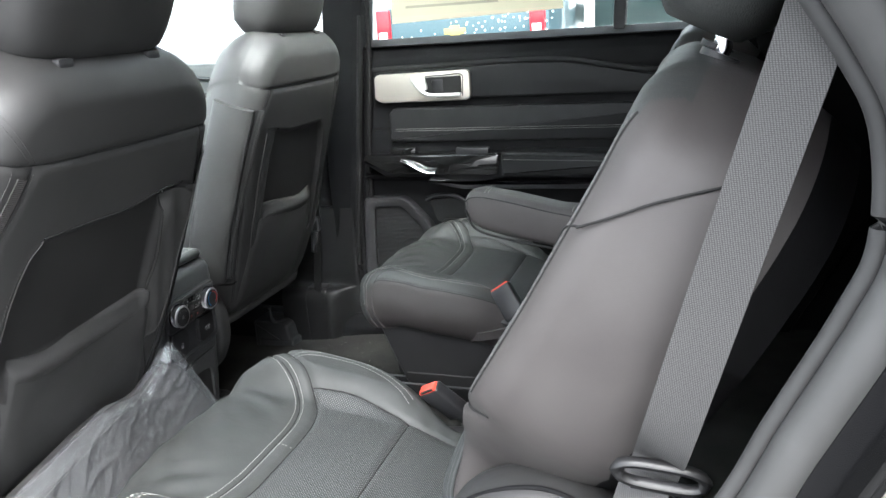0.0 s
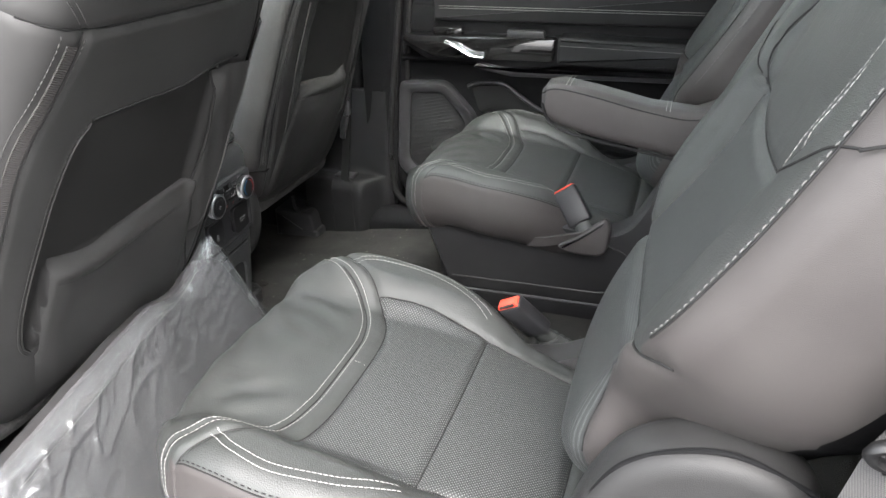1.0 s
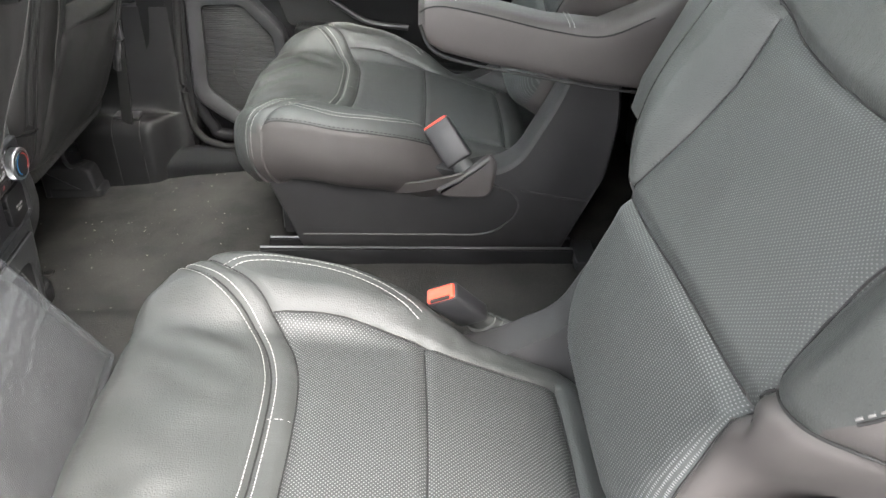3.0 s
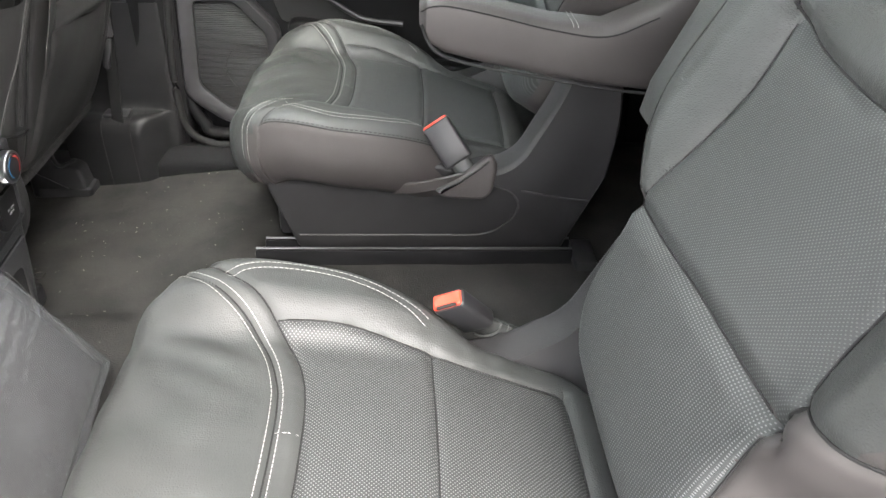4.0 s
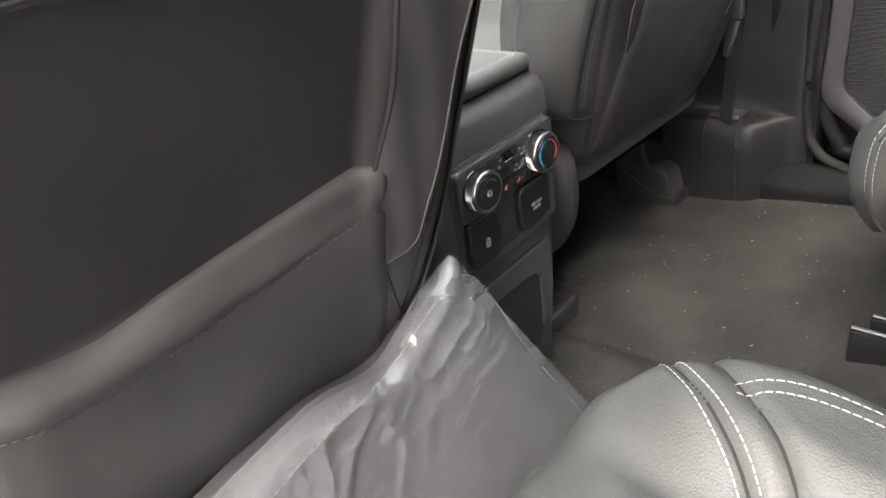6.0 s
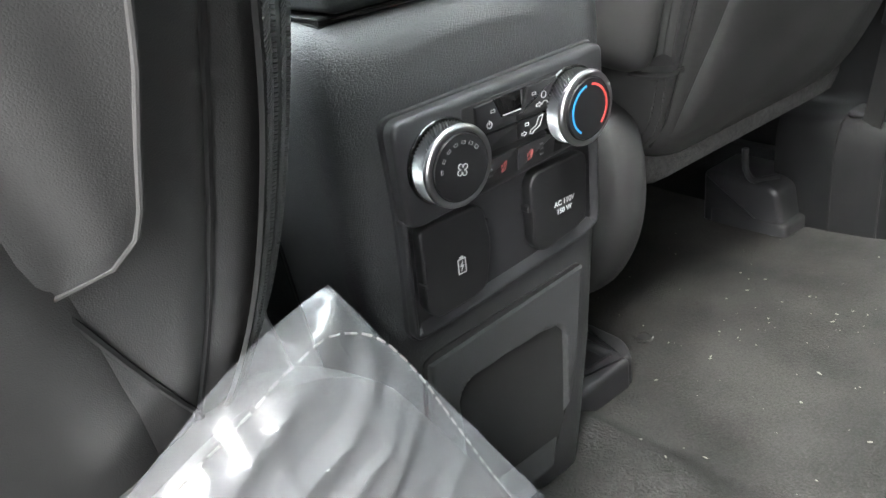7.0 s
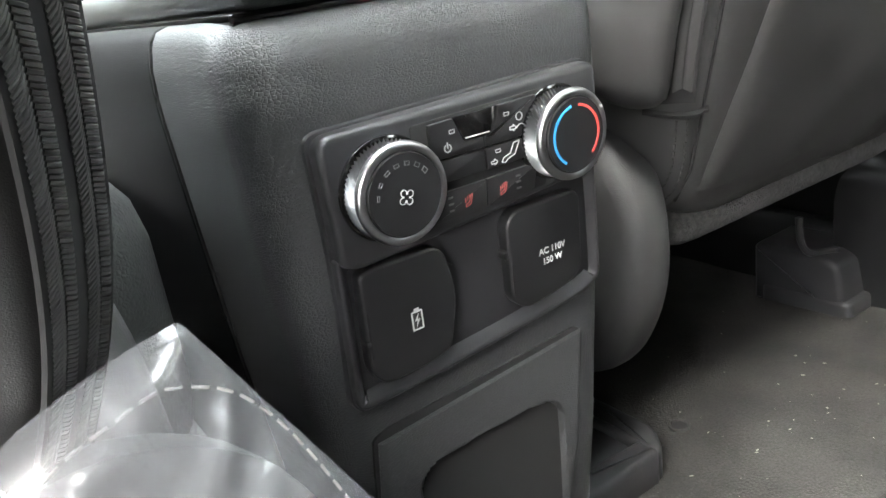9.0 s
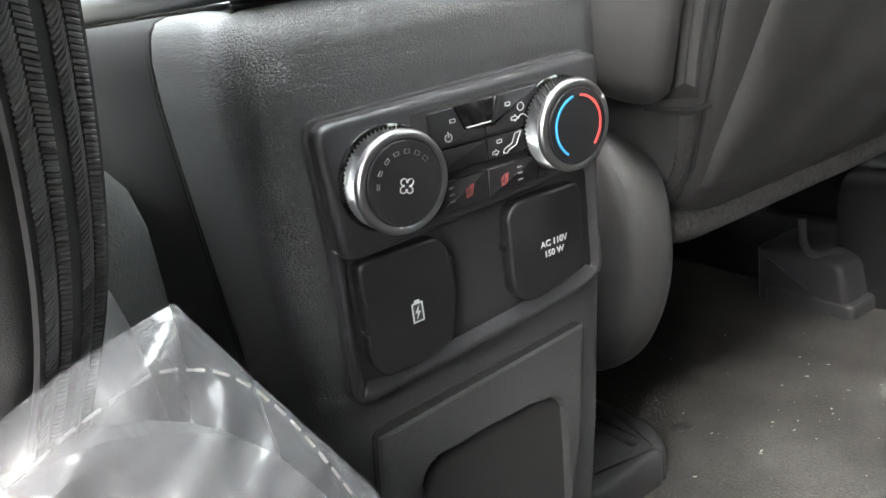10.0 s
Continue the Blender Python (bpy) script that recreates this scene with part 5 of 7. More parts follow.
# slide rails bolted to the floor
RAIL_BLACK = plastic("black_rail_paint", (0.010, 0.010, 0.011), (0.014, 0.014, 0.015), (0.35, 0.45))
for yr in (MID + 0.405 - 0.155, MID + 0.405 + 0.165, MID - 0.405 + 0.155, MID - 0.405 - 0.165):
    rail = thing("seat_rail", (-0.34, yr, 0.0), "black steel slide rail on the carpet", "seat rail", "seat rails")
    for dy in (-0.016, 0.016):
        part("rail_flange", box((-0.605 + (0.012 if dy * (yr - MID) > 0 else 0), yr + dy - 0.007, -0.016), (-0.07, yr + dy + 0.007, 0.030), 0.002), RAIL_BLACK, rail)
        # added strip of paler steel gives the flange's top its highlight
        part("flange_highlight", tube([(-0.604 + (0.012 if dy * (yr - MID) > 0 else 0), yr + dy, 0.031), (-0.071, yr + dy, 0.031)], 0.0022, 8), STEEL, rail, "pale steel strip for the highlight on the flange top")
    part("rail_channel", box((-0.605, yr - 0.010, -0.016), (-0.07, yr + 0.010, 0.008), 0.001), SEAM, rail)
    part("end_cap", box((-0.068, yr - 0.045, -0.01), (-0.030, yr + 0.030, 0.022), 0.005), SMOOTH_PLASTIC, rail)
# ---- front seats, seen from behind ----
ZIP = material("black_zip_teeth", (0.045, 0.045, 0.044), 0.6)
TAPE = material("ribbed_tape", (0.045, 0.042, 0.041), 0.7)
tape_wave = node(TAPE, "ShaderNodeTexWave", Scale=1.0, Distortion=1.0)
tape_wave.bands_direction = 'Y'
TAPE.node_tree.links.new(coords(TAPE, (60, 140, 1), "UV"), tape_wave.inputs["Vector"])
bump(TAPE, tape_wave.outputs["Fac"], 0.8, 0.0012)
SHIELD = plastic("grey_side_shield", (0.032, 0.032, 0.032), (0.039, 0.039, 0.039), (0.45, 0.55))


def shell_wide(u):
    return curve(u, [-0.02, 0.05, 0.12, 0.20, 0.30, 0.45, 0.54, 0.60, 0.68], [0.185, 0.205, 0.226, 0.234, 0.228, 0.214, 0.200, 0.185, 0.165])


# the map pocket on a front seat's back, as (up, across) lines: its outer and inner sides
POCKET_LEFT = [(0.145, -0.140), (0.158, -0.150), (0.180, -0.155), (0.221, -0.156), (0.302, -0.148), (0.365, -0.139), (0.414, -0.124), (0.436, -0.106)]
FLAP_LEFT = [(0.02, -0.105), (0.08, -0.122), (0.149, -0.136), (0.219, -0.130), (0.261, -0.125), (0.285, -0.126)]
GUSSET_IN = [(0.179, 0.139), (0.220, 0.130), (0.272, 0.122), (0.345, 0.125), (0.411, 0.122), (0.452, 0.102)]
GUSSET_OUT = [(0.179, 0.142), (0.187, 0.156), (0.200, 0.164), (0.247, 0.169), (0.329, 0.170), (0.398, 0.171), (0.452, 0.166)]


def across_at(line, u):
    return np.interp(u, [p for p, _ in line], [q for _, q in line])


def front_seat(yc, inb, x0, z0, lean, label, zip_foot):
    """x0, z0: the rear face's foot; lean: its recline in degrees. v runs towards the car's centre."""
    ob = thing("front_seat", (x0 - 0.1, yc, floor_at(x0, yc)), label, "car seat", "front seats")
    s, c = math.sin(radians(lean)), math.cos(radians(lean))
    fr = Matrix(((s, 0, c, x0), (0, inb, 0, yc), (c, 0, -s, z0), (0, 0, 0, 1)))

    def top(u, v):
        a = np.where(v < 0, np.clip((-v - 0.11) / 0.11, 0, 1), np.clip((v - 0.165) / 0.07, 0, 1))
        dish = curve(u, [-0.05, 0.0, 0.1, 0.3, 0.45, 0.55, 0.62, 0.70], [-0.02, -0.012, -0.004, -0.002, 0.0, 0.004, -0.004, -0.03])
        # the pocket's mouth is hollow above the flap and in the gusset on the door side
        mouth_top = 0.437 + 0.012 * np.clip((v - 0.05) / 0.05, 0, 1)
        hollow = np.clip((u - 0.245) / 0.012, 0, 1) * np.clip((mouth_top - u) / 0.006, 0, 1) * np.clip((0.124 - v) / 0.010, 0, 1) * np.clip((v - across_at(POCKET_LEFT, u)) / 0.006, 0, 1)
        fold = np.clip((u - 0.148) / 0.02, 0, 1) * np.clip((0.30 - u) / 0.03, 0, 1) * np.clip((v - across_at(POCKET_LEFT, u)) / 0.005, 0, 1) * np.clip((across_at(FLAP_LEFT, u) + 0.004 - v) / 0.005, 0, 1)
        return dish - 0.018 * a * a - 0.010 * np.maximum(hollow, fold)
    yoke = flat([(0.556, -0.22), (0.542, -0.14), (0.540, 0.0), (0.541, 0.12), (0.543, 0.2)])
    zipr = flat([(0.0, -0.178), (0.107, -0.189), (0.24, -0.196), (0.36, -0.189), (0.424, -0.179), (0.48, -0.158), (0.539, -0.139)])
    inner_edge = flat([(0.0, 0.165), (0.15, 0.186), (0.3, 0.192), (0.45, 0.184), (0.541, 0.160)])

    mouth_top_line = flat([(0.437, -0.106), (0.437, -0.03), (0.437, 0.04), (0.449, 0.098), (0.452, 0.13)])

    def panel(u, v, down):
        if down > 0.5:
            return 3
        if u > side_of(yoke, u, v) and down < 0.02:
            return 0
        if down > 0.02:
            return 2 if v < 0 else 4
        if v < np.interp(u, [p for p, _ in zipr], [q for _, q in zipr]):
            return 2
        if v > np.interp(u, [p for p, _ in inner_edge], [q for _, q in inner_edge]):
            return 4
        if u < 0.437 + 0.012 * min(max((v - 0.05) / 0.05, 0), 1) and across_at(POCKET_LEFT, u) < v < 0.128 and u > 0.145:
            return 1
        return 5
    pad = Pad(fr, -0.01, 0.640, shell_wide, top, 0.080, 0.040, 0.17 if zip_foot < 0.05 else 0.10, 0.0045, tuck=lambda q: 0.004 * math.sin(q * math.pi) - 0.055 * q * q)
    pad.seams = [(yoke, 0.004, 0.008), (zipr, 0.004, 0.008), (inner_edge, 0.003, 0.008), (flat(POCKET_LEFT), 0.0015, 0.004), (mouth_top_line, 0.0015, 0.004)]
    # the pocket lining's darker vinyl includes the shade of the mouth
    pad.build(ob, panel, [("upper_back", BACK_VINYL, "smooth dark vinyl upper back"), ("pocket_lining", POCKET_VINYL, "dark lining of the map pocket, darkened further for the shade inside"), ("backrest_side", BACK_VINYL, ""), ("backrest_front", BLACK_LEATHER, ""), ("backrest_side", BACK_VINYL, ""), ("back_panel", BACK_VINYL, "dark vinyl back panel")])
    for line in (yoke, zipr, inner_edge):
        pad.welt(line, ob, 0.0014)
    zipl = flat([(0.02, -0.200), (0.126, -0.206), (0.24, -0.208), (0.36, -0.204), (0.429, -0.197), (0.48, -0.182), (0.541, -0.165)])
    tape = pad.on([(u, (float(np.interp(u, [p for p, _ in zipr], [q for _, q in zipr])) + float(np.interp(u, [p for p, _ in zipl], [q for _, q in zipl]))) / 2) for u in np.linspace(0.03, 0.53, 40)])
    wide = [tuple((tape[min(q + 1, len(tape) - 1)][0] - tape[max(q - 1, 0)][0]).cross(n)) for q, (_, n) in enumerate(tape)]
    part("closing_tape", ribbon([p + n * 0.0008 for p, n in tape], wide, 0.011, 0.002), TAPE, ob, "ribbed grey closing tape")
    stitches([pad.on(zipr, 0.003), pad.on(zipl)], DARK_THREAD, ob, 0.004, 0.002, 0.0016)
    loop = flat(POCKET_LEFT)
    part("pocket_piping", tube([p + n * 0.0012 for p, n in pad.on(loop, -0.001)], 0.0013, 8), POCKET_VINYL, ob)
    stitches([pad.on(loop, -0.0060)], DARK_THREAD, ob, 0.0034, 0.0022, 0.0012)
    part("mouth_seam", tube([p for p, n in pad.on(flat([(0.440, -0.106), (0.441, -0.03), (0.441, 0.04), (0.452, 0.098), (0.456, 0.15)]))], 0.0014, 6), SEAM, ob)
    stitches([pad.on(flat([(0.545, -0.142), (0.58, -0.165), (0.62, -0.180)]), k) for k in (-0.003, 0.003)], DARK_THREAD, ob, 0.004, 0.002, 0.0014)
    # map pocket: a full front with a rolled top, and a folded gusset on the centre side
    mouth_line = [(-0.135, 0.268), (-0.10, 0.258), (-0.07, 0.254), (-0.02, 0.260), (0.04, 0.268), (0.09, 0.274), (0.13, 0.279)]
    lip = ((0.018, -0.0085), (0.009, -0.0080), (0.003, -0.0050), (0.0, 0.0), (0.0008, 0.0045), (0.0035, 0.0085), (0.009, 0.0112), (0.016, 0.0115), (0.023, 0.0098), (0.029, 0.0068), (0.032, 0.0055), (0.035, 0.0066), (0.045, 0.0082), (0.07, 0.0090), (0.10, 0.0095), (0.135, 0.0090), (0.17, 0.0075), (0.20, 0.0055), (0.225, 0.0030), (0.238, 0.0004))
    nq = 46
    verts = []
    for k, (d, h) in enumerate(lip):
        for j in range(nq):
            q = j / (nq - 1)
            v = -0.134 + 0.268 * q
            u = float(curve(v, [p for p, _ in mouth_line], [z for _, z in mouth_line])) - d
            l, r = float(across_at(FLAP_LEFT, u)), float(np.interp(u, [0.02, 0.10, 0.179, 0.23, 0.28], [0.166, 0.158, 0.146, 0.138, 0.133]))
            v = l + (r - l) * q
            full = min(q * (r - l) / 0.030, 1.0) ** 0.8 * min((1 - q) * (r - l) / 0.016, 1.0) ** 0.5
            sag = 0.0016 * math.sin(7 * q + 30 * d) * (d > 0.036) + 0.0010 * math.sin(17 * q - 40 * d) * (d > 0.036)
            verts.append(pad.place(u, v, (0.75 * h if h > 0 else h) * full + sag * full))
    faces = [(i * nq + j, (i + 1) * nq + j, (i + 1) * nq + j + 1, i * nq + j + 1) for i in range(len(lip) - 1) for j in range(nq - 1)]
    flap = part("pocket_front", solid(verts, faces, True, 60), BACK_VINYL, ob, "full map pocket front with a rolled stitched top")
    up_n = (fr.to_3x3() @ Vector((0, 0, 1))).normalized()
    stitches([[(verts[10 * nq + j], up_n) for j in range(2, nq - 2)]], DARK_THREAD, flap, 0.0034, 0.0022, 0.0013)
    verts = []
    rows_u = np.linspace(0.0, 1.0, 30)
    for q0 in rows_u:
        i_u, o_u = 0.179 + 0.273 * q0, 0.179 + 0.273 * q0
        iv, ov = float(across_at(GUSSET_IN, i_u)), float(across_at(GUSSET_OUT, o_u))
        for q in np.linspace(0, 1, 11):
            full = min(1.0, (ov - iv) / 0.03)
            verts.append(pad.place(i_u, iv + (ov - iv) * q, full * (0.0075 * q ** 0.8 + 0.0035 + 0.0010 * math.sin(q * 9 + 14 * q0))))
    faces = [(i * 11 + j, (i + 1) * 11 + j, (i + 1) * 11 + j + 1, i * 11 + j + 1) for i in range(29) for j in range(10)]
    gusset = part("pocket_gusset", solid(verts, faces, True, 60), BACK_VINYL, ob, "folded gusset of the map pocket")
    part("gusset_piping", tube([verts[i * 11 + 10] for i in range(30)], 0.0010, 8), DARK_THREAD, gusset, "pale edge thread")
    part("gusset_fold", tube([verts[i * 11] - up_n * 0.001 for i in range(30)], 0.0018, 6), SEAM, gusset)
    below = pad.on(flat([(0.179, 0.141), (0.14, 0.156), (0.077, 0.180), (0.03, 0.185)]))
    if zip_foot < 0.05:
        part("back_seam", tube([p + n * 0.0004 for p, n in below], 0.0013, 6), SEAM, ob)
    # the centre side's bolster ends in a rounded fold above the foot
    if zip_foot > 0.05:
        rings = []
        for u in list(zip_foot + 0.002 + 0.020 * np.array([0.0, 0.08, 0.25, 0.55, 1.0])) + list(np.linspace(0.17, 0.50, 10)):
            k = min((u - zip_foot) / 0.020, 1.0)
            k = 0.35 + 0.65 * math.sqrt(max(1 - (1 - k) ** 2, 0))
            w = float(shell_wide(u))
            rings.append([fr @ Vector((u, w - 0.001 + 0.021 * k * math.cos(a), -0.050 + 0.046 * k * math.sin(a))) for a in np.linspace(0, 2 * math.pi, 25)[:-1]])
        part("centre_bolster", loft(rings), BACK_VINYL, ob, "padded bolster with a rounded lower end")
        # near-black bead painted in as the shadow below the bolster's end
        part("bolster_shadow", tube([p - n * 0.001 for p, n in pad.on(flat([(zip_foot - 0.003, 0.178), (zip_foot - 0.005, 0.196), (zip_foot - 0.005, 0.214)]))], 0.0030, 8), SEAM, ob)
        stitches([pad.on(flat([(zip_foot - 0.008, 0.196), (0.06, 0.186), (0.012, 0.178)]), k) for k in (-0.003, 0.003)], DARK_THREAD, ob, 0.004, 0.002, 0.0015)
    # fabric roll along the foot of the backrest
    roll = [pad.frame @ Vector((-0.004 + 0.08 * max(abs(v) - 0.13, 0), v, -0.030 - 0.5 * max(abs(v) - 0.15, 0))) for v in np.linspace(-0.178, 0.178, 22)]
    part("bottom_roll", tube(roll, 0.017, 10), FELT, ob, "fuzzy carpet-trimmed lower edge")
    # coarse zip down the centre side
    rows = pad.on([(u, float(shell_wide(u)) - 0.018) for u in np.linspace(zip_foot + 0.004, 0.50, 50)])
    across = [tuple((rows[min(k + 1, 49)][0] - rows[max(k - 1, 0)][0]).cross(n)) for k, (p, n) in enumerate(rows)]
    part("zip_tape", ribbon([p + n * 0.001 for p, n in rows], across, 0.033, 0.0016), SEAM, ob, "coarse black zip tape")
    bars = []
    for k in range(1, 49):
        p, n = rows[k]
        a = Vector(across[k]).normalized()
        t = (rows[k + 1][0] - rows[k - 1][0]).normalized()
        for f in (0.0, 0.17, 0.34, 0.5, 0.67, 0.84):
            c = p + (rows[k + 1][0] - p) * f
            for side in (-1, 1):
                bars.append([(c + a * side * 0.0142, n), (c + a * side * 0.0080 + t * 0.0034, n)])
                bars.append([(c + a * side * 0.0080 + t * 0.0034, n), (c + a * side * 0.0022, n)])
    stitches(bars, ZIP, ob, 0.0062, 0.01, 0.0016, 0.0020)
    # moulded shield at the cushion's rear corner, beside the console
    a, b = sorted((yc + inb * 0.190, yc + inb * 0.232))
    shield_poly = rounded([(x0 - 0.30, z0 - 0.12), (x0 - 0.30, z0 + 0.11), (x0 - 0.03, z0 + 0.105), (x0 + 0.008, z0 + 0.06), (x0 + 0.012, z0 - 0.02), (x0 - 0.03, z0 - 0.10)], 0.05, 8)
    part("side_shield", prism(shield_poly, "y", a, b, 0.016, 4), SHIELD, ob, "smooth grey plastic side shield")
    # head restraint
    rings = []
    for k, q in enumerate(np.linspace(0, 1, 11)):
        w = 0.132 * (1 - 0.13 * abs(2 * q - 1) ** 4) * (0.90 if k in (0, 10) else 1)
        t = 0.060 * (1 - 0.20 * abs(2 * q - 1) ** 3) * (0.80 if k in (0, 10) else 1)
        rings.append([fr @ Vector((0.626 + 0.20 * q, math.copysign(abs(math.cos(a)) ** 0.55, math.cos(a)) * w, -0.092 + math.copysign(abs(math.sin(a)) ** 0.6, math.sin(a)) * t)) for a in np.linspace(0, 2 * math.pi, 29)[:-1]])
    part("headrest", loft(rings), BACK_VINYL, ob)
    for v in (-0.075, 0.075):
        part("headrest_post", tube([fr @ Vector((0.58, v, -0.055)), fr @ Vector((0.70, v, -0.055))], 0.006, 10), CHROME, ob)
        part("post_collar", box((-0.02, -0.012, -0.006), (0.02, 0.012, 0.006), 0.004, 2, None), SMOOTH_PLASTIC, ob).matrix_basis = Matrix.Translation(fr @ Vector((0.632, v, -0.050)))
    # cushion base and bracket covers
    zf = floor_at(x0 - 0.05, yc)
    part("seat_base", box((x0 - 0.58, yc - 0.20, zf - 0.02), (x0 - 0.34, yc + 0.20, z0 + 0.03), 0.03, 3), HARD_PLASTIC, ob)
    part("seat_cushion", box((x0 - 0.60, yc - 0.262, z0 - 0.02), (x0 - 0.06, yc + 0.262, z0 + 0.15), 0.05, 4), BLACK_LEATHER, ob)
    for v in (-0.245,):
        y = yc + inb * v
        bx = -1.018
        zb = floor_at(bx, y)
        cover = rounded([(bx - 0.12, zb - 0.01), (bx - 0.12, zb + 0.068), (bx - 0.03, zb + 0.068), (bx - 0.012, zb + 0.06), (bx, zb - 0.01)], 0.008)
        block = part("rail_end_cover", prism(cover, "y", y - 0.042, y + 0.045, 0.008, 3), SMOOTH_PLASTIC, ob, "moulded plastic seat-track end cover")
        part("foot_flange", prism(rounded([(bx - 0.11, y - 0.044), (bx + 0.004, y - 0.044), (bx + 0.004, y + 0.03), (bx - 0.02, y + 0.085), (bx - 0.11, y + 0.085)], 0.012), "z", zb - 0.01, zb + 0.018, 0.005, 3), SMOOTH_PLASTIC, block)
        part("hook", tube(smooth_line([(bx - 0.055, y - 0.050, zb + 0.115), (bx - 0.052, y - 0.050, zb + 0.085), (bx - 0.045, y - 0.040, zb + 0.070), (bx - 0.03, y - 0.01, zb + 0.068)], 6), 0.0045, 8), SMOOTH_PLASTIC, block)
    return ob


front_seat(MID - 0.39, 1, -0.848, 0.165, 24.5, "dark vinyl-backed front seat with map pocket, floor mats leaning on it", 0.02)
front_seat(MID + 0.39, -1, -0.935, 0.150, 17.5, "dark vinyl-backed front passenger seat with map pocket", 0.11)

# ---- centre console ----
YK = 0.013
con = thing("centre_console", (-1.1, YK, -0.03), "black grained centre console with rear climate panel", "console")


def console_ring(z, half, back, r=0.03):
    pts = rounded([(-1.55, -half), (back, -half), (back, half), (-1.55, half)], [0.001, r, r, 0.001], 8)
    return [(x, YK + y, z) for x, y in pts]


rings = [console_ring(z, h, b, r) for z, h, b, r in ((-0.06, 0.070, -0.900, 0.02), (0.03, 0.076, -0.888, 0.022), (0.10, 0.083, -0.8824, 0.024), (0.18, 0.091, -0.8797, 0.026), (0.26, 0.096, -0.8769, 0.027), (0.315, 0.099, -0.8750, 0.028), (0.335, 0.0985, -0.8755, 0.028), (0.346, 0.096, -0.880, 0.028), (0.352, 0.092, -0.889, 0.028), (0.354, 0.086, -0.902, 0.028))]
part("console_body", loft(rings), CONSOLE_PLASTIC, con, "soft grained plastic body")
part("side_seam", tube(smooth_line([(-0.977, YK - h, z) for h, z in ((0.0955, 0.3475), (0.0978, 0.3385), (0.0985, 0.330), (0.0989, 0.315), (0.0960, 0.26), (0.0910, 0.18), (0.083, 0.10))], 5), 0.0013, 6), SEAM, con)
part("bin_rim", box((-1.45, YK - 0.086, 0.3505), (-0.894, YK + 0.086, 0.3565), 0.002, 2), GLOSS_BLACK, con, "piano black bin rim")
lid = part("armrest_lid", box((-1.40, YK - 0.083, 0.3565), (-0.886, YK + 0.083, 0.3745), 0.008, 4), BLACK_LEATHER, con, "padded leather armrest lid with pale stitching")
for side in (-1, 1):
    verts = []
    levels = ((0.3545, 0.0850), (0.3528, 0.0915), (0.3478, 0.0958), (0.3385, 0.0986), (0.330, 0.0996), (0.315, 0.1000), (0.26, 0.0972), (0.18, 0.0922), (0.10, 0.0842), (0.02, 0.0765))
    for z, h in levels:
        back = -0.977 + 0.02 * max(0.18 - z, 0)
        for x, d in ((-1.5, 0.0), (back - 0.003, 0.0), (back - 0.0008, -0.0006), (back, -0.0022)):
            verts.append((x, YK + side * (h + 0.0006 + d), z))
    faces = [(i * 4 + j, (i + 1) * 4 + j, (i + 1) * 4 + j + 1, i * 4 + j + 1) for i in range(len(levels) - 1) for j in range(3)]
    part("side_trim", solid(verts, faces, True, 60), HARD_PLASTIC, con, "smooth dark side trim of the console")
for k in (0.0, 0.005):
    stitches([[((x, YK + 0.073 - k, 0.3747), (0, 0, 1)) for x in np.linspace(-1.35, -0.896, 60)]], WHITE_THREAD, lid)
    stitches([[((-0.897 - k, y, 0.3747), (0, 0, 1)) for y in np.linspace(YK - 0.072, YK + 0.072, 24)]], WHITE_THREAD, lid)
    stitches([[((x, YK - 0.073 + k, 0.3747), (0, 0, 1)) for x in np.linspace(-1.35, -0.896, 60)]], WHITE_THREAD, lid)

# the rear panel leans with the console's face
T = Matrix.Translation((-0.8765, YK, 0.255)) @ Matrix.Rotation(radians(2.0), 4, 'Y')


def fascia(name, poly, depth, mat, parent, back=-0.012, bevel=0.002, label="", segs=2):
    """A plate of that outline (across, up) whose front stands depth proud of the panel's plane."""
    bm = prism(poly, "x", back, depth, bevel, segs)
    bmesh.ops.transform(bm, matrix=T, verts=bm.verts)
    return part(name, bm, mat, parent, label)


frame_poly = rounded([(-0.0765, 0.0535), (0.078, 0.057), (0.080, 0.0), (0.0745, -0.0630), (0.064, -0.0655), (-0.01, -0.0725), (-0.072, -0.0770), (-0.0765, -0.070), (-0.0740, -0.006)], [0.008, 0.006, 0.03, 0.006, 0.02, 0.05, 0.005, 0.006, 0.03])
panel = fascia("rear_panel", frame_poly, 0.0016, SMOOTH_PLASTIC, con, label="satin black fascia plate")
# raised lip with a ledge that slopes in round the socket recess
lip_path = rounded([(-0.0735, 0.0), (-0.0755, -0.0740), (-0.0140, -0.0712), (0.0640, -0.0645), (0.0770, -0.0590), (0.0765, 0.004)], [0.002, 0.008, 0.05, 0.02, 0.008, 0.002], 8)
rows = []
for step, high in ((0.0, -0.004), (0.0, 0.0048), (0.0012, 0.0060), (0.0028, 0.0060), (0.0042, 0.0056), (0.0088, 0.0024)):
    row = []
    for k, (a, b) in enumerate(lip_path):
        p, q = lip_path[max(k - 1, 0)], lip_path[min(k + 1, len(lip_path) - 1)]
        m = math.hypot(q[0] - p[0], q[1] - p[1]) or 1.0
        ledge = step * (1.0 if abs(q[0] - p[0]) > abs(q[1] - p[1]) else 0.62)
        row.append(T @ Vector((high, a - (q[1] - p[1]) / m * ledge, b + (q[0] - p[0]) / m * ledge)))
    rows.append(row)
k = len(lip_path)
part("recess_rim", solid([v for r in rows for v in r], [(i * k + j, i * k + j + 1, (i + 1) * k + j + 1, (i + 1) * k + j) for i in range(5) for j in range(k - 1)], True, 70), SMOOTH_PLASTIC, panel)
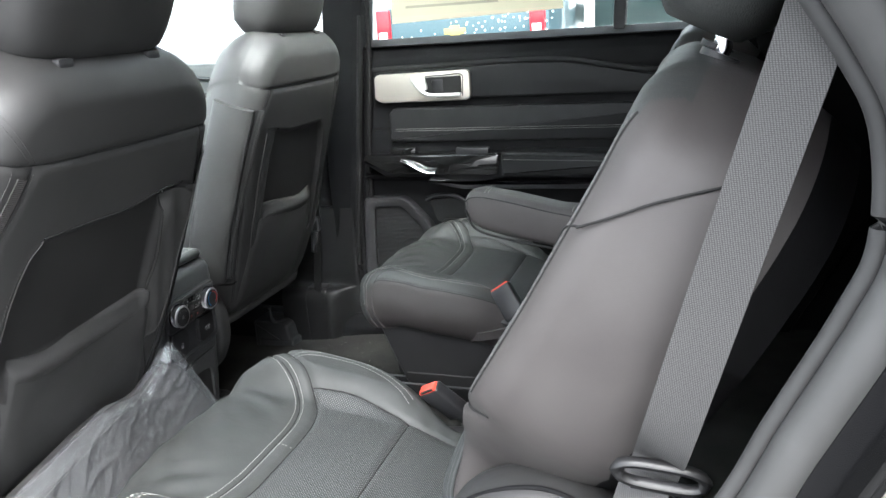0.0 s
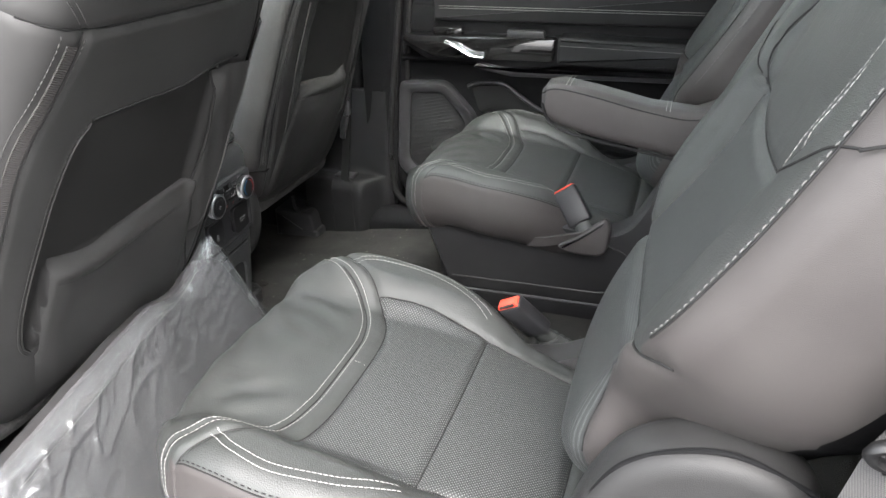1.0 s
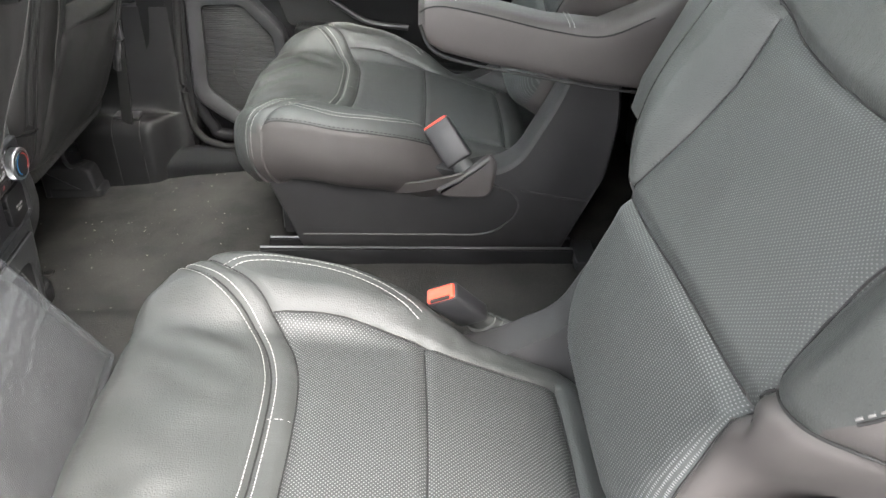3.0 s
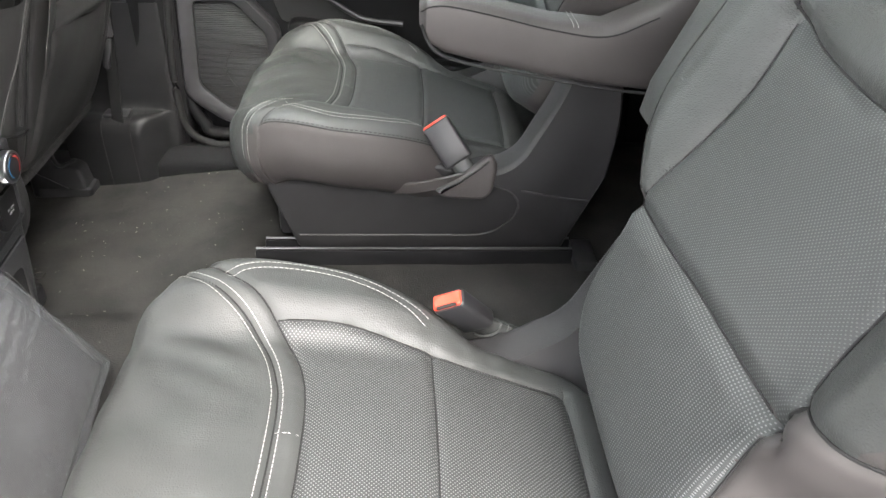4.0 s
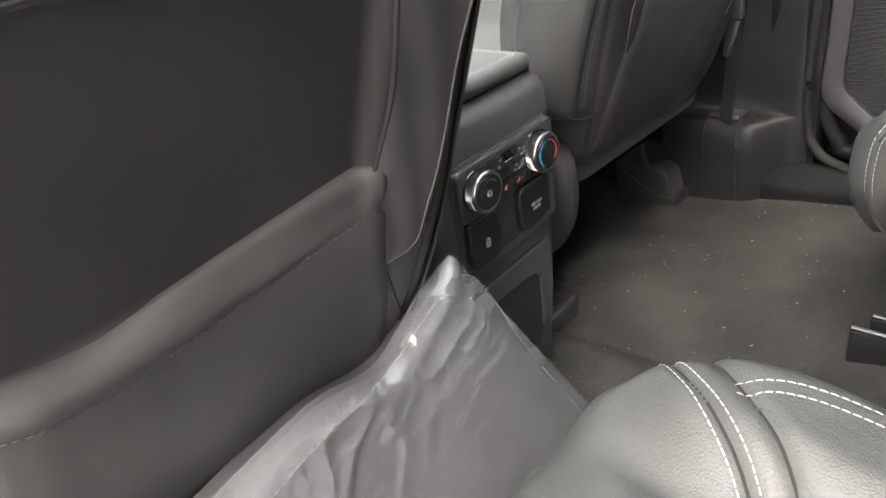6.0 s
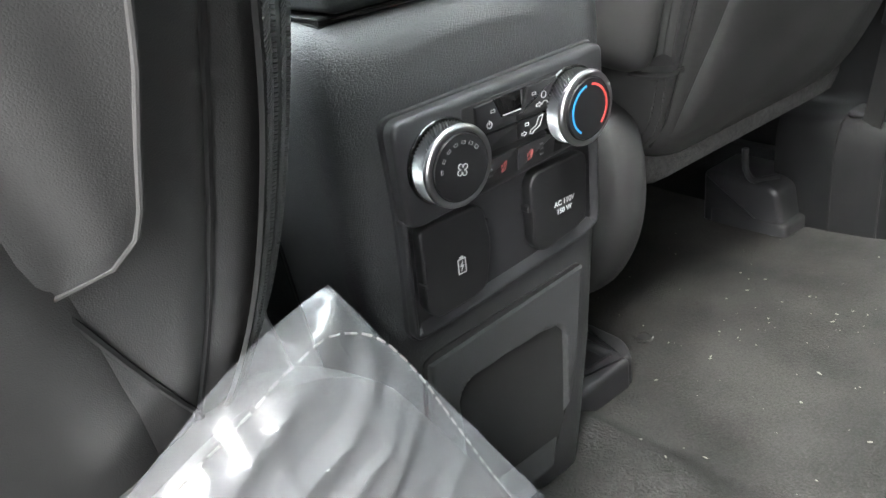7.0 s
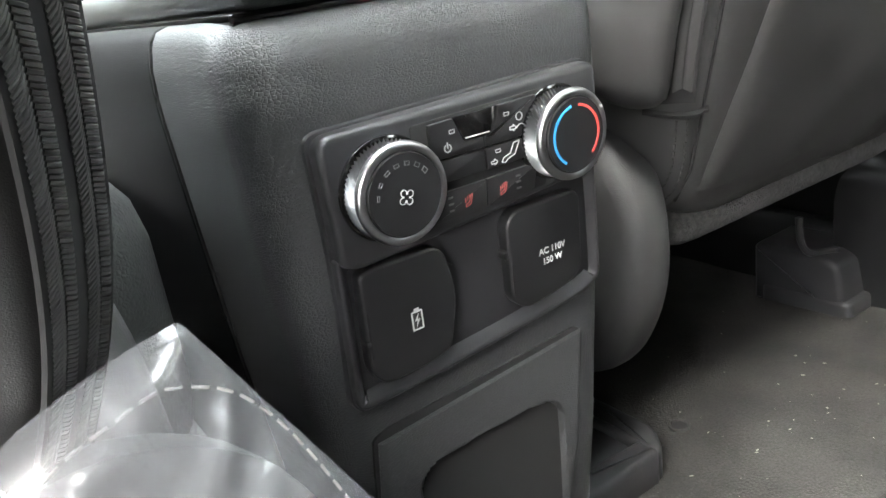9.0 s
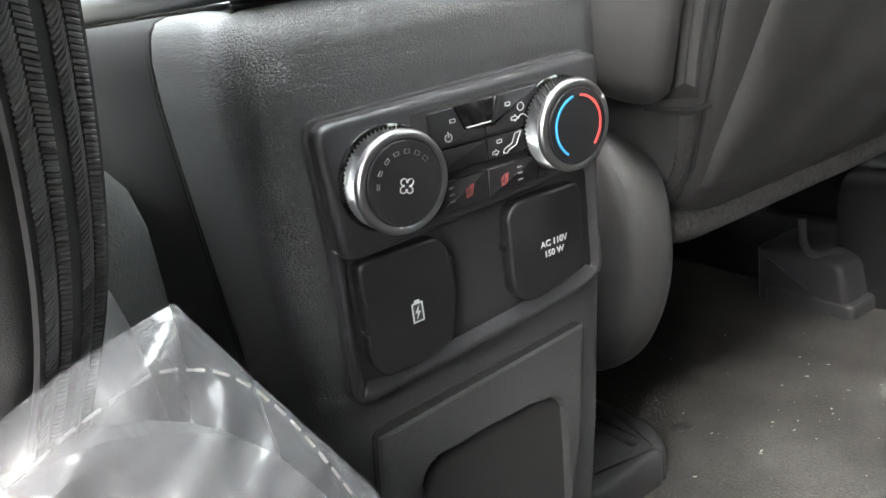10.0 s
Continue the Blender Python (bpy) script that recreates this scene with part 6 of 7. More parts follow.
climate = rounded([(-0.0745, 0.0520), (0.0770, 0.0555), (0.0775, 0.003), (0.017, -0.0015), (-0.064, -0.0060), (-0.0725, -0.003)], [0.008, 0.006, 0.006, 0.03, 0.006, 0.006])
clim = fascia("climate_plate", climate, 0.0098, SMOOTH_PLASTIC, panel, bevel=0.0034, segs=4)
# button rows
keys = fascia("button_block", rounded([(-0.032, 0.0025), (-0.032, 0.0478), (0.040, 0.0495), (0.040, 0.0035)], 0.002), 0.0101, SEAM, clim, bevel=0.0003)
for poly in ([(-0.024, 0.0308), (-0.024, 0.0465), (-0.0112, 0.0468), (-0.0062, 0.0356), (0.0042, 0.0352), (0.0042, 0.0306)],
             [(0.0048, 0.0306), (0.0048, 0.0352), (0.0092, 0.0352), (0.0142, 0.0472), (0.036, 0.0476), (0.036, 0.0306)],
             [(-0.024, 0.0202), (-0.024, 0.0300), (0.0042, 0.0298), (0.0042, 0.0200)],
             [(0.0048, 0.0200), (0.0048, 0.0298), (0.036, 0.0298), (0.036, 0.0200)],
             [(-0.0255, 0.0032), (-0.0235, 0.0160), (0.0034, 0.0160), (0.0024, 0.0032)],
             [(0.0030, 0.0032), (0.0040, 0.0160), (0.034, 0.0162), (0.031, 0.0040)]):
    fascia("push_button", rounded(poly, 0.0008), 0.0117, KEY_BLACK, clim, 0.004, 0.0006)
fascia("display_window", rounded([(-0.0104, 0.0470), (-0.0056, 0.0360), (0.0086, 0.0358), (0.0135, 0.0474)], 0.0006), 0.0112, GLOSS_BLACK, clim, 0.004, 0.0003)
fascia("display_sill", [(-0.0050, 0.0366), (-0.0053, 0.0372), (0.0083, 0.0370), (0.0081, 0.0364)], 0.0114, LIGHT_INK, clim, 0.008, 0)


def ink(shapes, x, mat, parent, name="printed_mark"):
    """Thin raised print: closed outlines (across, up) in one mesh."""
    verts, faces = [], []
    for poly in shapes:
        k = len(poly)
        o = len(verts)
        verts += [T @ Vector((x, a, b)) for a, b in poly] + [T @ Vector((x + 0.0003, a, b)) for a, b in poly]
        faces.append(tuple(range(o + k, o + 2 * k)))
        faces += [(o + i, o + (i + 1) % k, o + k + (i + 1) % k, o + k + i) for i in range(k)]
    return part(name, solid(verts, faces, False), mat, parent)


def stroke(pts, w):
    """A thin line as quads."""
    out = []
    for (a, b), (c, d) in zip(pts, pts[1:]):
        n = math.hypot(c - a, d - b) or 1
        ox, oy = -(d - b) / n * w / 2, (c - a) / n * w / 2
        out.append([(a + ox, b + oy), (c + ox, d + oy), (c - ox, d - oy), (a - ox, b - oy)])
    return out


def ring(cy, cz, r, w, a0=0.0, a1=360.0, n=24, sx=1.0):
    pts = [(cy + sx * r * math.cos(radians(a)), cz + r * math.sin(radians(a))) for a in np.linspace(a0, a1, n)]
    return stroke(pts, w)


F = 0.01175
DIM_RED = material("dim_red_print", (0.26, 0.055, 0.05), 0.6)
# power mark, indicator boxes, airflow figures, heated-seat marks
ink(ring(-0.0154, 0.0349, 0.0017, 0.0005, 120, 420) + stroke([(-0.0154, 0.0349), (-0.0154, 0.0374)], 0.0005), F, LIGHT_INK, clim)
for cy, cz in ((-0.0124, 0.0415), (0.0178, 0.0425), (0.0113, 0.0272)):
    ink(stroke([(cy - 0.0013, cz - 0.0007), (cy + 0.0013, cz - 0.0007), (cy + 0.0013, cz + 0.0007), (cy - 0.0013, cz + 0.0007), (cy - 0.0013, cz - 0.0007)], 0.0003), F, LIGHT_INK, clim)
ink(ring(0.0250, 0.0400, 0.0018, 0.0004) + ring(0.0256, 0.0338, 0.0026, 0.0004, 20, 160) + stroke([(0.0192, 0.0362), (0.0212, 0.0362), (0.0212, 0.0370), (0.0228, 0.0355), (0.0212, 0.0340), (0.0212, 0.0348), (0.0192, 0.0348), (0.0192, 0.0362)], 0.0004), F, LIGHT_INK, clim)
ink(stroke([(0.0130, 0.0215), (0.0140, 0.0232), (0.0182, 0.0245), (0.0205, 0.0288), (0.0240, 0.0292), (0.0208, 0.0235), (0.0165, 0.0222), (0.0150, 0.0208), (0.0130, 0.0215)], 0.0004) + stroke([(0.0070, 0.0232), (0.0088, 0.0232), (0.0088, 0.0240), (0.0106, 0.0226), (0.0088, 0.0212), (0.0088, 0.0220), (0.0070, 0.0220), (0.0070, 0.0232)], 0.0004), F, LIGHT_INK, clim)
for cy in (-0.0071, 0.0128):
    seat_mark = stroke([(cy + 0.0020, 0.0118), (cy + 0.0006, 0.0074), (cy - 0.0022, 0.0066), (cy - 0.0020, 0.0078), (cy - 0.0002, 0.0084), (cy + 0.0012, 0.0120), (cy + 0.0020, 0.0118)], 0.00026)
    for q in (0.0, 0.0011, 0.0022):
        seat_mark += stroke([(cy - 0.0024 + q, 0.0088 + q * 0.6), (cy - 0.0020 + q, 0.0100 + q * 0.6), (cy - 0.0022 + q, 0.0108 + q * 0.6)], 0.00022)
    ink(seat_mark, F, DIM_RED, clim)
for cy in (-0.0171, 0.0215):
    ink([q for k in range(3) for q in stroke([(cy - 0.0013, 0.0070 + 0.0030 * k), (cy + 0.0013, 0.0070 + 0.0030 * k)], 0.0008)], F, material("dim_lamp", (0.10, 0.10, 0.10), 0.5), clim)


def knob(cy, cz, marks):
    def disc(x0, x1, r0, r1, n=48, teeth=0):
        rg = []
        for x, r in ((x0, r0), (x1, r1)):
            rg.append([T @ Vector((x, cy + r * math.cos(a), cz + r * math.sin(a))) for a in np.linspace(0, 2 * math.pi, n + 1)[:-1]])
        return loft(rg)
    kb = part("rotary_knob", disc(0.004, 0.0235, 0.0186, 0.0178), KEY_BLACK, panel, "rotary knob with knurled chrome ring")
    # knurled ring, slanted teeth
    n = 132
    rg = []
    for x, r, turn in ((0.0106, 0.0203, 0), (0.012, 0.0213, 0.4), (0.0175, 0.0209, 4.4), (0.0206, 0.0203, 6.0)):
        row = []
        for i in range(n):
            a = 2 * math.pi * (i + turn) / n
            q = r - (0.0017 if i % 2 else 0)
            row.append(T @ Vector((x, cy + q * math.cos(a), cz + q * math.sin(a))))
        rg.append(row)
    part("knurled_ring", loft(rg), KNURL_SIDE, kb, "knurled chrome grip ring", True, 25)
    torus = [T @ Vector((0.0215, cy + 0.0192 * math.cos(a), cz + 0.0192 * math.sin(a))) for a in np.linspace(0, 2 * math.pi, 65)[:-1]]
    part("bright_rim", tube(torus, 0.0023, 10, True, 1.0, (1, 0, 0)), KNURL, kb)
    part("base_collar", tube([T @ Vector((0.0104, cy + 0.0216 * math.cos(a), cz + 0.0212 * math.sin(a))) for a in np.linspace(0, 2 * math.pi, 49)[:-1]], 0.0014, 8, True, 1.0, (1, 0, 0)), GLOSS_BLACK, kb)
    part("knob_face", disc(0.0225, 0.0245, 0.0176, 0.0170), KEY_BLACK, kb)
    for shapes, mat in marks:
        ink(shapes, 0.0246, mat, kb)
    return kb


KL, KR = (-0.0464, 0.0252), (0.0475, 0.0275)
fan = []
for k in range(4):
    a = k * 90 + 30
    cx, cz = KL[0] + 0.0022 * math.cos(radians(a)), KL[1] - 0.001 + 0.0022 * math.sin(radians(a))
    fan += ring(cx, cz, 0.0014, 0.00036, a - 150, a + 150, 12)
boxes = []
for k, a in enumerate((172, 148, 124, 102, 80, 58, 38)):
    cx, cz = KL[0] + 0.0128 * math.cos(radians(a)), KL[1] + 0.0128 * math.sin(radians(a))
    ca, sa = math.cos(radians(a - 90)), math.sin(radians(a - 90))
    lo, hi = -0.0011, 0.0011
    hh = 0.0005 + 0.00007 * k
    corners = [(lo, -hh), (hi, -hh), (hi, hh), (lo, hh), (lo, -hh)]
    boxes += stroke([(cx + p * ca - q * sa, cz + p * sa + q * ca) for p, q in corners], 0.00022)
knob(*KL, [(fan, LIGHT_INK), (boxes, material("faint_grey_print", (0.14, 0.14, 0.14), 0.6))])
knob(*KR, [(ring(KR[0], KR[1], 0.0138, 0.0012, 100, 238, 24), BLUE_INK), (ring(KR[0], KR[1], 0.0138, 0.0012, 82, -48, 24), RED_INK)])
ink(ring(KR[0] + 0.0168, KR[1] + 0.0098, 0.0005, 0.0007, 0, 360, 10), 0.0240, LIGHT_INK, panel)

# hinged socket covers
usb_poly = rounded([(-0.0660, -0.0085), (-0.0600, -0.0068), (-0.0265, -0.0075), (-0.0218, -0.0120), (-0.0175, -0.0333), (-0.0240, -0.0590), (-0.0340, -0.0622), (-0.0610, -0.0632), (-0.0672, -0.0550)], [0.004, 0.004, 0.004, 0.004, 0.02, 0.004, 0.01, 0.006, 0.006])
usb = fascia("socket_cover", usb_poly, 0.0092, KEY_BLACK, panel, 0.001, 0.0016, "flush hinged charging-port cover", 3)
fascia("hinge_slot", [(-0.0655, -0.026), (-0.0645, -0.026), (-0.0655, -0.048), (-0.0665, -0.048)], 0.0094, SEAM, usb, 0.004, 0)
fascia("pull_tab", rounded([(-0.0215, -0.0185), (-0.0180, -0.0190), (-0.0172, -0.0240), (-0.0205, -0.0240)], 0.001), 0.0080, KEY_BLACK, usb, 0.002, 0.0006)
fascia("hinge_pin", rounded([(-0.0675, -0.0390), (-0.0655, -0.0390), (-0.0655, -0.0412), (-0.0675, -0.0412)], 0.0008), 0.0099, SMOOTH_PLASTIC, usb, 0.004, 0.0004)
ac_poly = rounded([(0.0140, -0.0100), (0.0195, -0.0045), (0.0585, -0.0045), (0.0618, -0.0090), (0.0610, -0.0480), (0.0520, -0.0530), (0.0230, -0.0575), (0.0140, -0.0500)], [0.004, 0.004, 0.004, 0.004, 0.006, 0.01, 0.006, 0.006])
acc = fascia("socket_cover", ac_poly, 0.0092, KEY_BLACK, panel, 0.001, 0.0016, "hinged mains outlet cover with white lettering", 3)
by, bz = -0.0410, -0.0380
batt = stroke([(by - 0.0026, bz - 0.0045), (by + 0.0026, bz - 0.0045), (by + 0.0026, bz + 0.0042), (by - 0.0026, bz + 0.0042), (by - 0.0026, bz - 0.0049)], 0.0007) + [[(by - 0.0013, bz + 0.0044), (by + 0.0013, bz + 0.0044), (by + 0.0013, bz + 0.0058), (by - 0.0013, bz + 0.0058)]]
batt += [[(by + 0.0008, bz + 0.0030), (by - 0.0014, bz - 0.0003), (by - 0.0001, bz - 0.0003)], [(by - 0.0009, bz - 0.0034), (by + 0.0014, bz + 0.0003), (by + 0.0001, bz + 0.0003)]]
fascia("pull_tab", rounded([(0.0122, -0.0240), (0.0150, -0.0230), (0.0150, -0.0280), (0.0122, -0.0280)], 0.001), 0.0080, KEY_BLACK, acc, 0.002, 0.0006)
fascia("hinge_slot", [(0.0148, -0.031), (0.0155, -0.031), (0.0155, -0.046), (0.0148, -0.046)], 0.0094, SEAM, acc, 0.004, 0)
ink(batt, 0.0093, LIGHT_INK, usb, "battery_mark")


def lettering(text, cy, cz, size, x, parent):
    cu = bpy.data.curves.new("text", 'FONT')
    cu.body, cu.size, cu.align_x, cu.align_y, cu.extrude = text, size, 'CENTER', 'CENTER', 0.0001
    cu.offset = 0.00008
    ob = bpy.data.objects.new("text", cu)
    scene.collection.objects.link(ob)
    bpy.context.view_layer.update()
    mesh = bpy.data.meshes.new_from_object(ob)
    bpy.data.objects.remove(ob)
    mesh.transform(T @ Matrix.Translation((x, cy, cz)) @ Matrix(((0, 0, 1, 0), (1, 0, 0, 0), (0, 1, 0, 0), (0, 0, 0, 1))))
    return part("lettering", mesh, LIGHT_INK, parent, "white printed lettering", False)


lettering("AC 110V", 0.0410, -0.0303, 0.0046, 0.0094, acc)
lettering("150 W", 0.0407, -0.0357, 0.0046, 0.0094, acc)

# storage pocket under the panel
pocket_poly = rounded([(-0.0690, -0.0935), (-0.0614, -0.0905), (0.0606, -0.0848), (0.0655, -0.0895), (0.0580, -0.1558), (0.0479, -0.1904), (0.030, -0.235), (-0.045, -0.245), (-0.066, -0.21), (-0.0725, -0.13)], [0.003, 0.003, 0.003, 0.004, 0.03, 0.03, 0.02, 0.02, 0.03, 0.03])
fascia("pocket_gap", pocket_poly, 0.0006, SEAM, con, -0.02, 0.0)
# the panel itself: a sheet that dips into a finger scoop with a sharp upper lip
rows_b = np.linspace(-0.0915, -0.238, 74)
left = np.interp(-rows_b, [0.0915, 0.13, 0.21, 0.245], [-0.0668, -0.0708, -0.0645, -0.044])
right = np.interp(-rows_b, [0.0865, 0.0895, 0.1558, 0.1904, 0.235], [0.0620, 0.0635, 0.0565, 0.0465, 0.029])
verts, faces = [], []
for b, l, r in zip(rows_b, left, right):
    for q in np.linspace(0, 1, 70):
        a = l + (r - l) * q
        top_b = b + 0.0040 * (a / 0.06) * np.clip((b + 0.13) / 0.04, 0, 1)
        lip = -0.1205 + 0.003 * math.sin(min(max((a + 0.05) / 0.095, 0), 1) * math.pi) - 25 * max(abs(a + 0.002) - 0.034, 0) ** 2 * 2
        inside = np.clip((lip - top_b) / 0.004, 0, 1) * np.clip((0.0470 - abs(a + 0.002)) / 0.006, 0, 1)
        depth = 0.016 * inside * np.clip((top_b + 0.235) / 0.09, 0, 1)
        edge = min(q, 1 - q) * (r - l)
        roll = 0.0022 * (1 - min(edge / 0.0022, 1)) ** 2
        verts.append(T @ Vector((0.0040 - depth - roll, a, top_b)))
faces = [(i * 70 + j, (i + 1) * 70 + j, (i + 1) * 70 + j + 1, i * 70 + j + 1) for i in range(73) for j in range(69)]
rim_ix = [j for j in range(70)] + [i * 70 + 69 for i in range(1, 74)] + [73 * 70 + j for j in range(68, -1, -1)] + [i * 70 for i in range(72, 0, -1)]
o = len(verts)
verts += [verts[i] + (T.to_3x3() @ Vector((-0.006, 0, 0))) for i in rim_ix]
faces += [(rim_ix[k], rim_ix[(k + 1) % len(rim_ix)], o + (k + 1) % len(rim_ix), o + k) for k in range(len(rim_ix))]
part("pocket_panel", solid(verts, faces, True, 50), CONSOLE_PLASTIC, con, "removable pocket panel with scooped finger recess")
# carpeted foot of the tunnel and the bracket cover beside the console
bracket = thing("bracket_cover", (-0.95, 0.17, floor_at(-0.95, 0.17)), "black plastic bracket cover on the carpet beside the console", "cover")
z0 = floor_at(-0.95, 0.17)
part("base", prism(rounded([(-1.06, 0.10), (-0.972, 0.110), (-0.958, 0.150), (-0.962, 0.225), (-0.985, 0.236), (-1.06, 0.236)], 0.012), "z", z0 - 0.012, z0 + 0.021, 0.004, 3), SMOOTH_PLASTIC, bracket)
part("side_kerb", prism(rounded([(-1.06, 0.214), (-0.962, 0.214), (-0.957, 0.226), (-0.980, 0.244), (-1.06, 0.244)], [0.002, 0.004, 0.010, 0.012, 0.002], 5), "z", z0 - 0.012, z0 + 0.029, 0.006, 4), SMOOTH_PLASTIC, bracket, "rounded raised kerb")
part("front_kerb", prism(rounded([(-0.984, 0.120), (-0.962, 0.124), (-0.953, 0.150), (-0.956, 0.222), (-0.978, 0.222)], 0.006, 5), "z", z0 - 0.012, z0 + 0.0285, 0.006, 4), SMOOTH_PLASTIC, bracket, "rounded raised kerb")
part("upright", prism(rounded([(-1.06, z0), (-0.985, z0), (-0.99, z0 + 0.06), (-1.06, z0 + 0.07)], 0.01), "y", 0.090, 0.110, 0.004), SMOOTH_PLASTIC, bracket)

# ---- floor mats in a clear bag, leaning on the driver's seat ----
bag = thing("bagged_floor_mats", (-0.76, -0.30, floor_at(-0.75, -0.3)), "new grey floor mats in a clear plastic bag against the seat", "floor mats")
TL, TR, BR, BL = Vector((-0.775, -0.62, 0.198)), Vector((-0.806, -0.146, 0.272)), Vector((-0.780, -0.004, 0.004)), Vector((-0.715, -0.60, -0.012))


def bag_sheet(lift, margin, crinkle, nu, nv, seed, corner=0.0):
    verts, front = [], []
    n = (TR - TL).cross(BL - TL).normalized()
    n = n if n.x > 0 else -n
    for i in range(nu + 1):
        for j in range(nv + 1):
            a, b = -margin + (1 + 2 * margin) * i / nu, -margin + (1 + 2 * margin) * j / nv
            if corner and a > 1 - corner and b < corner:
                da, db = (a - 1 + corner) / corner, (corner - b) / corner
                da, db = min(da, 1.0), min(db, 1.0)
                a, b = 1 - corner + corner * da * math.sqrt(1 - db * db / 2), corner - corner * db * math.sqrt(1 - da * da / 2)
            p = (TL.lerp(TR, a)).lerp(BL.lerp(BR, a), b)
            p = p - Vector((0, 0, 0.024 * math.exp(-((a - 0.80) / 0.10) ** 2) * max(1 - 1.4 * b, 0)))
            e = min(i, nu - i) / nu, min(j, nv - j) / nv
            k = min(1, min(e) * 14)
            h = lift * k ** 0.5
            if crinkle:
                broad = noise.noise(Vector((p.y * 7 + seed, p.z * 9, 0.2)))
                slant, run_on = p.y * 19 - p.z * 21, p.y * 8 + p.z * 11
                crest = max(1 - 3.2 * abs(noise.noise(Vector((slant, run_on, seed + 9)))), 0) ** 2
                small = max(1 - 3.0 * abs(noise.noise(Vector((slant * 2.3 + 5, run_on * 3, seed + 4)))), 0) ** 2
                near_top = math.exp(-((b - 0.14) / 0.24) ** 2)
                h += crinkle * (1.2 * broad + (0.5 + 1.5 * near_top) * crest + 1.0 * near_top * small) * (0.4 + 0.6 * k)
            verts.append(p + n * h)
    faces = [(i * (nv + 1) + j, (i + 1) * (nv + 1) + j, (i + 1) * (nv + 1) + j + 1, i * (nv + 1) + j + 1) for i in range(nu) for j in range(nv)]
    return verts, faces, n


v, f, n = bag_sheet(0.008, -0.004, 0.0008, 40, 24, 1, 0.20)
back = [p - n * 0.03 for p in v]
k = len(v)
rim = [i * 25 for i in range(41)] + [40 * 25 + j for j in range(1, 25)] + [i * 25 + 24 for i in range(39, -1, -1)] + [j for j in range(23, 0, -1)]
BAG_THREAD = material("cream_thread", (0.15, 0.146, 0.14), 0.8)
mats = part("floor_mat", solid(v + back, f + [tuple(q + k for q in g[::-1]) for g in f] + [(rim[i], rim[(i + 1) % len(rim)], rim[(i + 1) % len(rim)] + k, rim[i] + k) for i in range(len(rim))]), MAT_CLOTH, bag, "stack of grey carpet mats")
seam_yz = smooth_line([Vector(p) for p in ((-0.60, 0.178), (-0.46, 0.200), (-0.38, 0.212), (-0.32, 0.223), (-0.257, 0.230), (-0.20, 0.248), (-0.167, 0.260), (-0.146, 0.262), (-0.122, 0.239), (-0.084, 0.144), (-0.023, 0.020))], 8)
grid = [(a, b, TL.lerp(TR, a).lerp(BL.lerp(BR, a), b)) for a in np.linspace(0, 1, 60) for b in np.linspace(0, 1, 40)]
path = []
for y, z in seam_yz:
    near_x = min(grid, key=lambda g: (g[2].y - y) ** 2 + (g[2].z - z) ** 2)[2].x
    path.append(Vector((near_x, y, z)) + n * 0.0120)
stitches([[(p, n) for p in path]], BAG_THREAD, mats, 0.005, 0.0022, 0.0010)
v, f, n = bag_sheet(0.022, 0.020, 0.0021, 200, 110, 7)
film = part("plastic_film", solid(v, f), FILM, bag, "crinkled clear plastic film")

fleck_bm = bmesh.new()
for q in range(70):
    a, b = rng.uniform(0.35, 0.93), rng.uniform(0.12, 0.85)
    p = TL.lerp(TR, a).lerp(BL.lerp(BR, a), b) + n * 0.0155
    bmesh.ops.create_icosphere(fleck_bm, subdivisions=1, radius=rng.uniform(0.0002, 0.0005), matrix=Matrix.Translation(p) @ Matrix.Diagonal((1, 2.0, 1, 1)))
tagged(part("white_fleck", fleck_bm, WHITE_THREAD, mats), "tiny white flecks", kind="stuff")

# ---- belts ----
BLACK_WEB = material("black_webbing", (0.012, 0.012, 0.012), 0.8, Specular_IOR_Level=0.2)

belt = thing("seat_belt", (0.03, -0.655, 0.46), "dark woven seat belt hanging in front of the doorway pillar", "seat belt")
run = smooth_line([(0.169, -0.70, 1.00), (0.134, -0.70, 0.86), (0.1075, -0.70, 0.76), (0.074, -0.70, 0.638), (0.042, -0.690, 0.517), (0.032, -0.660, 0.470), (0.020, -0.665, 0.44), (0.004, -0.672, 0.36), (0.0, -0.675, 0.2), (0.01, -0.675, 0.02)], 6)
part("webbing", ribbon(run, (0.90, -0.36, -0.22), 0.0355, 0.0014), WEBBING, belt, "dark grey woven webbing")
gc = Vector((0.036, -0.672, 0.470))
ga, gb2 = Vector((0.985, 0.10, -0.14)).normalized(), Vector((0.05, -0.25, 0.97)).normalized()
oval = [gc + ga * (0.030 * math.copysign(abs(math.cos(t)) ** 0.6, math.cos(t))) + gb2 * (0.010 * math.copysign(abs(math.sin(t)) ** 0.8, math.sin(t))) for t in np.linspace(0, 2 * math.pi, 41)[:-1]]
part("belt_guide", tube(oval, 0.0050, 10, True, 0.8), KEY_BLACK, belt, "oval black plastic belt guide")
part("guide_bar", tube([gc - ga * 0.020 - gb2 * 0.010, gc + ga * 0.022 - gb2 * 0.010], 0.0048, 10), SMOOTH_PLASTIC, belt)
pbelt = thing("seat_belt", (-0.94, 0.67, 0.2), "black front seat belt running down the pillar into its trim", "seat belt")
part("webbing", ribbon([(-0.90, 0.705, 0.62), (-0.925, 0.69, 0.40), (-0.938, 0.682, 0.26), (-0.945, 0.672, 0.14), (-0.950, 0.664, 0.07)], (0.9, -0.3, 0.1), 0.026, 0.003), BLACK_WEB, pbelt)
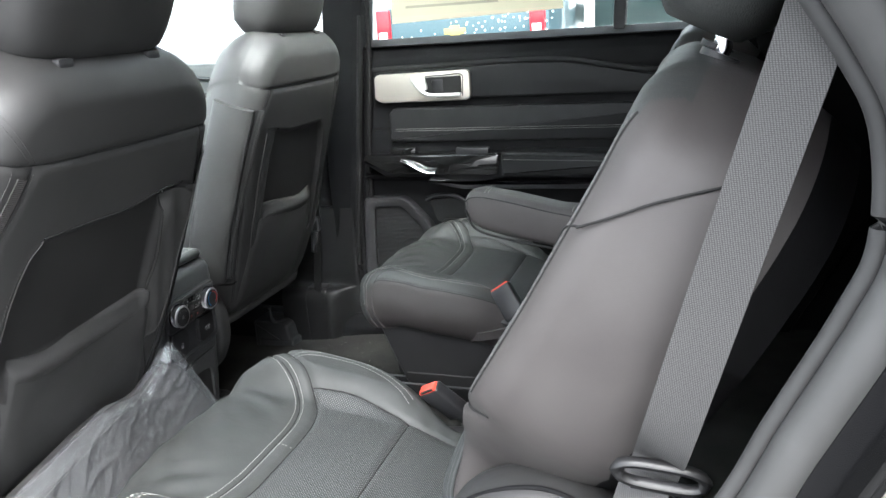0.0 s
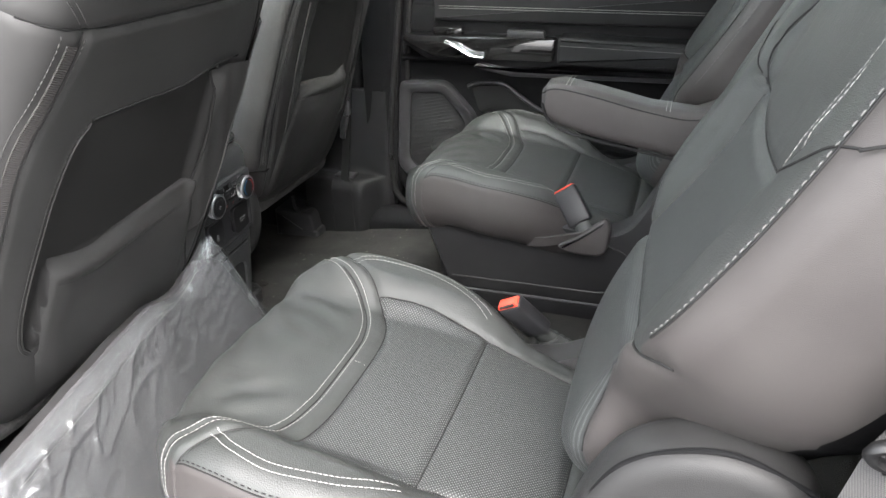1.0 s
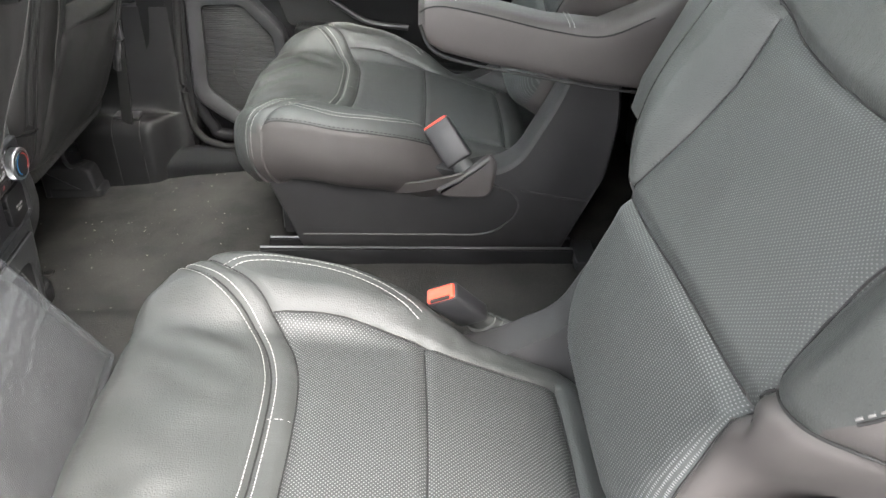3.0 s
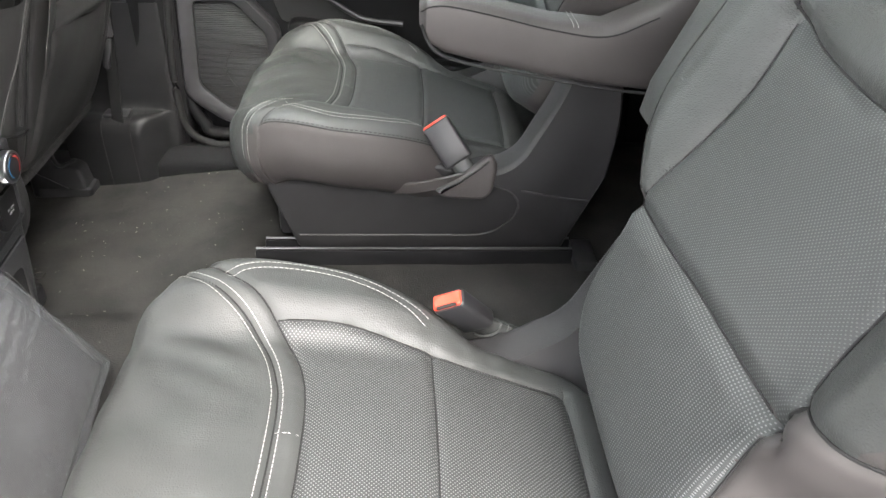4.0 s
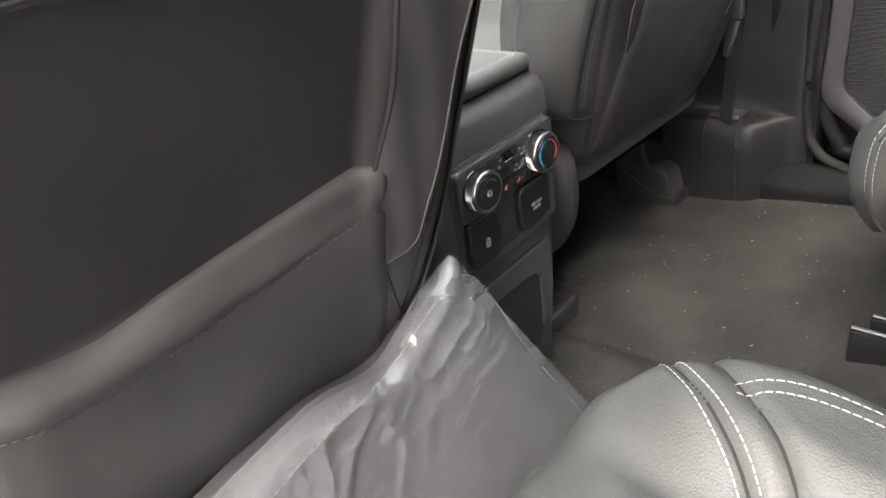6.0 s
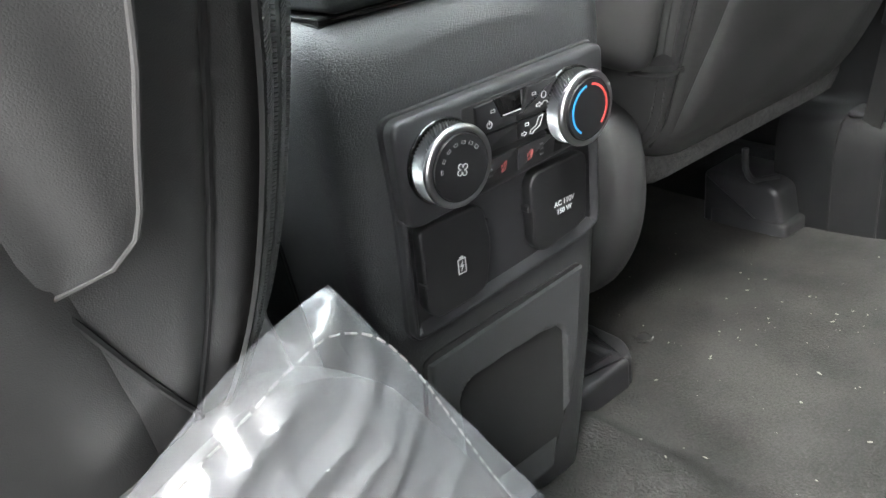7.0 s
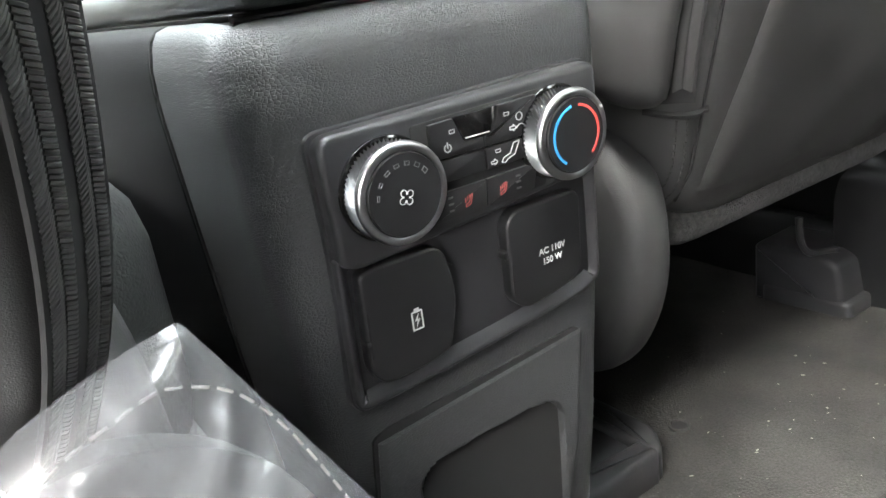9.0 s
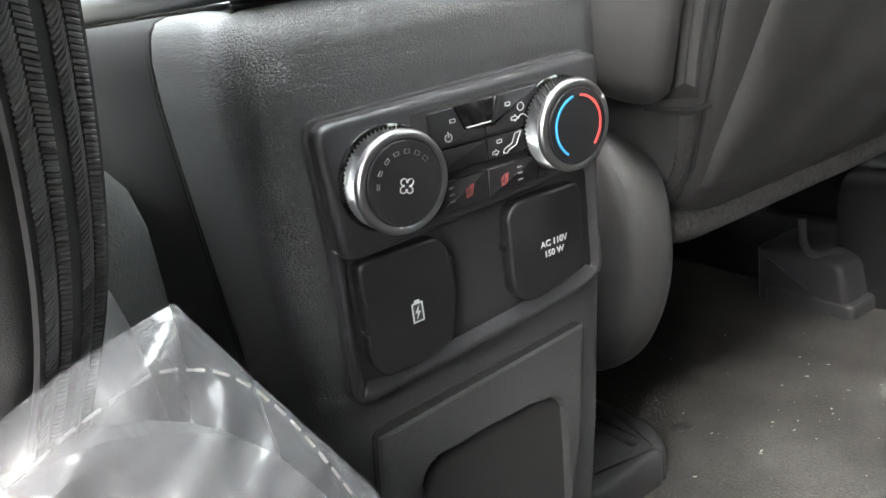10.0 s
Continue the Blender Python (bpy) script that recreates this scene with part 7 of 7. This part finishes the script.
part("belt_tongue", tube(smooth_line([(-0.938, 0.668, 0.245), (-0.942, 0.662, 0.215), (-0.945, 0.66, 0.19)], 5), 0.014, 10, False, 0.5), SMOOTH_PLASTIC, pbelt, "black plastic belt stop")
part("belt_tongue", box((-0.952, 0.668, 0.245), (-0.926, 0.682, 0.285), 0.003), STEEL, pbelt, "steel belt tongue")

# ---- outside ----
TRUCK = material("blue_truck_paint", (0.045, 0.085, 0.105), 0.3, Coat_Weight=0.5)
RED_LENS = material("red_lens", (0.55, 0.02, 0.03), 0.2)
WHITE_PAINT = material("white_vehicle_paint", (0.75, 0.76, 0.76), 0.3)
GOLD = material("gold_emblem", (0.75, 0.55, 0.10), 0.4)
DARK_GLASS = material("dark_vehicle_glass", (0.02, 0.03, 0.03), 0.1)
SNOW = material("white_snow_flecks", (0.85, 0.87, 0.9), 0.8)
truck = thing("pickup_truck", (-2.55, 8.5, GROUND), "dark blue pickup seen from behind, flecked with snow", "truck")
body = part("tailgate", box((-3.42, 7.5, 0.30), (-1.70, 7.6, 0.92), 0.02, 3), TRUCK, truck)
part("bed_side", box((-3.58, 7.52, 0.25), (-3.42, 9.5, 0.92), 0.04, 3), TRUCK, truck)
part("bed_side", box((-1.70, 7.52, 0.25), (-1.54, 9.5, 0.92), 0.04, 3), TRUCK, truck)
part("cab", box((-3.45, 9.5, 0.3), (-1.65, 11.2, 1.55), 0.15, 4), TRUCK, truck)
part("rear_window", box((-3.2, 9.45, 1.0), (-1.9, 9.5, 1.45), 0.04), DARK_GLASS, truck)
part("bumper", box((-3.55, 7.35, 0.05), (-1.57, 7.5, 0.25), 0.03), CHROME, truck)
for xx in (-3.545, -1.745):
    lamp = part("tail_light", box((xx, 7.46, 0.50), (xx + 0.17, 7.56, 0.90), 0.02, 2), RED_LENS, truck, "tall red tail light")
    part("reversing_lens", box((xx + 0.03, 7.455, 0.56), (xx + 0.13, 7.465, 0.66), 0.005), WHITE_PAINT, lamp)
part("emblem", prism(rounded([(-2.73, 0.60), (-2.73, 0.66), (-2.66, 0.66), (-2.66, 0.69), (-2.55, 0.69), (-2.55, 0.66), (-2.48, 0.66), (-2.48, 0.60), (-2.55, 0.60), (-2.55, 0.57), (-2.66, 0.57), (-2.66, 0.60)], 0.01), "y", 7.485, 7.50, 0.004), GOLD, truck, "plain gold emblem shape")
fl = bmesh.new()
for n in range(60):
    bmesh.ops.create_icosphere(fl, subdivisions=1, radius=rng.uniform(0.004, 0.016), matrix=Matrix.Translation((rng.gauss(-1.95, 0.22) if n % 4 else rng.uniform(-3.3, -1.8), 7.498, rng.uniform(0.55, 0.80))))
fk = part("snow_fleck", fl, SNOW, truck)
fk["kind"] = "stuff"
for xx in (-3.4, -1.7):
    part("wheel", tube([(xx - 0.12, 8.3, GROUND + 0.37), (xx + 0.12, 8.3, GROUND + 0.37)], 0.37, 20), RUBBER, truck)


def parked_car(x, y, mat, label, w=1.9, h=1.5):
    ob = thing("parked_car", (x, y, GROUND), label, "car", "parked cars")
    part("body", box((x - w / 2, y, GROUND + 0.3), (x + w / 2, y + 4.4, GROUND + 0.95), 0.12, 4), mat, ob)
    part("cabin", box((x - w / 2 + 0.12, y + 0.5, GROUND + 0.9), (x + w / 2 - 0.12, y + 3.2, GROUND + h), 0.15, 4), mat, ob)
    part("rear_glass", box((x - w / 2 + 0.25, y + 0.46, GROUND + 1.0), (x + w / 2 - 0.25, y + 0.56, GROUND + h - 0.12), 0.03), DARK_GLASS, ob)
    part("side_glass", box((x - w / 2 + 0.1, y + 0.8, GROUND + 1.0), (x - w / 2 + 0.14, y + 2.9, GROUND + h - 0.12), 0.01), DARK_GLASS, ob)
    for k in (-1, 1):
        part("tail_light", box((x + k * (w / 2 - 0.16) - 0.07, y - 0.02, GROUND + 0.65), (x + k * (w / 2 - 0.16) + 0.07, y + 0.05, GROUND + 0.9), 0.02), RED_LENS, ob)
        part("wheel", tube([(x + k * 0.75 - 0.11, y + 0.8, GROUND + 0.33), (x + k * 0.75 + 0.11, y + 0.8, GROUND + 0.33)], 0.33, 20), RUBBER, ob)
    part("bumper", box((x - w / 2 + 0.03, y - 0.08, GROUND + 0.35), (x + w / 2 - 0.03, y + 0.04, GROUND + 0.58), 0.04), SMOOTH_PLASTIC, ob)


parked_car(-0.55, 9.0, WHITE_PAINT, "white van parked with snow on it", 2.0, 1.9)
parked_car(-1.25, 14.0, WHITE_PAINT, "white car parked farther off", 1.9, 1.5)
parked_car(1.8, 10.0, WHITE_PAINT, "white car parked in the lot", 1.9, 1.55)

hole = thing("floor_plug", (-0.998, 0.295, floor_at(-0.998, 0.295)), "small dark round hole in the carpet", "hole", kind="structure")
part("rim", tube([(-0.998 + 0.0085 * math.cos(t), 0.295 + 0.0085 * math.sin(t), carpet_height(-0.998, 0.295) + 0.001) for t in np.linspace(0, 2 * math.pi, 25)[:-1]], 0.0022, 6, True), CARPET, hole)
part("plug", tube([(-0.998, 0.295, carpet_height(-0.998, 0.295) - 0.01), (-0.998, 0.295, carpet_height(-0.998, 0.295) + 0.0012)], 0.0078, 16), SEAM, hole)
